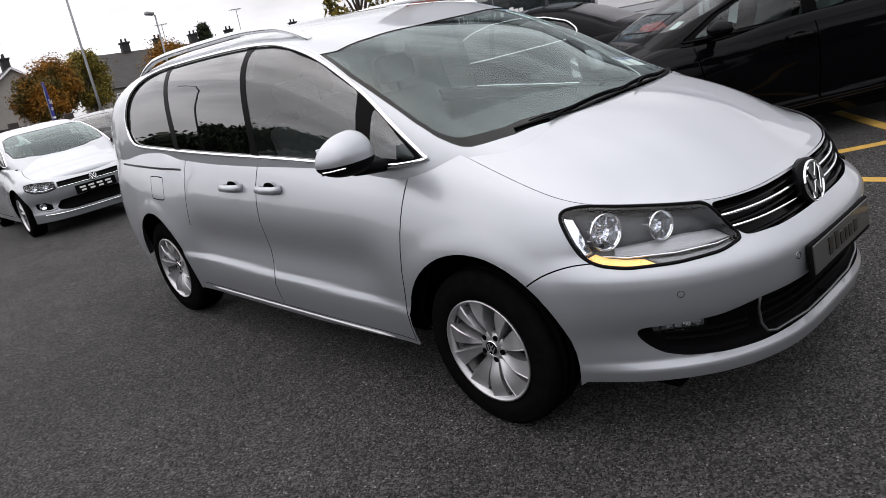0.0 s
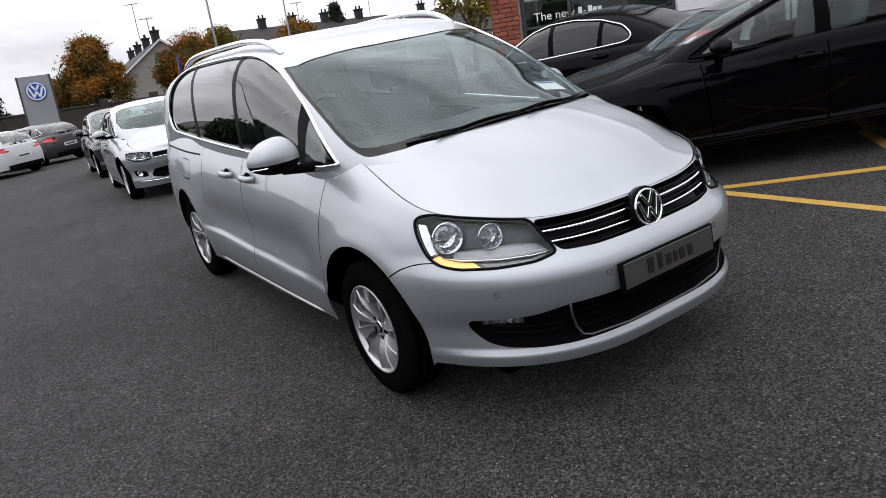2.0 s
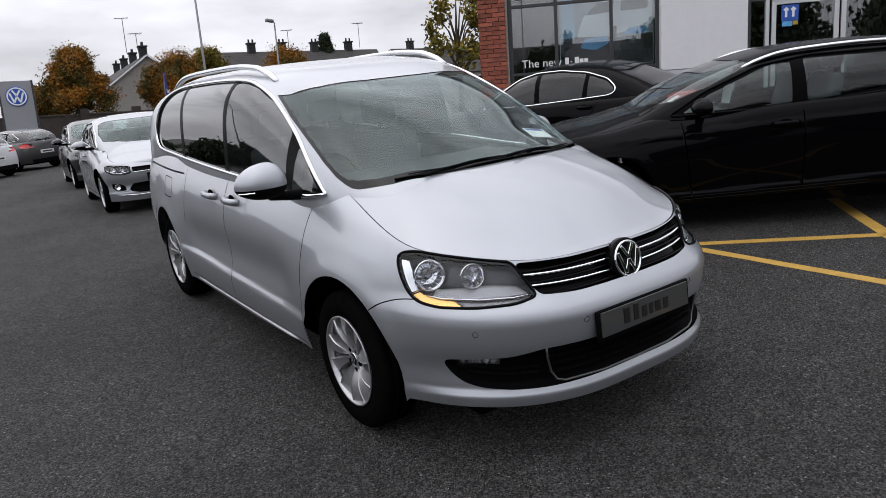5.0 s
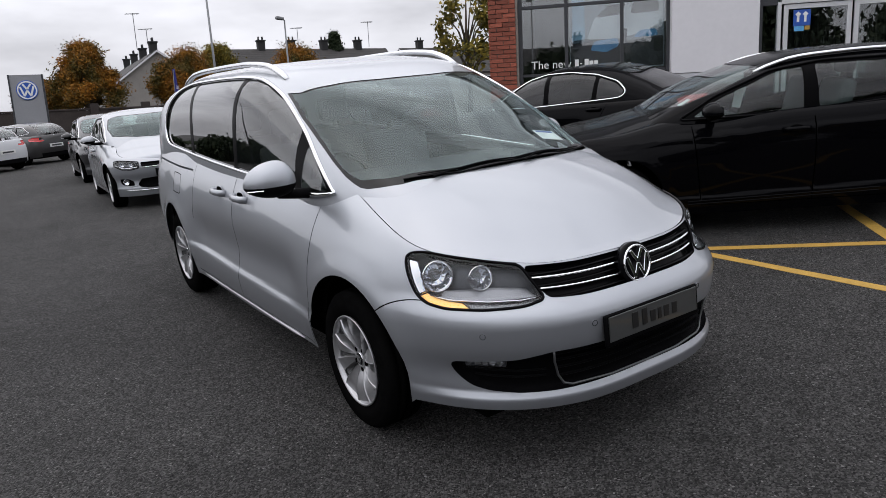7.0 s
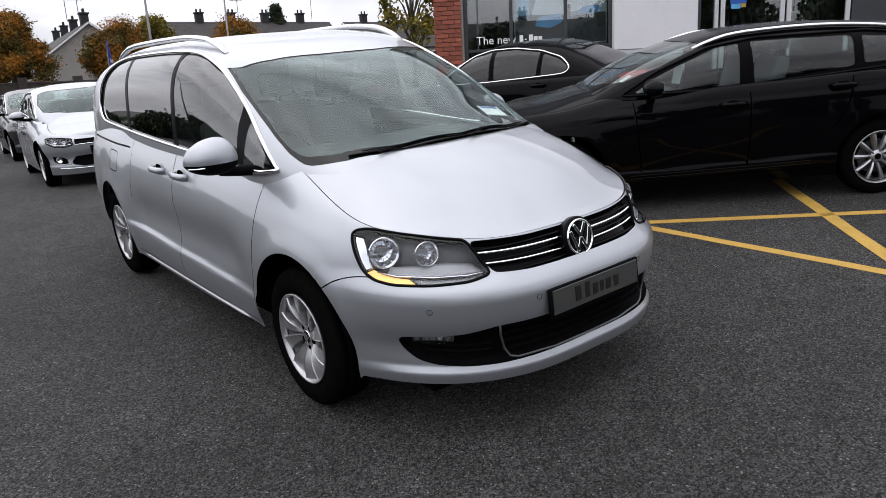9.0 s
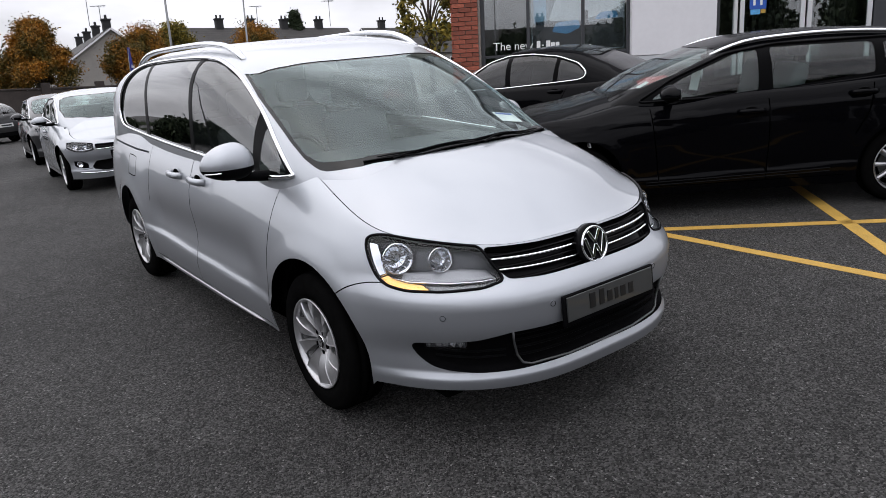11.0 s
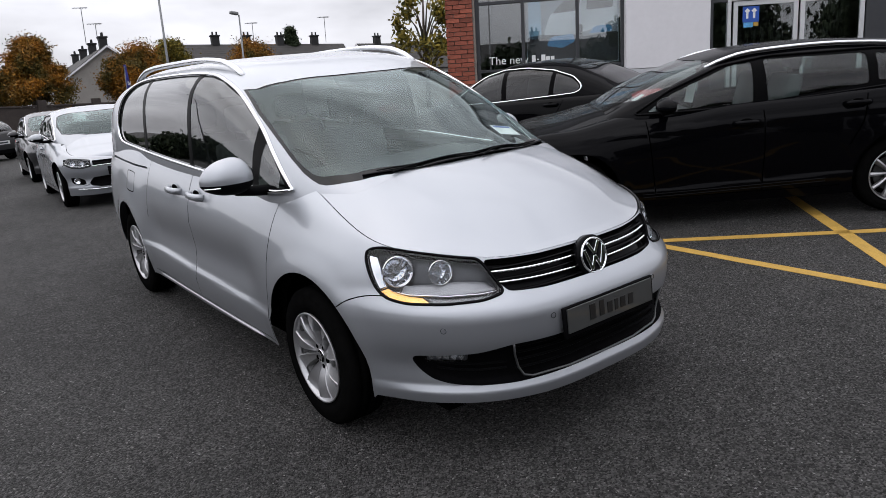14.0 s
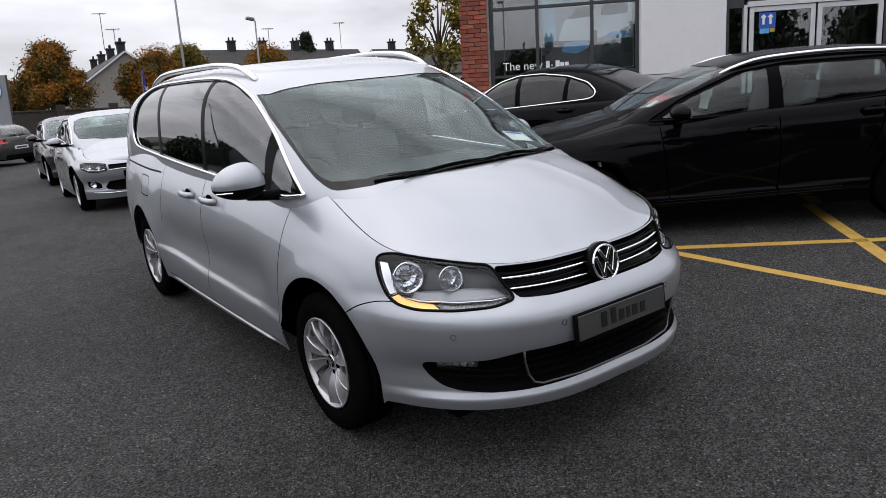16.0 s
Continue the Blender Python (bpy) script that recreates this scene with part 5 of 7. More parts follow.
cow = []
for k in range(-14, 15):
    x = 0.56 * k / 14
    y = screen_foot(x, -0.004)
    cow.append((x, y, CB.top(y, CB.plan_angle(y, abs(x))).z + 0.001))
part("scuttle", tube_bm(cow, 0.012, 8, flat=0.2), BLACK_PLASTIC, carrier, smooth=True)
for x0, x1 in ((0.46, -0.04), (0.02, -0.50)):
    blade = []
    for k in range(13):
        f = k / 12
        x = x0 + (x1 - x0) * f
        y = screen_foot(x, 0.006 + 0.012 * math.sin(f * 3.0))
        blade.append((x, y, CB.top(y, CB.plan_angle(y, abs(x))).z + 0.003))
    w = part("wiper", tube_bm(blade, lambda f: 0.003 + 0.002 * math.sin(3.14 * f), 6), BLACK_PLASTIC, carrier)
    part("wiper_arm", tube_bm([blade[7], (blade[9][0], blade[9][1] - 0.02, blade[9][2]), (blade[11][0], blade[11][1] - 0.045, blade[11][2] - 0.012)], 0.004, 6), BLACK_PLASTIC, w)
part("sensor_housing", box_bm((0.13, 0.15, 0.05), (0, 0.885, 1.530), 0.018, pose(0, 0, 0, 18)), BLACK_PLASTIC, carrier, smooth=True)
# paper sticker inside the screen, passenger side
sy = 0.05
q = CB.top(sy, CB.plan_angle(sy, 0.38))
st = part("windscreen_sticker", box_bm((0.14, 0.10, 0.002), (0.38, sy, q.z - 0.014), 0, pose(0, 0, 0, 24, 10, 0)), PAPER, carrier, "white paper sticker behind the screen")
part("writing_bar", box_bm((0.11, 0.012, 0.003), (0.38, sy + 0.03, q.z + 0.002), 0, pose(0, 0, 0, 24, 10, 0)), BLUE_INK, st)

ESTATE = spec("estate_car", BLACK_PAINT, 0.908, 1.43, 0.86, 2.636, 1.05, 0.80, 0.50, 0.98, 0.94, 1.03, 1.20, 3.30, 3.42, 1.22, 1.00, side_glass=ESTATE_GLASS, screen_glass=ESTATE_GLASS, scoop=0.006, ledges=((0.30, 0.025, 0.022, 0.035),), ridges=((0.80, 0.030, 0.012, 0.045),), grain=1.5, rail=(1.15, 3.30, 0.56, 0.035), trim=BLACK_GLOSS, split=1.55, split2=2.47, mirror=(0.995, 0.73, 1.03), mirror_size=(0.26, 0.15, 0.125), handles=[(1.40, 0.84), (2.30, 0.93)], bare_mirror=True)
ESTATE["bow"] = 0.10
ESTATE["windows"]["outline"][0] = (0.50, 0.96)
ESTATE["windows"]["outline"][-2:] = [(1.26, 1.300), (0.80, 1.130)]
ESTATE["windows"]["panes"][0] = ("front_window", [(0.62, 0.98), (1.49, 0.99), (1.50, 1.325), (1.44, 1.320), (1.28, 1.285), (0.84, 1.115)])
estate, EB = build_car(ESTATE, on_lot(2.86, 2.03, 231.0), "glossy black estate car with bright roof rails and alloy wheels", "car", "cars on the forecourt")
part("paper_tag", box_bm((0.003, 0.07, 0.16), (0.60, 1.02, 1.10), 0, pose(0, 0, 0, -12, 0, 0)), PAPER, estate, "white paper tag behind the window")
part("paper_tag", box_bm((0.12, 0.10, 0.003), (0.42, 0.62, 1.08), 0, pose(0, 0, 0, 28, 0, 0)), PAPER, estate, "white paper sticker behind the screen")
for y0, zz in ((0.55, 0.30), (0.55, 0.275)):
    part("sill_strip", tube_bm([(EB.low(EB.along(y, zz), EB.level(EB.along(y, zz), zz)).x + 0.004, y, zz + 0.02 * (y - 0.5)) for y in [y0 + 0.1 * k for k in range(16)]], 0.006, 6), BLACK_GLOSS, estate)
SALOON = spec("saloon_car", BLACK_PAINT, 0.916, 1.41, 0.90, 2.711, 1.00, 0.76, 0.45, 0.91, 0.87, 0.92, 1.28, 2.95, 3.12, 1.12, 0.93, split=1.50, side_glass=DARK_GLASS, screen_glass=DARK_GLASS,
              roof=[(0.09, 0.77), (0.26, 0.91), (1.28, 1.320), (1.60, 1.375), (1.95, 1.380), (2.35, 1.325), (2.80, 1.16), (3.15, 1.01), (3.40, 0.975), (3.58, 0.955), (3.68, 0.80)],
              waist=[(0.09, 0.63), (0.47, 0.765), (0.80, 0.785), (2.2, 0.785), (3.0, 0.765), (3.4, 0.73), (3.68, 0.62)])
SALOON["windows"] = dict(outline=[(0.55, 0.89), (1.4, 0.90), (2.2, 0.935), (2.58, 0.955), (2.66, 0.985), (2.67, 1.05), (2.55, 1.16), (2.25, 1.260), (1.85, 1.315), (1.45, 1.315), (1.12, 1.25), (0.85, 1.08)],
                         panes=[("front_window", [(0.75, 0.91), (1.46, 0.92), (1.47, 1.297), (1.15, 1.237), (0.9, 1.09)]), ("rear_door_window", [(1.54, 0.922), (2.20, 0.950), (2.24, 1.245), (1.86, 1.299), (1.54, 1.299)]), ("rear_quarter_window", [(2.27, 0.955), (2.56, 0.972), (2.63, 0.995), (2.64, 1.05), (2.53, 1.14), (2.29, 1.228)])])
SALOON["backlight"] = [(0.0, 2.48), (0.46, 2.48), (0.52, 3.08), (0.0, 3.12)]
build_car(SALOON, on_lot(4.92, 6.38, 195.0), "black saloon car with chrome window surround beside the showroom", "car", "cars on the forecourt")
HATCH_W = spec("hatchback_car", PALE_SILVER, 0.875, 1.446, 0.80, 2.564, 0.69, 0.735, 0.42, 0.97, 0.95, 1.02, 1.15, 2.75, 2.88, 1.22, 0.98, grain=1.2, bow=0.20)
HATCH_W["openings"] = {"grille": [(-0.02, 0.595), (0.30, 0.597), (0.44, 0.605), (0.455, 0.680), (-0.02, 0.672)],
                       "headlight": [(0.475, 0.600), (0.60, 0.580), (0.76, 0.592), (0.93, 0.648), (1.00, 0.712), (0.86, 0.722), (0.62, 0.706), (0.485, 0.688)],
                       "lower_grille": [(-0.02, 0.30), (0.38, 0.30), (0.52, 0.325), (0.55, 0.365), (0.48, 0.44), (-0.02, 0.46)],
                       "fog_recess": [(0.60, 0.335), (0.74, 0.335), (0.86, 0.385), (0.865, 0.455), (0.70, 0.450), (0.61, 0.41)]}
HATCH_W["fill"] = dict(HATCH_W["fill"], fog_recess=(BLACK_PLASTIC, 0.03))
compact, PB = build_car(HATCH_W, on_lot(0.44, 9.16, -3.2), "pale silver hatchback with a black grille parked behind the carrier", "car", "cars on the forecourt")

# ---- the compact hatchback's nose
def compact_line(pts, out, sides=(1, -1)):
    rows = []
    for s, z in pts:
        p = PB.low(s, PB.level(s, z))
        rows.append(Vector((p.x, p.y - out, p.z)))
    return rows


def both_ways(line):
    return line + [Vector((-p.x, p.y, p.z)) for p in line[::-1]][1:]


part("bumper_strip", tube_bm(both_ways(compact_line([(0.74 * (1 - k / 10), 0.268 + 0.02 * (1 - k / 10) ** 3) for k in range(11)], 0.006)), 0.012, 8, flat=0.7), CHROME, compact, "chrome strip along the bumper", True)
part("grille_bar", tube_bm(both_ways(compact_line([(0.45 * (1 - k / 10), 0.606) for k in range(11)], 0.004)), 0.008, 8, flat=0.8), CHROME, compact, "thin chrome grille bar", True)
q = PB.low(0.0, PB.level(0.0, 0.645))
emblem(compact, q + Vector((0, -0.012, -0.008)), pose(0, 0, 0, -10, 0, 0), 0.050)
q = PB.low(0.0, PB.level(0.0, 0.50))
pl = part("number_plate", box_bm((0.52, 0.014, 0.115), (0, q.y - 0.012, 0.515), 0.004), BLACK_PLASTIC, compact, "black plate holder with pale bars")
for k in range(4):
    part("letter_bar", box_bm((0.075, 0.004, 0.022), (-0.17 + 0.11 * k, q.y - 0.021, 0.535), 0), PLATE_WHITE, pl)
    part("letter_bar", box_bm((0.06, 0.004, 0.022), (-0.16 + 0.11 * k, q.y - 0.021, 0.495), 0), PLATE_WHITE, pl)
for side in (1, -1):
    part("lamp_blade", tube_bm([Vector((side * p.x, p.y, p.z)) for p in compact_line([(0.50, 0.615), (0.62, 0.604), (0.76, 0.617), (0.90, 0.657)], 0.0)], 0.006, 6), CHROME, compact, smooth=True)
    part("lamp_seal", tube_bm([Vector((side * p.x, p.y, p.z)) for p in compact_line(refine(rounded(HATCH_W["openings"]["headlight"], 0.02), 0.05), 0.0)], 0.006, 6, closed=True), BLACK_GLOSS, compact)
    part("bumper_blade", tube_bm([Vector((side * p.x, p.y, p.z)) for p in compact_line([(0.56, 0.345), (0.66, 0.335), (0.78, 0.35)], 0.004)], 0.013, 8, flat=0.8), PALE_SILVER, compact, smooth=True)
    for s, z, r in ((0.76, 0.655, 0.036), (0.60, 0.640, 0.030)):
        p = PB.low(s, PB.level(s, z))
        b = part("lamp_bowl", lathe_bm([(-0.012, r), (0.012, r * 0.7), (0.022, 0.001)], 14, "y", cap=False), LAMP_BOWL, compact)
        b.matrix_basis = Matrix.Translation((side * (p.x - 0.01), p.y + 0.022, p.z)) @ pose(0, 0, 0, 0, 0, side * 25)
    p = PB.low(0.73, PB.level(0.73, 0.405))
    f = part("fog_lamp", lathe_bm([(-0.03, 0.045), (-0.015, 0.040), (0.0, 0.001)], 12, "y", cap=False), LAMP_BOWL, compact)
    f.matrix_basis = Matrix.Translation((side * p.x, p.y + 0.03, p.z)) @ pose(0, 0, 0, 0, 0, side * 30)

# ---------------------------------------------------------------- ground
def ground_height(x, y):
    """The forecourt's height: its slopes near by, level far off."""
    n = LOT.to_3x3() @ Vector((0, 0, 1))
    near = -(n.x * max(-20, min(x, 20)) + n.y * max(-20, min(y, 45))) / n.z - drop(y)
    far = step(35, 90, math.hypot(x, y))
    return near * (1 - far) + 0.3 * far


def ground_mesh():
    bm = bmesh.new()
    marks = sorted({round(s * v, 2) for s in (-1, 1) for v in [0.5 * i for i in range(60)] + [30 + 2.5 * i for i in range(30)] + [110, 140, 200, 320, 600, 1200]})
    grid = [[bm.verts.new((x, y, ground_height(x, y))) for x in marks] for y in marks]
    for a, b in zip(grid, grid[1:]):
        for i in range(len(marks) - 1):
            bm.faces.new((a[i], a[i + 1], b[i + 1], b[i]))
    return bm


ground = part("ground", ground_mesh(), ASPHALT, None, smooth=True)
tagged(ground, "dark worn asphalt forecourt with pale stone flecks", "ground", kind="structure")


def painted_line(a, b, width, label):
    """A worn line of paint, lying just over the asphalt."""
    bm = bmesh.new()
    a, b = Vector((*a, 0)), Vector((*b, 0))
    d = (b - a).normalized()
    n = Vector((-d.y, d.x, 0)) * width / 2
    count = int((b - a).length / 0.25) + 1
    rows = []
    for i in range(count + 1):
        p = a + (b - a) * i / count
        row = []
        for s in (-1, 1):
            q = LOT @ (p + n * s * random.uniform(0.94, 1.05))
            row.append(bm.verts.new((q.x, q.y, ground_height(q.x, q.y) + 0.004)))
        rows.append(row)
    for p, q in zip(rows, rows[1:]):
        bm.faces.new((p[0], p[1], q[1], q[0]))
    bmesh.ops.recalc_face_normals(bm, faces=bm.faces)
    if sum(f.normal.z for f in bm.faces) < 0:
        bmesh.ops.reverse_faces(bm, faces=bm.faces)
    bmesh.ops.solidify(bm, geom=bm.faces[:], thickness=0.002)
    return tagged(part("painted_line", bm, LINE_PAINT, None), label, "road marking", "bay markings", "structure")


painted_line((2.25, 0.93), (5.2, -1.97), 0.095, "worn yellow line of the bay beside the black estate car")
painted_line((2.40, 0.62), (2.46, -4.6), 0.095, "worn yellow line along the edge of the hatched bay")
painted_line((4.62, 0.78), (0.9, -2.8), 0.105, "worn yellow line crossing the hatched bay")

# ---------------------------------------------------------------- showroom
BRICK = material("red_brick", (0.27, 0.075, 0.045), 0.85, vary=0.35, scale=5, bump=0.5, bump_scale=90)
t = BRICK.node_tree
info = t.nodes.new("ShaderNodeObjectInfo")
hsv = t.nodes.new("ShaderNodeHueSaturation")
rng = t.nodes.new("ShaderNodeMapRange")
rng.inputs["To Min"].default_value, rng.inputs["To Max"].default_value = 0.65, 1.35
t.links.new(info.outputs["Random"], rng.inputs["Value"])
t.links.new(rng.outputs["Result"], hsv.inputs["Value"])
src = t.nodes["Principled BSDF"].inputs["Base Color"].links[0].from_socket
t.links.new(src, hsv.inputs["Color"])
t.links.new(hsv.outputs["Color"], t.nodes["Principled BSDF"].inputs["Base Color"])
MORTAR = material("grey_mortar", (0.26, 0.235, 0.21), 0.95, vary=0.2, scale=9, bump=0.4, bump_scale=80)
RENDER_WHITE = material("white_render", (0.72, 0.71, 0.73), 0.8, vary=0.03, scale=1.2, bump=0.12, bump_scale=70)
PANEL_GREY = material("light_grey_cladding", (0.50, 0.51, 0.53), 0.45, vary=0.05, scale=2)
FRAME_DARK = material("anthracite_frame", (0.035, 0.037, 0.042), 0.4, vary=0.1, scale=5)
FRAME_LIGHT = material("silver_door_frame", (0.62, 0.63, 0.64), 0.4, 0.3, vary=0.05, scale=4)
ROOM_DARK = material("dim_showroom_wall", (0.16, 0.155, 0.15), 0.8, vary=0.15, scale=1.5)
ROOM_FLOOR = material("showroom_floor_tile", (0.26, 0.26, 0.26), 0.3, vary=0.1, scale=3)
SHOP_GLASS = glass("showroom_glass", (0.85, 0.89, 0.90), ior=2.15)
SKY_BLUE = material("pale_blue_print", (0.10, 0.36, 0.66), 0.5, vary=0.2, scale=3)
CURTAIN = material("dark_blind", (0.05, 0.05, 0.045), 0.9, vary=0.3, scale=4)

SHOP_Z = 0.55
# the showroom is drawn in its own units of 0.84 m
UNIT = 0.84
SHOP = Matrix.Translation((6.785, 6.681, 0.222)) @ Matrix.Rotation(radians(-45), 4, "Z") @ Matrix.Scale(UNIT, 4)


def block(x0, x1, y0, y1, z0, z1, bevel=0.0, bm=None):
    return box_bm((x1 - x0, y1 - y0, z1 - z0), ((x0 + x1) / 2, (y0 + y1) / 2, (z0 + z1) / 2), bevel, bm=bm)


def shop_piece(name, bm, mat, label, category, kind="structure"):
    ob = part(name, bm, mat, None)
    ob.matrix_basis = SHOP
    return tagged(ob, label, category, kind=kind)


walls = block(-1.60, -1.03, 0.0, 0.55, -1.6, 7.2)
pier = shop_piece("wall_brick_pier", walls, MORTAR, "red brick pier at the showroom's corner", "wall")
shop_piece("wall_white_column", block(2.02, 3.64, -0.25, 0.5, 1.76, 7.2, 0.01), RENDER_WHITE, "white rendered column between showroom window and entrance", "wall")
shop_piece("wall_grey_plinth", block(2.03, 3.63, -0.24, 0.49, -1.6, 1.752, 0.006), PANEL_GREY, "light grey panelled base of the white column", "wall")
shop_piece("wall_window_plinth", block(-1.03, 2.02, 0.08, 0.40, -1.6, 1.25), BRICK, "low brick wall under the showroom window", "wall")
shop_piece("wall_upper", block(-1.03, 2.02, 0.02, 0.5, 5.2, 7.2), PANEL_GREY, "light grey cladding over the showroom window", "wall")
shop_piece("wall_entrance_upper", block(3.64, 11.0, 0.0, 0.5, 3.45, 7.2), PANEL_GREY, "light grey cladding over the entrance", "wall")
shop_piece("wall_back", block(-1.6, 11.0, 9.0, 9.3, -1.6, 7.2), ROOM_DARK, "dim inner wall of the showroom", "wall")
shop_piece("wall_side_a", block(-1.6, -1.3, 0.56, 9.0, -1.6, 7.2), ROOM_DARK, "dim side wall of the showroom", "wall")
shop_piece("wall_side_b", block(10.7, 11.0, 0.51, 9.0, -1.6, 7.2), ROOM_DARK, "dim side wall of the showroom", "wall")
shop_piece("floor_showroom", block(-1.3, 10.7, 0.42, 9.0, SHOP_Z - 0.2, SHOP_Z), ROOM_FLOOR, "grey tiled showroom floor", "floor")
shop_piece("ceiling_showroom", block(-1.3, 10.7, 0.51, 9.0, 5.4, 5.55), RENDER_WHITE, "white showroom ceiling", "ceiling")
shop_piece("roof_showroom", block(-1.7, 11.1, -0.3, 9.4, 7.205, 7.4), PANEL_GREY, "flat grey showroom roof", "roof")
shop_piece("wall_entrance_end", block(7.3, 11.0, -0.02, 0.4, -1.6, 3.448), RENDER_WHITE, "white wall beside the entrance", "wall")

shop_piece("wall_entrance_base", block(3.64, 7.3, 0.0, 0.42, -1.6, 0.598), PANEL_GREY, "light grey threshold below the entrance", "wall")

# brick by brick, the face of the pier
brick_mesh = {}
for long in (0.215, 0.1025):
    bm = box_bm((long / UNIT, 0.05, 0.065 / UNIT), (0, 0, 0), 0.004)
    me = bpy.data.meshes.new("brick")
    bm.to_mesh(me)
    bm.free()
    me.materials.append(BRICK)
    brick_mesh[long] = me
course = 0
z = 1.05
while z < 4.3:
    for face, width, shift in (("front", 0.57, -1.60), ("side", 0.55, 0.0)):
        x = 0.0
        first = course % 2 == (face == "side")
        while x < width - 0.05:
            long = 0.1025 if (first and x == 0.0) or width - x < 0.215 / UNIT else 0.215
            size = long / UNIT
            ob = new("brick", brick_mesh[long])
            ob.parent = pier
            push = random.uniform(-0.003, 0.003)
            if face == "front":
                ob.matrix_basis = pose(shift + x + size / 2, -0.016 + push, z)
            else:
                ob.matrix_basis = pose(-1.616 + push, x + size / 2, z, 0, 0, 90)
            x += size + 0.011 / UNIT
    course += 1
    z += 0.076 / UNIT

win = thing("window_showroom", SHOP.copy(), "large dark-framed showroom window with white lettering", "window", kind="structure")
for x0, x1 in ((-1.03, -0.95), (-0.075, -0.005), (1.045, 1.115), (1.95, 2.02)):
    part("mullion", block(x0, x1, 0.10, 0.22, 1.252, 5.2, 0.006), FRAME_DARK, win)
for z0, z1 in ((1.253, 1.32), (1.865, 1.92), (3.24, 3.30), (5.10, 5.198)):
    for x0, x1 in ((-0.95, -0.075), (-0.005, 1.045), (1.115, 1.95)):
        part("transom", block(x0, x1, 0.115, 0.205, z0, z1, 0.004), FRAME_DARK, win)
for x0, x1 in ((-0.95, -0.075), (-0.005, 1.045), (1.115, 1.95)):
    for z0, z1 in ((1.32, 1.865), (1.92, 3.24), (3.30, 5.10)):
        part("pane", block(x0, x1, 0.155, 0.163, z0, z1), SHOP_GLASS, win).visible_shadow = False


def lettering(body, at, size, mat, parent, name="lettering", turn=(90, 0, 0), thick=0.002):
    """Raised letters, as a mesh."""
    cu = bpy.data.curves.new(name, "FONT")
    cu.body, cu.size, cu.extrude, cu.align_x = body, size, thick, "LEFT"
    tmp = new("tmp", cu)
    me = bpy.data.meshes.new_from_object(tmp.evaluated_get(bpy.context.evaluated_depsgraph_get()))
    bpy.data.objects.remove(tmp)
    me.name = name
    me.materials.clear()
    me.materials.append(mat)
    ob = new(name, me)
    ob.parent = parent
    ob.matrix_basis = pose(*at, *turn)
    return ob


lettering("The new", (-0.78, 0.150, 2.02), 0.235, PAPER, win)
for i, (w, h) in enumerate(((0.075, 0.15), (0.05, 0.03), (0.085, 0.15), (0.08, 0.11), (0.075, 0.11))):
    part("letter_bar", block(0.13 + 0.098 * i, 0.13 + 0.098 * i + w, 0.148, 0.152, 2.02, 2.02 + h) if i != 1 else block(0.235, 0.275, 0.148, 0.152, 2.07, 2.09), PAPER, win)
for i in range(7):
    part("letter_bar", block(0.75 + 0.075 * i, 0.80 + 0.075 * i, 0.148, 0.152, 1.965, 1.965 + (0.06 if i % 3 else 0.08)), PAPER, win)

poster = thing("display_poster", SHOP @ pose(0.02, 0.36, 1.95), "large display poster of a white vehicle with blue panels", "poster")
part("poster_board", block(0.0, 1.92, 0.0, 0.04, 0.0, 3.1, 0.01), material("poster_grey", (0.34, 0.38, 0.42), 0.5, vary=0.3, scale=2.2), poster)
PRINT_WHITE = material("printed_white", (0.80, 0.83, 0.86), 0.5, vary=0.22, scale=2.5)
PRINT_PALE = material("printed_pale_blue", (0.35, 0.58, 0.75), 0.5, vary=0.3, scale=3)


def printed(pts, mat, lift):
    """A flat printed shape on the poster, from its outline."""
    bm = bmesh.new()
    f = bm.faces.new([bm.verts.new((x, -0.003 * lift, z)) for x, z in refine(rounded(pts, 0.06), 0.3)])
    bmesh.ops.triangulate(bm, faces=[f])
    return part("printed_shape", bm, mat, poster)


printed([(0.02, 0.02), (1.90, 0.02), (1.90, 0.62), (1.2, 0.55), (0.6, 0.66), (0.02, 0.60)], FRAME_DARK, 1)
printed([(0.05, 0.55), (0.32, 0.55), (0.30, 1.9), (0.05, 2.0)], PRINT_PALE, 1)
printed([(0.36, 0.62), (0.50, 1.02), (0.95, 1.35), (1.88, 1.40), (1.88, 0.78), (1.0, 0.60)], PRINT_WHITE, 2)
printed([(0.45, 1.40), (0.75, 1.42), (1.0, 2.3), (0.80, 2.5)], SKY_BLUE, 2)
printed([(0.95, 1.45), (1.15, 1.45), (1.55, 2.4), (1.35, 2.4)], PRINT_PALE, 2)
printed([(0.42, 0.40), (0.52, 0.58), (0.98, 0.62), (1.02, 0.46), (0.75, 0.34)], SKY_BLUE, 3)
printed([(1.30, 0.60), (1.42, 0.74), (1.75, 0.76), (1.80, 0.62)], SKY_BLUE, 3)
printed([(1.05, 0.45), (1.10, 0.80), (1.18, 0.80), (1.16, 0.45)], FRAME_DARK, 3)
printed([(0.55, 1.05), (1.05, 1.08), (1.15, 1.30), (0.80, 1.28)], FRAME_DARK, 4)
printed([(1.25, 1.08), (1.80, 1.10), (1.80, 1.30), (1.28, 1.30)], FRAME_DARK, 4)
printed([(1.70, 0.30), (1.88, 0.30), (1.88, 0.56), (1.72, 0.58)], INK, 4)

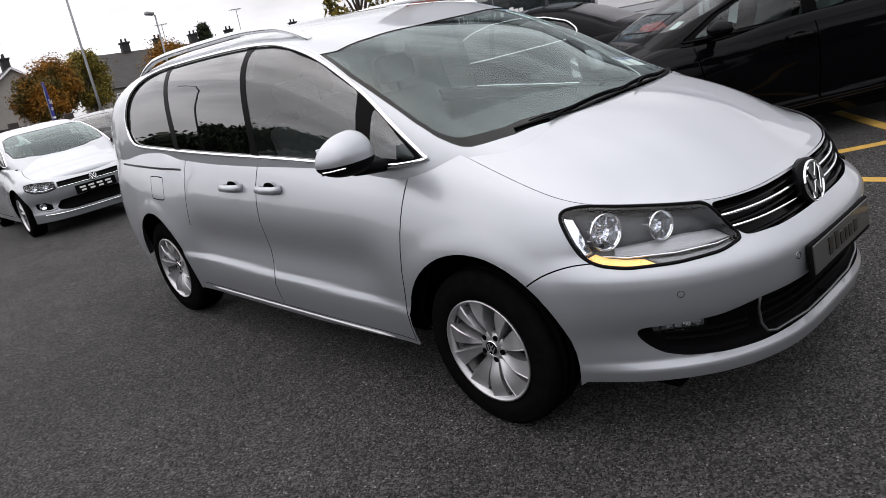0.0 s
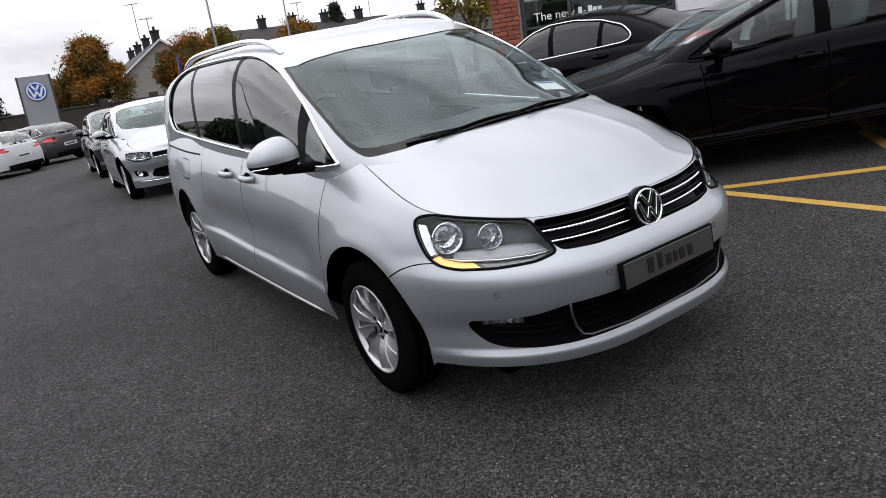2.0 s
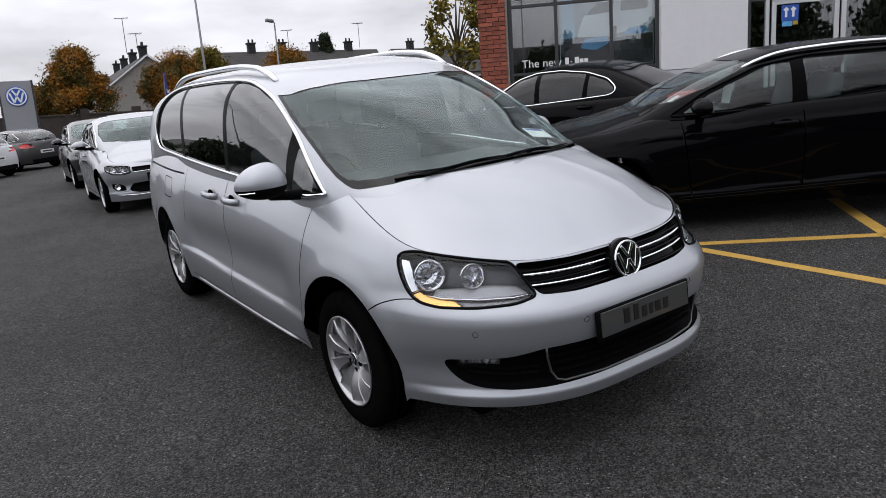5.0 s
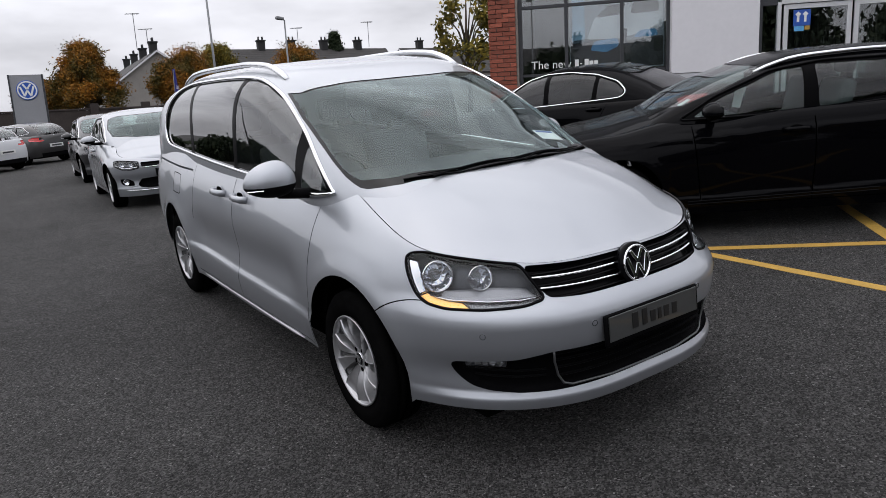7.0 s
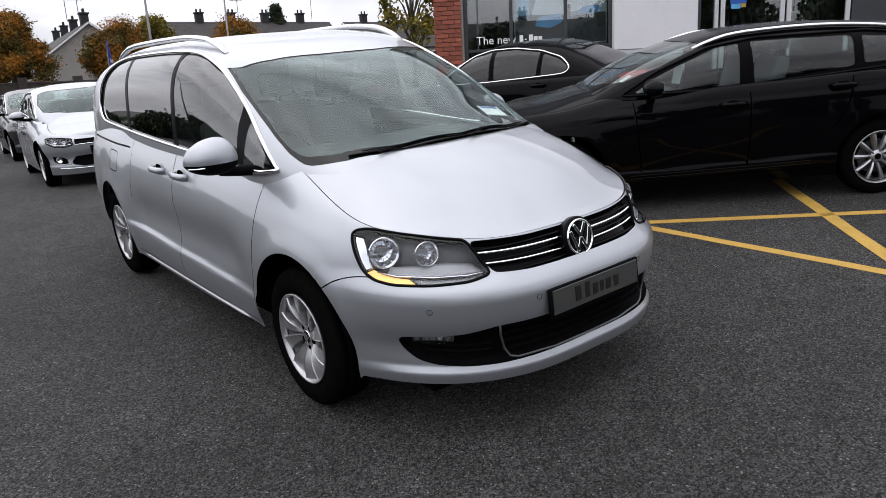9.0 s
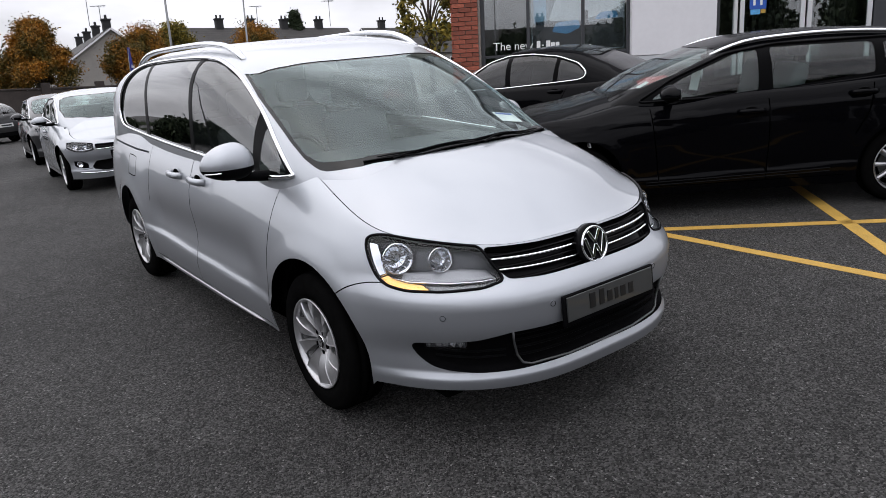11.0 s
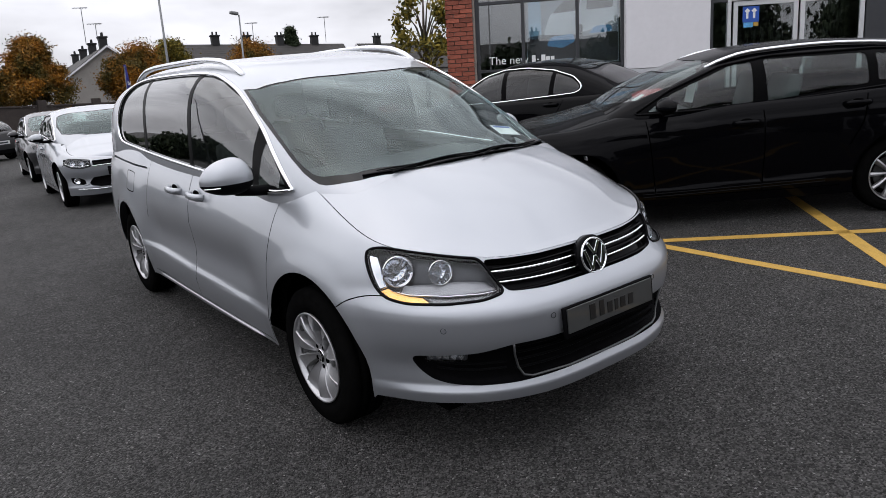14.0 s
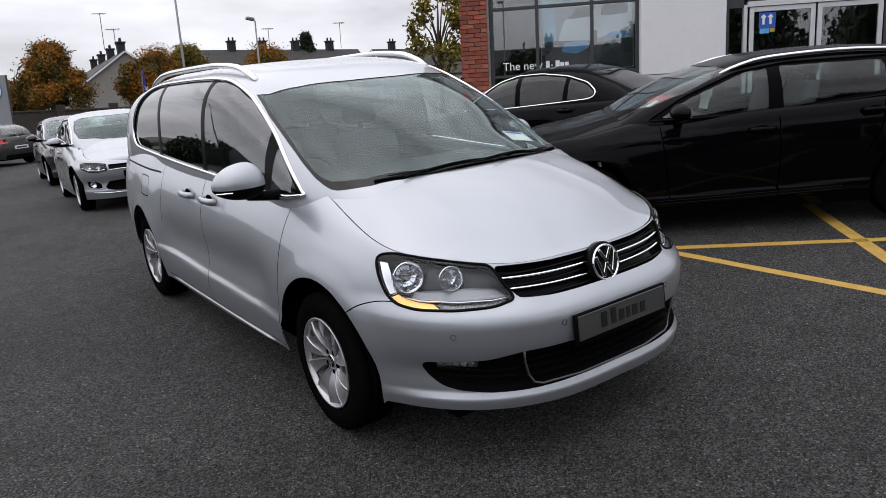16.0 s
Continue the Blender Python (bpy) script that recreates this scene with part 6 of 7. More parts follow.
door = thing("door_entrance", SHOP.copy(), "glazed double entrance door in a pale metal frame", "door", kind="structure")
for x0, x1, z0, z1, mat in ((3.66, 3.75, 0.6, 3.45, FRAME_DARK), (4.02, 4.09, 0.6, 3.0, FRAME_LIGHT), (3.75, 4.02, 2.95, 3.02, FRAME_DARK), (4.09, 7.3, 2.96, 3.06, FRAME_LIGHT), (4.09, 7.3, 3.07, 3.2, FRAME_DARK), (3.75, 4.02, 3.02, 3.45, FRAME_DARK), (4.09, 7.3, 3.2, 3.45, FRAME_DARK)):
    part("door_frame", block(x0, x1, 0.02, 0.16, z0, z1, 0.004), mat, door)
for x0, x1 in ((4.14, 5.36), (5.40, 6.58)):
    for a, b, z0, z1 in ((x0, x0 + 0.085, 0.85, 2.95), (x1 - 0.085, x1, 0.85, 2.95), (x0 + 0.085, x1 - 0.085, 2.86, 2.95), (x0 + 0.085, x1 - 0.085, 0.85, 0.97)):
        part("door_leaf", block(a, b, 0.05, 0.11, z0, z1, 0.004), FRAME_LIGHT, door)
    part("door_pane", block(x0 + 0.085, x1 - 0.085, 0.075, 0.083, 0.97, 2.86), SHOP_GLASS, door).visible_shadow = False
part("door_pane", block(3.75, 4.02, 0.075, 0.083, 0.7, 2.95), SHOP_GLASS, door).visible_shadow = False
part("door_frame", block(6.60, 7.28, 0.03, 0.14, 0.7, 2.95, 0.004), FRAME_DARK, door)
sign = part("door_sticker", block(4.32, 4.63, 0.066, 0.072, 2.54, 2.84), BLUE_INK, door, "dark blue sticker with two white arrows")
for x in (4.405, 4.535):
    part("arrow", block(x - 0.022, x + 0.022, 0.062, 0.066, 2.61, 2.74), PAPER, sign)
    part("arrow_head", box_bm((0.075, 0.004, 0.075), (x, 0.064, 2.755), 0, pose(0, 0, 0, 0, 45, 0)), PAPER, sign)
part("door_sticker", block(4.34, 4.52, 0.066, 0.072, 2.44, 2.535), SKY_BLUE, door)
part("door_sticker", block(4.53, 4.62, 0.066, 0.072, 2.46, 2.535), LINE_PAINT, door)
for i in range(15):
    x = 4.4 + 0.16 * i
    ob = shop_piece("blind_slat", block(x, x + 0.11, 1.5, 1.53, SHOP_Z + 0.05, 3.4), CURTAIN, "dark vertical blind slat behind the entrance", "blind", "")
    ob["group"] = "vertical blind slats"

board = thing("direction_sign", SHOP @ pose(7.62, -0.05, 2.05), "white wall sign with small grey lines of writing", "sign")
part("sign_board", block(-0.25, 0.65, 0.0, 0.028, 0.0, 1.05, 0.004), RENDER_WHITE, board)
for i in range(4):
    part("writing_bar", block(-0.15, 0.12 + 0.05 * (i % 2), -0.004, 0.0, 0.86 - 0.2 * i, 0.90 - 0.2 * i), FRAME_DARK, board)

panel = thing("plinth_sign", SHOP.copy(), "grey sign panels with black lettering on the column's base", "sign")
for z0 in (0.98, 1.20, 1.42, 1.62):
    part("panel_joint", block(2.05, 3.61, -0.244, -0.239, z0, z0 + 0.012), FRAME_DARK, panel)
lettering("Car Sales", (2.66, -0.2445, 1.48), 0.12, INK, panel)
lettering("Service Reception", (2.45, -0.2445, 1.27), 0.12, INK, panel)

round_sign = thing("round_sign", SHOP @ pose(6.1, -0.06, 5.75), "round white and blue sign high on the cladding", "sign")
part("sign_disc", lathe_bm([(0.0, 0.62), (-0.06, 0.62), (-0.08, 0.58), (-0.08, 0.001)], 48, "y"), RENDER_WHITE, round_sign)
for x0, z0, x1, z1 in ((-0.42, 0.72, -0.02, 0.12), (0.42, 0.72, 0.02, 0.12), (-0.72, 0.42, -0.34, -0.70), (-0.34, -0.70, 0.0, -0.02), (0.0, -0.02, 0.34, -0.70), (0.34, -0.70, 0.72, 0.42)):
    d = Vector((x1 - x0, 0, z1 - z0)) * 0.55
    part("sign_bar", box_bm((0.085, 0.02, d.length), ((x0 + x1) / 2 * 0.55, -0.085, (z0 + z1) / 2 * 0.55), 0.003, Matrix.Rotation(math.atan2(d.x, d.z), 4, "Y")), FRAME_DARK, round_sign)

# ---------------------------------------------------------------- trees
def leaf_material(name, colours, turned=None):
    """Leaves of many shades; where turned is given, whole boughs have turned to those shades."""
    m = material(name, colours[0], 0.7, spec=0.25)
    t = m.node_tree
    b = t.nodes["Principled BSDF"]
    g = t.nodes.new("ShaderNodeNewGeometry")

    def ramp_of(shades):
        r = t.nodes.new("ShaderNodeValToRGB")
        e = r.color_ramp.elements
        e[0].color, e[1].color = (*shades[0], 1), (*shades[-1], 1)
        for i, c in enumerate(shades[1:-1]):
            e.new((i + 1) / (len(shades) - 1)).color = (*c, 1)
        t.links.new(g.outputs["Random Per Island"], r.inputs["Fac"])
        return r.outputs["Color"]
    colour = ramp_of(colours)
    if turned:
        bough = t.nodes.new("ShaderNodeTexNoise")
        bough.inputs["Scale"].default_value, bough.inputs["Detail"].default_value = 0.75, 3.0
        cut = t.nodes.new("ShaderNodeMapRange")
        cut.inputs["From Min"].default_value, cut.inputs["From Max"].default_value = 0.42, 0.60
        mix = t.nodes.new("ShaderNodeMix")
        mix.data_type = "RGBA"
        t.links.new(t.nodes["Texture Coordinate"].outputs["Object"], bough.inputs["Vector"])
        t.links.new(bough.outputs["Fac"], cut.inputs["Value"])
        t.links.new(cut.outputs["Result"], mix.inputs["Factor"])
        t.links.new(colour, mix.inputs["A"])
        t.links.new(ramp_of(turned), mix.inputs["B"])
        colour = mix.outputs["Result"]
    t.links.new(colour, b.inputs["Base Color"])
    return m


BARK = material("tree_bark", (0.09, 0.07, 0.055), 0.95, vary=0.4, scale=4, bump=0.8, bump_scale=30)
AUTUMN = leaf_material("autumn_leaves", [(0.030, 0.034, 0.008), (0.075, 0.060, 0.012), (0.14, 0.085, 0.012), (0.055, 0.052, 0.010)], [(0.10, 0.050, 0.008), (0.30, 0.115, 0.010), (0.38, 0.16, 0.014), (0.18, 0.095, 0.014)])
OLIVE = leaf_material("turning_leaves", [(0.05, 0.055, 0.015), (0.13, 0.11, 0.02), (0.30, 0.22, 0.03), (0.10, 0.09, 0.02)])
DARKGREEN = leaf_material("evergreen_leaves", [(0.012, 0.020, 0.010), (0.022, 0.035, 0.015), (0.035, 0.045, 0.02)])


def tree(x, y, top, width, bottom, leaves, mat, label, size=0.14, seed=1, shape="round", gaps=0.35):
    """A tapered trunk with limbs and a crown of many small leaves in uneven clumps."""
    rnd = random.Random(seed)
    z0 = ground_height(x, y)
    root = thing("tree", pose(x, y, z0), label, "tree", "trees")
    h = top - z0 - width * 0.09
    low = bottom - z0
    width *= 0.88
    trunk = bmesh.new()
    tube_bm([(0, 0, -0.1), (0.03, 0.02, h * 0.35), (-0.02, 0.05, h * 0.65), (0.0, 0.0, h * 0.93)], lambda f: 0.02 + width * 0.028 * (1 - f), 9, trunk)
    clumps = []
    n = 34 if shape == "cone" else 90 if shape == "egg" else 40
    for i in range(n):
        f = rnd.random() ** 0.8
        zc = low + (h - low) * (0.06 + 0.90 * f)
        if shape == "cone":
            rad = width / 2 * (1.02 - f) * rnd.uniform(0.5, 1.0)
        elif shape == "egg":
            rad = width / 2 * min(1.0, (0.60 + 1.8 * f)) * (1.04 - f) ** 0.85 * 1.12 * rnd.uniform(0.3, 0.95)
        else:
            rad = width / 2 * math.sqrt(max(0.03, 1 - ((f - 0.40) / 0.63) ** 2)) * rnd.uniform(0.35, 0.92)
        w = rnd.uniform(0, 2 * math.pi)
        c = Vector((rad * math.cos(w), rad * math.sin(w), zc))
        clumps.append((c, width * (rnd.uniform(0.05, 0.12) if shape in ("egg", "thin") else rnd.uniform(0.10, 0.19))))
        if i % 2 == 0:
            start = Vector((0, 0, max(h * 0.22, zc * 0.62)))
            tube_bm([start, start.lerp(c, 0.5) + Vector((0, 0, 0.05 * h)), c], lambda q: 0.008 + width * 0.010 * (1 - q), 5, trunk)
    part("trunk", trunk, BARK, root, smooth=True)
    verts, faces = [], []
    for i in range(int(leaves * 6 * (1 - max(0.0, gaps - 0.35)))):
        c, r = clumps[rnd.randrange(len(clumps))]
        d = Vector((rnd.gauss(0, 1), rnd.gauss(0, 1), rnd.gauss(0, 0.85)))
        p = c + d * r * 0.56
        if p.z < low - 0.1 * width:
            continue
        s = size * 0.80 * rnd.uniform(0.55, 1.35)
        a = Vector((rnd.gauss(0, 1), rnd.gauss(0, 1), rnd.gauss(0, 1))).normalized()
        b = a.cross(Vector((rnd.gauss(0, 1), rnd.gauss(0, 1), rnd.gauss(0, 1)))).normalized()
        k = len(verts)
        verts += [tuple(p - a * s), tuple(p + b * s * 0.5), tuple(p + a * s), tuple(p - b * s * 0.5)]
        faces.append((k, k + 1, k + 2, k + 3))
    me = bpy.data.meshes.new("crown")
    me.from_pydata(verts, [], faces)
    me.materials.append(mat)
    ob = new("crown", me)
    ob.parent = root
    return root


EYE = Vector((-2.22, -2.87, 1.39))


def seen_at(bearing, away):
    """A place at that bearing (degrees from +x) and distance from where the camera comes to rest."""
    return EYE.x + away * math.cos(radians(bearing)), EYE.y + away * math.sin(radians(bearing))


def high(elev, away):
    return EYE.z + away * math.tan(radians(elev))


tree(*seen_at(81.9, 44), high(5.9, 44), 5.0, high(0.9, 44), 11000, AUTUMN, "autumn tree with dense orange-brown leaves behind the wall", 0.085, 3, "egg")
tree(*seen_at(84.6, 47), high(3.0, 47), 3.0, high(0.7, 47), 4200, AUTUMN, "low autumn tree with orange-brown leaves", 0.085, 5)
tree(*seen_at(75.6, 47), high(5.0, 47), 4.0, high(1.3, 47), 8500, AUTUMN, "autumn tree with orange leaves beside the gabled house", 0.085, 8)
tree(*seen_at(73.0, 49), high(5.2, 49), 3.0, high(1.2, 49), 4600, OLIVE, "tree with turning yellow-green leaves", 0.085, 11)
tree(*seen_at(67.2, 56), high(5.0, 56), 4.2, high(2.0, 56), 5200, AUTUMN, "orange autumn bush before the terrace roofs", 0.09, 14)
tree(*seen_at(64.3, 80), high(5.9, 80), 2.6, high(3.0, 80), 2200, DARKGREEN, "narrow evergreen tree behind the terrace", 0.16, 17, "cone")
tree(*seen_at(54.2, 27), high(9.6, 27), 3.7, high(2.3, 27), 480, OLIVE, "thin tree with sparse yellow-green leaves beside the showroom", 0.12, 21, "thin")
tree(*seen_at(89.0, 46), high(4.0, 46), 2.2, high(0.4, 46), 2000, DARKGREEN, "dark evergreen beside the totem sign", 0.13, 24, "cone")
tree(*seen_at(91.3, 44), high(3.6, 44), 2.6, high(0.2, 44), 2000, DARKGREEN, "dark evergreen at the forecourt's edge", 0.13, 27, "cone")
# unseen trees for reflections; those at y < -20 are added to darken bumper
for i, (x, y, t, w) in enumerate(((-34, -14, 2.2, 5), (-38, -4, 1.7, 5), (-36, 7, 2.4, 4), (-33, 17, 1.7, 5), (-28, 25, 1.5, 5), (-21, 30, 1.2, 5), (-15.5, 34, 1.9, 3), (-10.5, 36, 1.0, 4), (-7.0, 40, 1.4, 3), (-27, -24, 5, 7), (-18, -27, 6, 8), (-10, -26, 7, 8), (-2, -27, 6, 8), (6, -26, 5, 8), (14, -25, 4.5, 8), (22, -22, 4.5, 8), (-36, 1, 1.6, 6), (-35.5, 12, 1.8, 6), (-31, 21, 1.9, 6), (-25, 29, 1.5, 6), (-18, 33, 1.3, 5), (-13, 38, 1.2, 5), (-38, -9, 2.0, 6), (-33, -20, 2.4, 6))):
    tree(x, y, t, w, -0.4, 2000, DARKGREEN, "dark broad tree along the far side of the road", 0.32, 40 + i)

# ---------------------------------------------------------------- houses beyond the wall
PEBBLEDASH = material("grey_pebbledash", (0.25, 0.235, 0.215), 0.95, vary=0.14, scale=1.5, bump=0.6, bump_scale=40)
SLATE = material("dark_roof_tile", (0.042, 0.039, 0.037), 0.8, vary=0.25, scale=1.2, bump=0.5, bump_scale=14)
CHIMNEY = material("dark_chimney_render", (0.022, 0.022, 0.023), 0.9, vary=0.25, scale=2)
WALL_BROWN = material("brown_boundary_wall", (0.045, 0.036, 0.032), 0.9, vary=0.3, scale=2.5, bump=0.4, bump_scale=25)
POLE = material("galvanised_steel", (0.22, 0.225, 0.23), 0.5, 0.6, vary=0.15, scale=6)


def house(m, length, half, eave, ridge, label, chimneys, windows=3):
    """A pitched-roof house: its ridge runs along y, the gable's foot at the origin."""
    root = thing("house", m, label, "house", "houses beyond the wall")
    bm = bmesh.new()
    rows = []
    for y in (0.0, length):
        rows.append([bm.verts.new(p) for p in ((-half, y, 0), (half, y, 0), (half, y, eave), (0, y, ridge), (-half, y, eave))])
    bm.faces.new(rows[0])
    bm.faces.new(rows[1][::-1])
    for i in range(5):
        j = (i + 1) % 5
        bm.faces.new((rows[0][j], rows[0][i], rows[1][i], rows[1][j]))
    bmesh.ops.recalc_face_normals(bm, faces=bm.faces)
    part("wall", bm, PEBBLEDASH, root)
    for s in (-1, 1):
        d = Vector((s * half, 0, eave - ridge))
        l = d.length + 0.35
        turn = Matrix.Rotation(math.atan2(ridge - eave, half) * s, 4, "Y")
        roof = part("roof", box_bm((l, length + 0.5, 0.12), (0, 0, 0), 0.0), SLATE, root)
        roof.matrix_basis = Matrix.Translation((s * half * 0.5 * l / d.length, length / 2, (ridge + (ridge - (ridge - eave) * l / d.length)) / 2 + 0.10)) @ turn
        for i in range(int(l / 0.33)):
            part("tile_course", box_bm((0.30, length + 0.48, 0.018), (-s * l / 2 + s * (0.17 + 0.33 * i), 0, 0.069), 0, pose(0, 0, 0, 0, 2 * s, 0)), SLATE, roof)
        verge = part("verge_board", box_bm((l, 0.06, 0.13), (0, -length / 2 - 0.28, -0.02)), RENDER_WHITE, roof)
    for y in chimneys:
        ch = part("chimney", box_bm((0.65, 0.72, 1.3), (0, y, ridge + 0.30), 0.02), CHIMNEY, root)
        part("chimney_cap", box_bm((0.8, 0.88, 0.14), (0, y, ridge + 0.96), 0.02), CHIMNEY, ch)
        for q in (-0.25, 0.25):
            part("chimney_pot", lathe_bm([(0, 0.10), (0.34, 0.08)], 10, "z", at=(0, y + q * 0.8, ridge + 1.02)), CHIMNEY, ch)
    for i in range(windows):
        y = length * (i + 0.5) / windows
        for s in (-1, 1):
            w = part("window", box_bm((0.08, 1.3, 1.2), (s * (half + 0.02), y, eave - 1.1), 0.01), RENDER_WHITE, root)
            part("pane", box_bm((0.03, 1.14, 1.04), (s * (half + 0.055), y, eave - 1.1)), BLACK_GLOSS, w)
    return root


def aerial(x, y, z, h, label):
    root = thing("aerial", pose(x, y, z), label, "aerial", "television aerials")
    part("mast", tube_bm([(0, 0, 0), (0, 0, h)], 0.035, 6), POLE, root)
    part("boom", tube_bm([(-0.7, 0, h - 0.1), (0.55, 0, h)], 0.03, 5), POLE, root)
    for i in range(5):
        part("rod", tube_bm([(-0.6 + 0.25 * i, -0.4, h - 0.09), (-0.6 + 0.25 * i, 0.4, h - 0.09)], 0.02, 4), POLE, root)
    return root


hx, hy = seen_at(77.1, 70)
hz = ground_height(hx, hy)
house(pose(hx, hy, hz, 0, 0, -4), 26, 3.4, high(2.7, 70) - hz, high(4.75, 70) - hz, "grey pebbledashed terrace with a gable and dark tiled roof", (1.6, 8.0, 14.5, 21.0), 4)
ax, ay = seen_at(78.35, 76)
aerial(ax, ay, high(5.0, 76), 3.2, "thin television aerial on the gabled terrace")
ax, ay = seen_at(77.6, 74)
aerial(ax, ay, high(5.2, 74), 1.5, "short television aerial on the gabled terrace")
bx, by = seen_at(72.6, 76)
cx, cy = seen_at(60.6, 82)
long = math.hypot(cx - bx, cy - by)
turn = math.degrees(math.atan2(cy - by, cx - bx)) - 90
bz = ground_height(bx, by)
row = [0.6 + long * k for k in (0.19, 0.37, 0.57, 0.79)]
house(pose(bx, by, bz, 0, 0, turn), long, 4.2, high(2.3, 78) - bz, high(4.45, 80) - bz, "terrace of houses with dark tiled roofs and chimneys", row, 6)
ax, ay = seen_at(61.7, 80)
aerial(ax, ay, high(4.6, 80), 2.6, "television aerial on the terrace roof")
ax, ay = seen_at(67.0, 78)
aerial(ax, ay, high(4.6, 78), 2.2, "television aerial above the terrace chimneys")
dx, dy = seen_at(59.3, 88)
house(pose(dx, dy, 0.3, 0, 0, turn), 12, 4.0, high(2.2, 88), high(4.1, 88), "pale end house with a dark tiled roof", (2.5, 9.0), 3)

for i in range(9):
    a, b = seen_at(88.5 - 3.4 * i, 41.5 + 0.5 * i), seen_at(85.1 - 3.4 * i, 42 + 0.5 * i)
    l = math.dist(a, b)
    m = pose((a[0] + b[0]) / 2, (a[1] + b[1]) / 2, 0.0, 0, 0, math.degrees(math.atan2(b[1] - a[1], b[0] - a[0])))
    w = thing("boundary_wall", m, "brown brick boundary wall with a flat coping", "wall", "boundary wall bays", "structure")
    part("wall_face", box_bm((l, 0.22, 2.4), (0, 0, 0.85), 0.01), WALL_BROWN, w)
    part("coping", box_bm((l + 0.01, 0.32, 0.09), (0, 0, 2.10), 0.02), WALL_BROWN, w)
    part("pier", box_bm((0.42, 0.42, 2.75), (-l / 2, 0, 1.0), 0.02), WALL_BROWN, w)

# ---------------------------------------------------------------- lamps, totem, flag
def lamp_post(x, y, top, label, head=True, lean=0.0):
    z0 = ground_height(x, y)
    root = thing("street_lamp", pose(x, y, z0, 0, lean, 0), label, "street lamp", "street lamps")
    h = top - z0
    part("post", tube_bm([(0, 0, -0.1), (0, 0, h * 0.3), (0, 0, h)], lambda f: 0.062 - 0.028 * f, 12), POLE, root, smooth=True)
    if head:
        part("bracket", tube_bm([(0, 0, h - 0.05), (-0.06, 0, h + 0.05), (-0.14, 0, h + 0.07)], 0.025, 8), POLE, root)
        part("lantern", box_bm((0.40, 0.24, 0.15), (-0.24, 0, h + 0.08), 0.05, pose(0, 0, 0, 0, 8, 0)), POLE, root)
    return root


lamp_post(*seen_at(73.15, 31), high(12.0, 31), "tall grey steel lamp column", True, -1.0)
lamp_post(*seen_at(67.9, 37), high(6.75, 37), "grey street lamp with a flat lantern")
lamp_post(-17, -13, 7.0, "tall lamp column across the road")
cz = ground_height(-10.9, 25.9)
curved = thing("street_lamp", pose(-10.9, 25.9, cz), "dark lamp column with a curved arm at the forecourt's edge", "street lamp", "street lamps")
part("post", tube_bm([(0, 0, -0.1), (0, 0, 3), (0.05, 0, 5.5), (0.35, 0, 7.2), (1.1, 0, 8.3), (2.2, 0, 8.7)], lambda f: 0.08 - 0.04 * f, 12), FRAME_DARK, curved, smooth=True)
part("lantern", box_bm((0.7, 0.26, 0.14), (2.5, 0, 8.72), 0.05), FRAME_DARK, curved)
house(pose(-24, -38, 0.0, 0, 0, 40), 34, 4.0, 3.6, 5.6, "terrace of houses with dark roofs across the road", (3.0, 10.5, 18.0, 25.5, 32.0), 8)

tx, ty = seen_at(85.6, 37)
totem = thing("totem_sign", pose(tx, ty, ground_height(tx, ty), 0, 0, -8), "tall grey totem sign with a round blue and white emblem", "sign")
th = high(3.4, 37) - ground_height(tx, ty)
part("totem_body", box_bm((1.26, 0.30, th), (0, 0, th / 2), 0.015), material("totem_grey", (0.27, 0.275, 0.29), 0.45, vary=0.05, scale=2), totem)
for s in (-1, 1):
    part("edge_trim", box_bm((0.07, 0.34, th + 0.02), (s * 0.645, 0, th / 2), 0.01), FRAME_DARK, totem)
ring = part("emblem", lathe_bm([(-0.15, 0.42), (-0.19, 0.42), (-0.20, 0.40), (-0.20, 0.001)], 40, "y", at=(0, 0, th - 0.66)), BLUE_INK, totem, "blue disc with white bars")
part("emblem_ring", lathe_bm([(-0.20, 0.385), (-0.215, 0.385), (-0.215, 0.33), (-0.20, 0.33)], 40, "y", at=(0, 0, th - 0.66), closed=True), PAPER, ring)
for x0, z0, x1, z1 in ((-0.42, 0.72, -0.02, 0.12), (0.42, 0.72, 0.02, 0.12), (-0.72, 0.42, -0.34, -0.70), (-0.34, -0.70, 0.0, -0.02), (0.0, -0.02, 0.34, -0.70), (0.34, -0.70, 0.72, 0.42)):
    d = Vector((x1 - x0, 0, z1 - z0)) * 0.36
    part("emblem_bar", box_bm((0.075, 0.02, d.length), ((x0 + x1) / 2 * 0.36, -0.208, th - 0.66 + (z0 + z1) / 2 * 0.36), 0.002, Matrix.Rotation(math.atan2(d.x, d.z), 4, "Y")), PAPER, ring)

fx, fy = seen_at(76.2, 33)
fz = ground_height(fx, fy)
flag = thing("feather_flag", pose(fx, fy, fz, 0, 0, 62), "narrow blue feather flag with white lettering", "flag")
fh = high(3.55, 33) - fz
part("pole", tube_bm([(0, 0, 0), (0, 0, fh - 0.5), (0.10, 0, fh - 0.1), (0.32, 0, fh)], 0.018, 6), POLE, flag)
bm = bmesh.new()
rows = []
for i in range(15):
    f = i / 14
    w = 0.62 * min(1.0, 0.35 + 1.6 * f) if f < 0.4 else 0.62
    rows.append([bm.verts.new((0.02 + w * k / 5, 0.03 * math.sin(3 * f + k), fh - (fh - 0.5) * f)) for k in range(6)])
for a, b in zip(rows, rows[1:]):
    for k in range(5):
        bm.faces.new((a[k], a[k + 1], b[k + 1], b[k]))
bmesh.ops.solidify(bm, geom=bm.faces[:], thickness=0.006)
cloth = part("cloth", bm, material("blue_flag_cloth", (0.05, 0.06, 0.30), 0.8, vary=0.1, scale=4), flag, smooth=True)
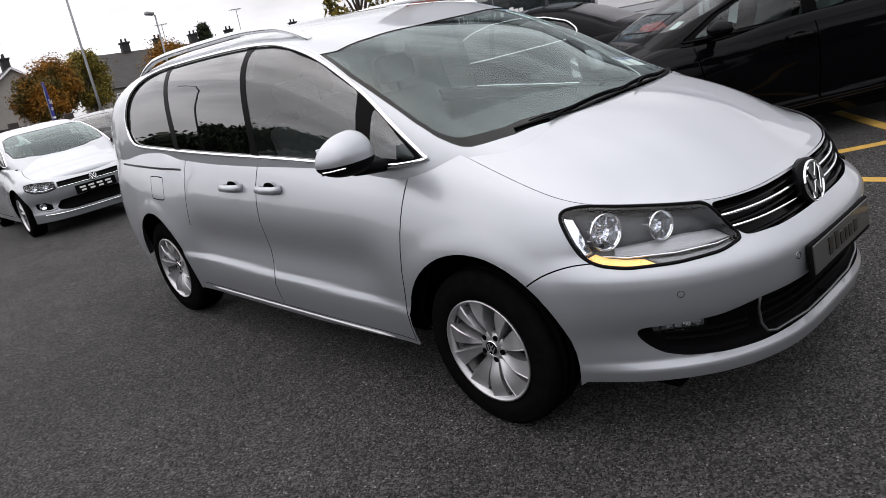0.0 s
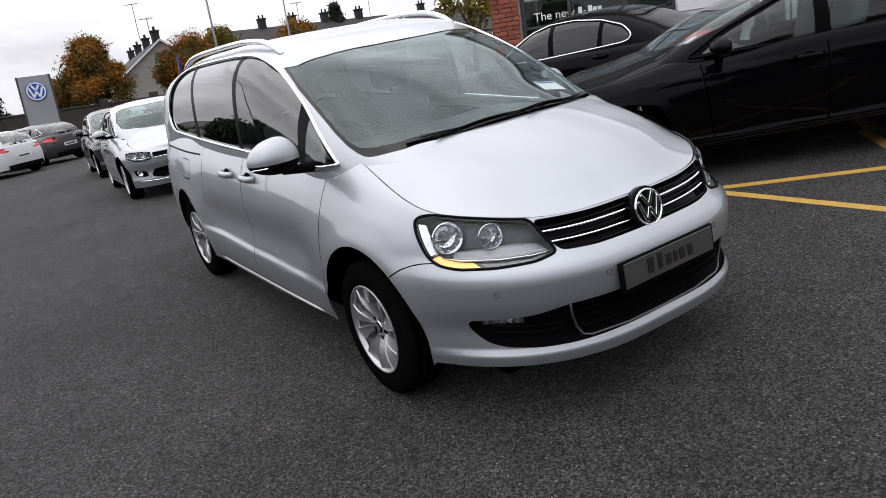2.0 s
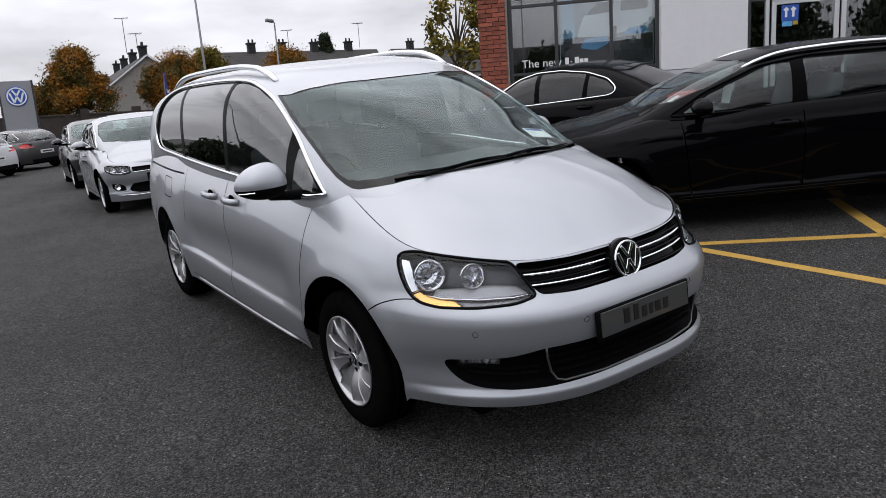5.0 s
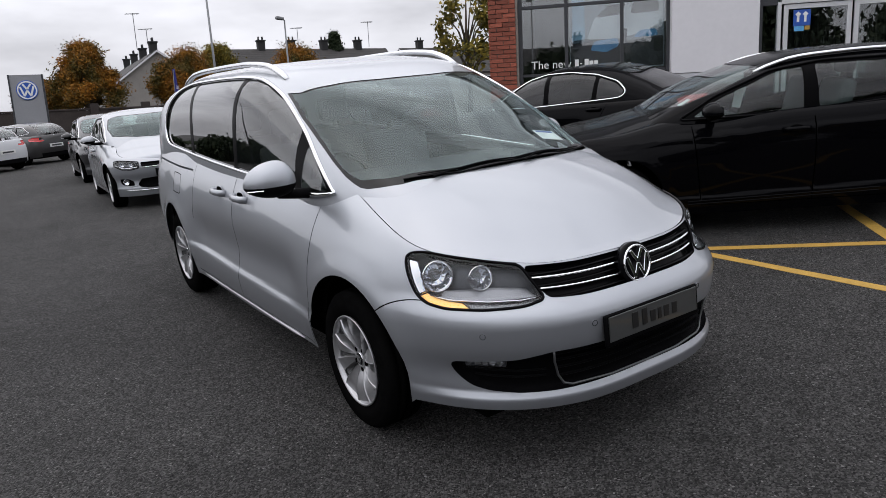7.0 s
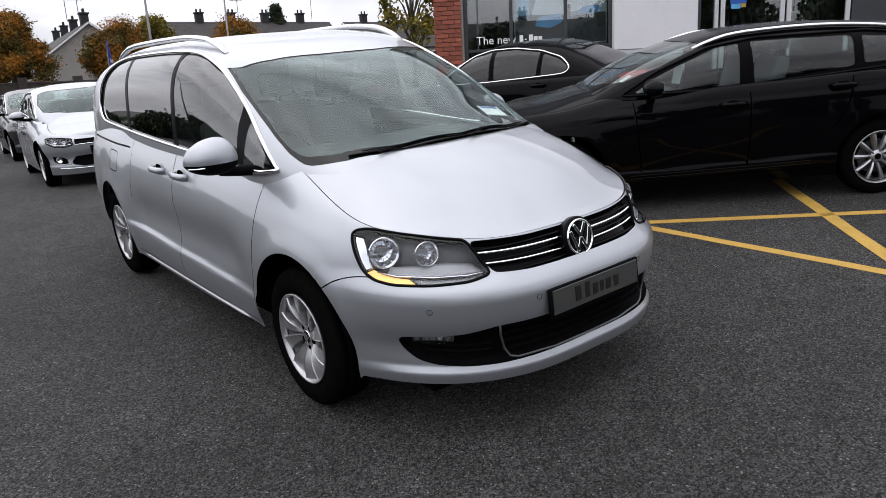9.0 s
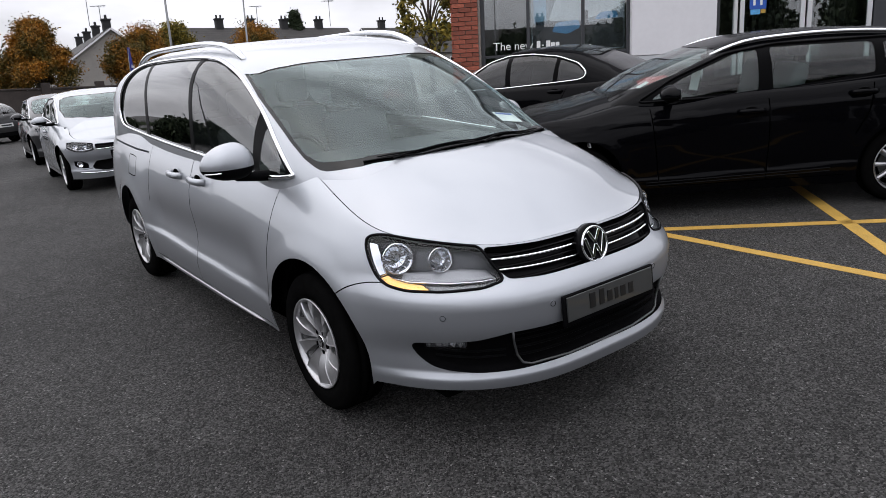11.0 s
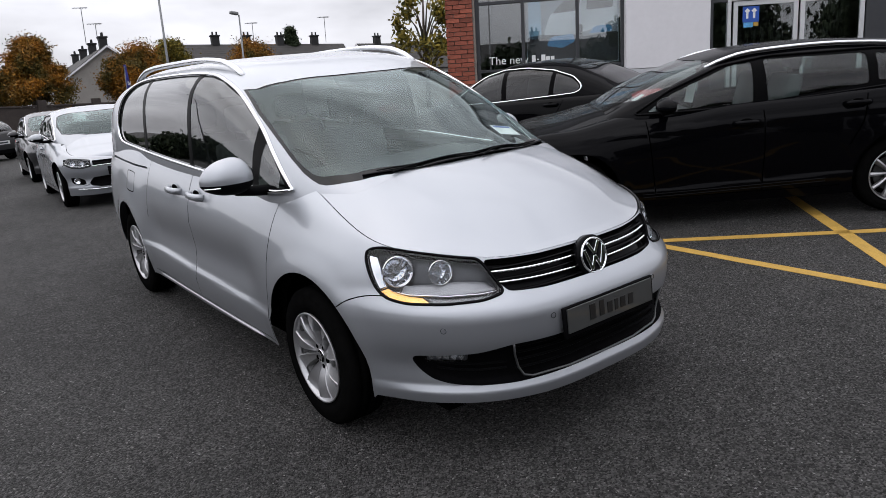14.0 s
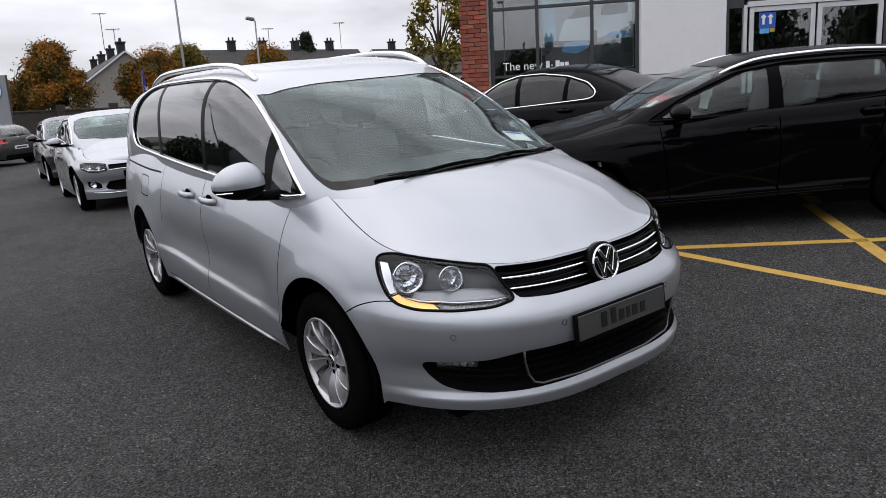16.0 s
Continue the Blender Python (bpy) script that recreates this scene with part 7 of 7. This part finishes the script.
for i, word in enumerate(("Used", "cars")):
    lettering(word, (0.08, -0.045, fh - 0.82 - 0.26 * i), 0.24, PAPER, cloth)
for i in range(2):
    part("writing_bar", box_bm((0.36, 0.08, 0.08), (0.32, 0.0, fh - 1.36 - 0.24 * i), 0.01), PAPER, cloth)

# ---------------------------------------------------------------- cars further off
HATCH_G = spec("hatchback_car", GREY_PAINT, 0.90, 1.455, 0.85, 2.637, 0.77, 0.79, 0.42, 0.98, 0.95, 1.02, 1.18, 3.02, 3.22, 1.20, 1.0, grain=0.6)
golf_like, RB = build_car(HATCH_G, on_lot(-1.0, 29.6, 210.0), "grey hatchback with red tail lamps below the totem sign", "car", "cars on the forecourt")
HATCH_P = dict(HATCH_G, paint=WHITE_PAINT)
pale_one, _ = build_car(HATCH_P, on_lot(-2.75, 27.2, 212.0), "white hatchback with red tail lamps beside the grey one", "car", "cars on the forecourt")
HATCH_D = dict(HATCH_G, paint=DARK_PAINT)
build_car(HATCH_D, on_lot(0.80, 14.9, -3.0), "dark hatchback parked behind the white one", "car", "cars on the forecourt")
build_car(dict(HATCH_G, paint=WHITE_PAINT), on_lot(3.35, 10.93, 216.9), "white hatchback parked beyond the black saloon", "car", "cars on the forecourt")
build_car(dict(HATCH_G, paint=SILVER), on_lot(2.3, 24.5, -8.0), "silver hatchback further along the forecourt", "car", "cars on the forecourt")
build_car(dict(HATCH_G, paint=DARK_PAINT), on_lot(1.6, 33.0, 70.0), "dark hatchback near the boundary wall", "car", "cars on the forecourt")
build_car(dict(HATCH_G, paint=GREY_PAINT), on_lot(4.4, 18.5, 150.0), "grey hatchback with red tail lamps behind the white car", "car", "cars on the forecourt")

for car_root in (golf_like, pale_one):
    q = RB.low(RB.length, RB.level(RB.length, 0.62))
    pl = part("rear_plate", box_bm((0.52, 0.014, 0.12), (0, q.y + 0.008, 0.62), 0.003), PLATE_WHITE, car_root)
    part("letter_bar", box_bm((0.38, 0.004, 0.05), (0, q.y + 0.017, 0.62), 0), FRAME_DARK, pl)
    part("rear_emblem", lathe_bm([(0.0, 0.055), (0.012, 0.05), (0.014, 0.001)], 20, "y", at=(0, q.y - 0.06, 0.93)), CHROME, car_root)
    part("rear_apron", box_bm((1.2, 0.05, 0.14), (0, q.y - 0.015, 0.31), 0.01), BLACK_PLASTIC, car_root)
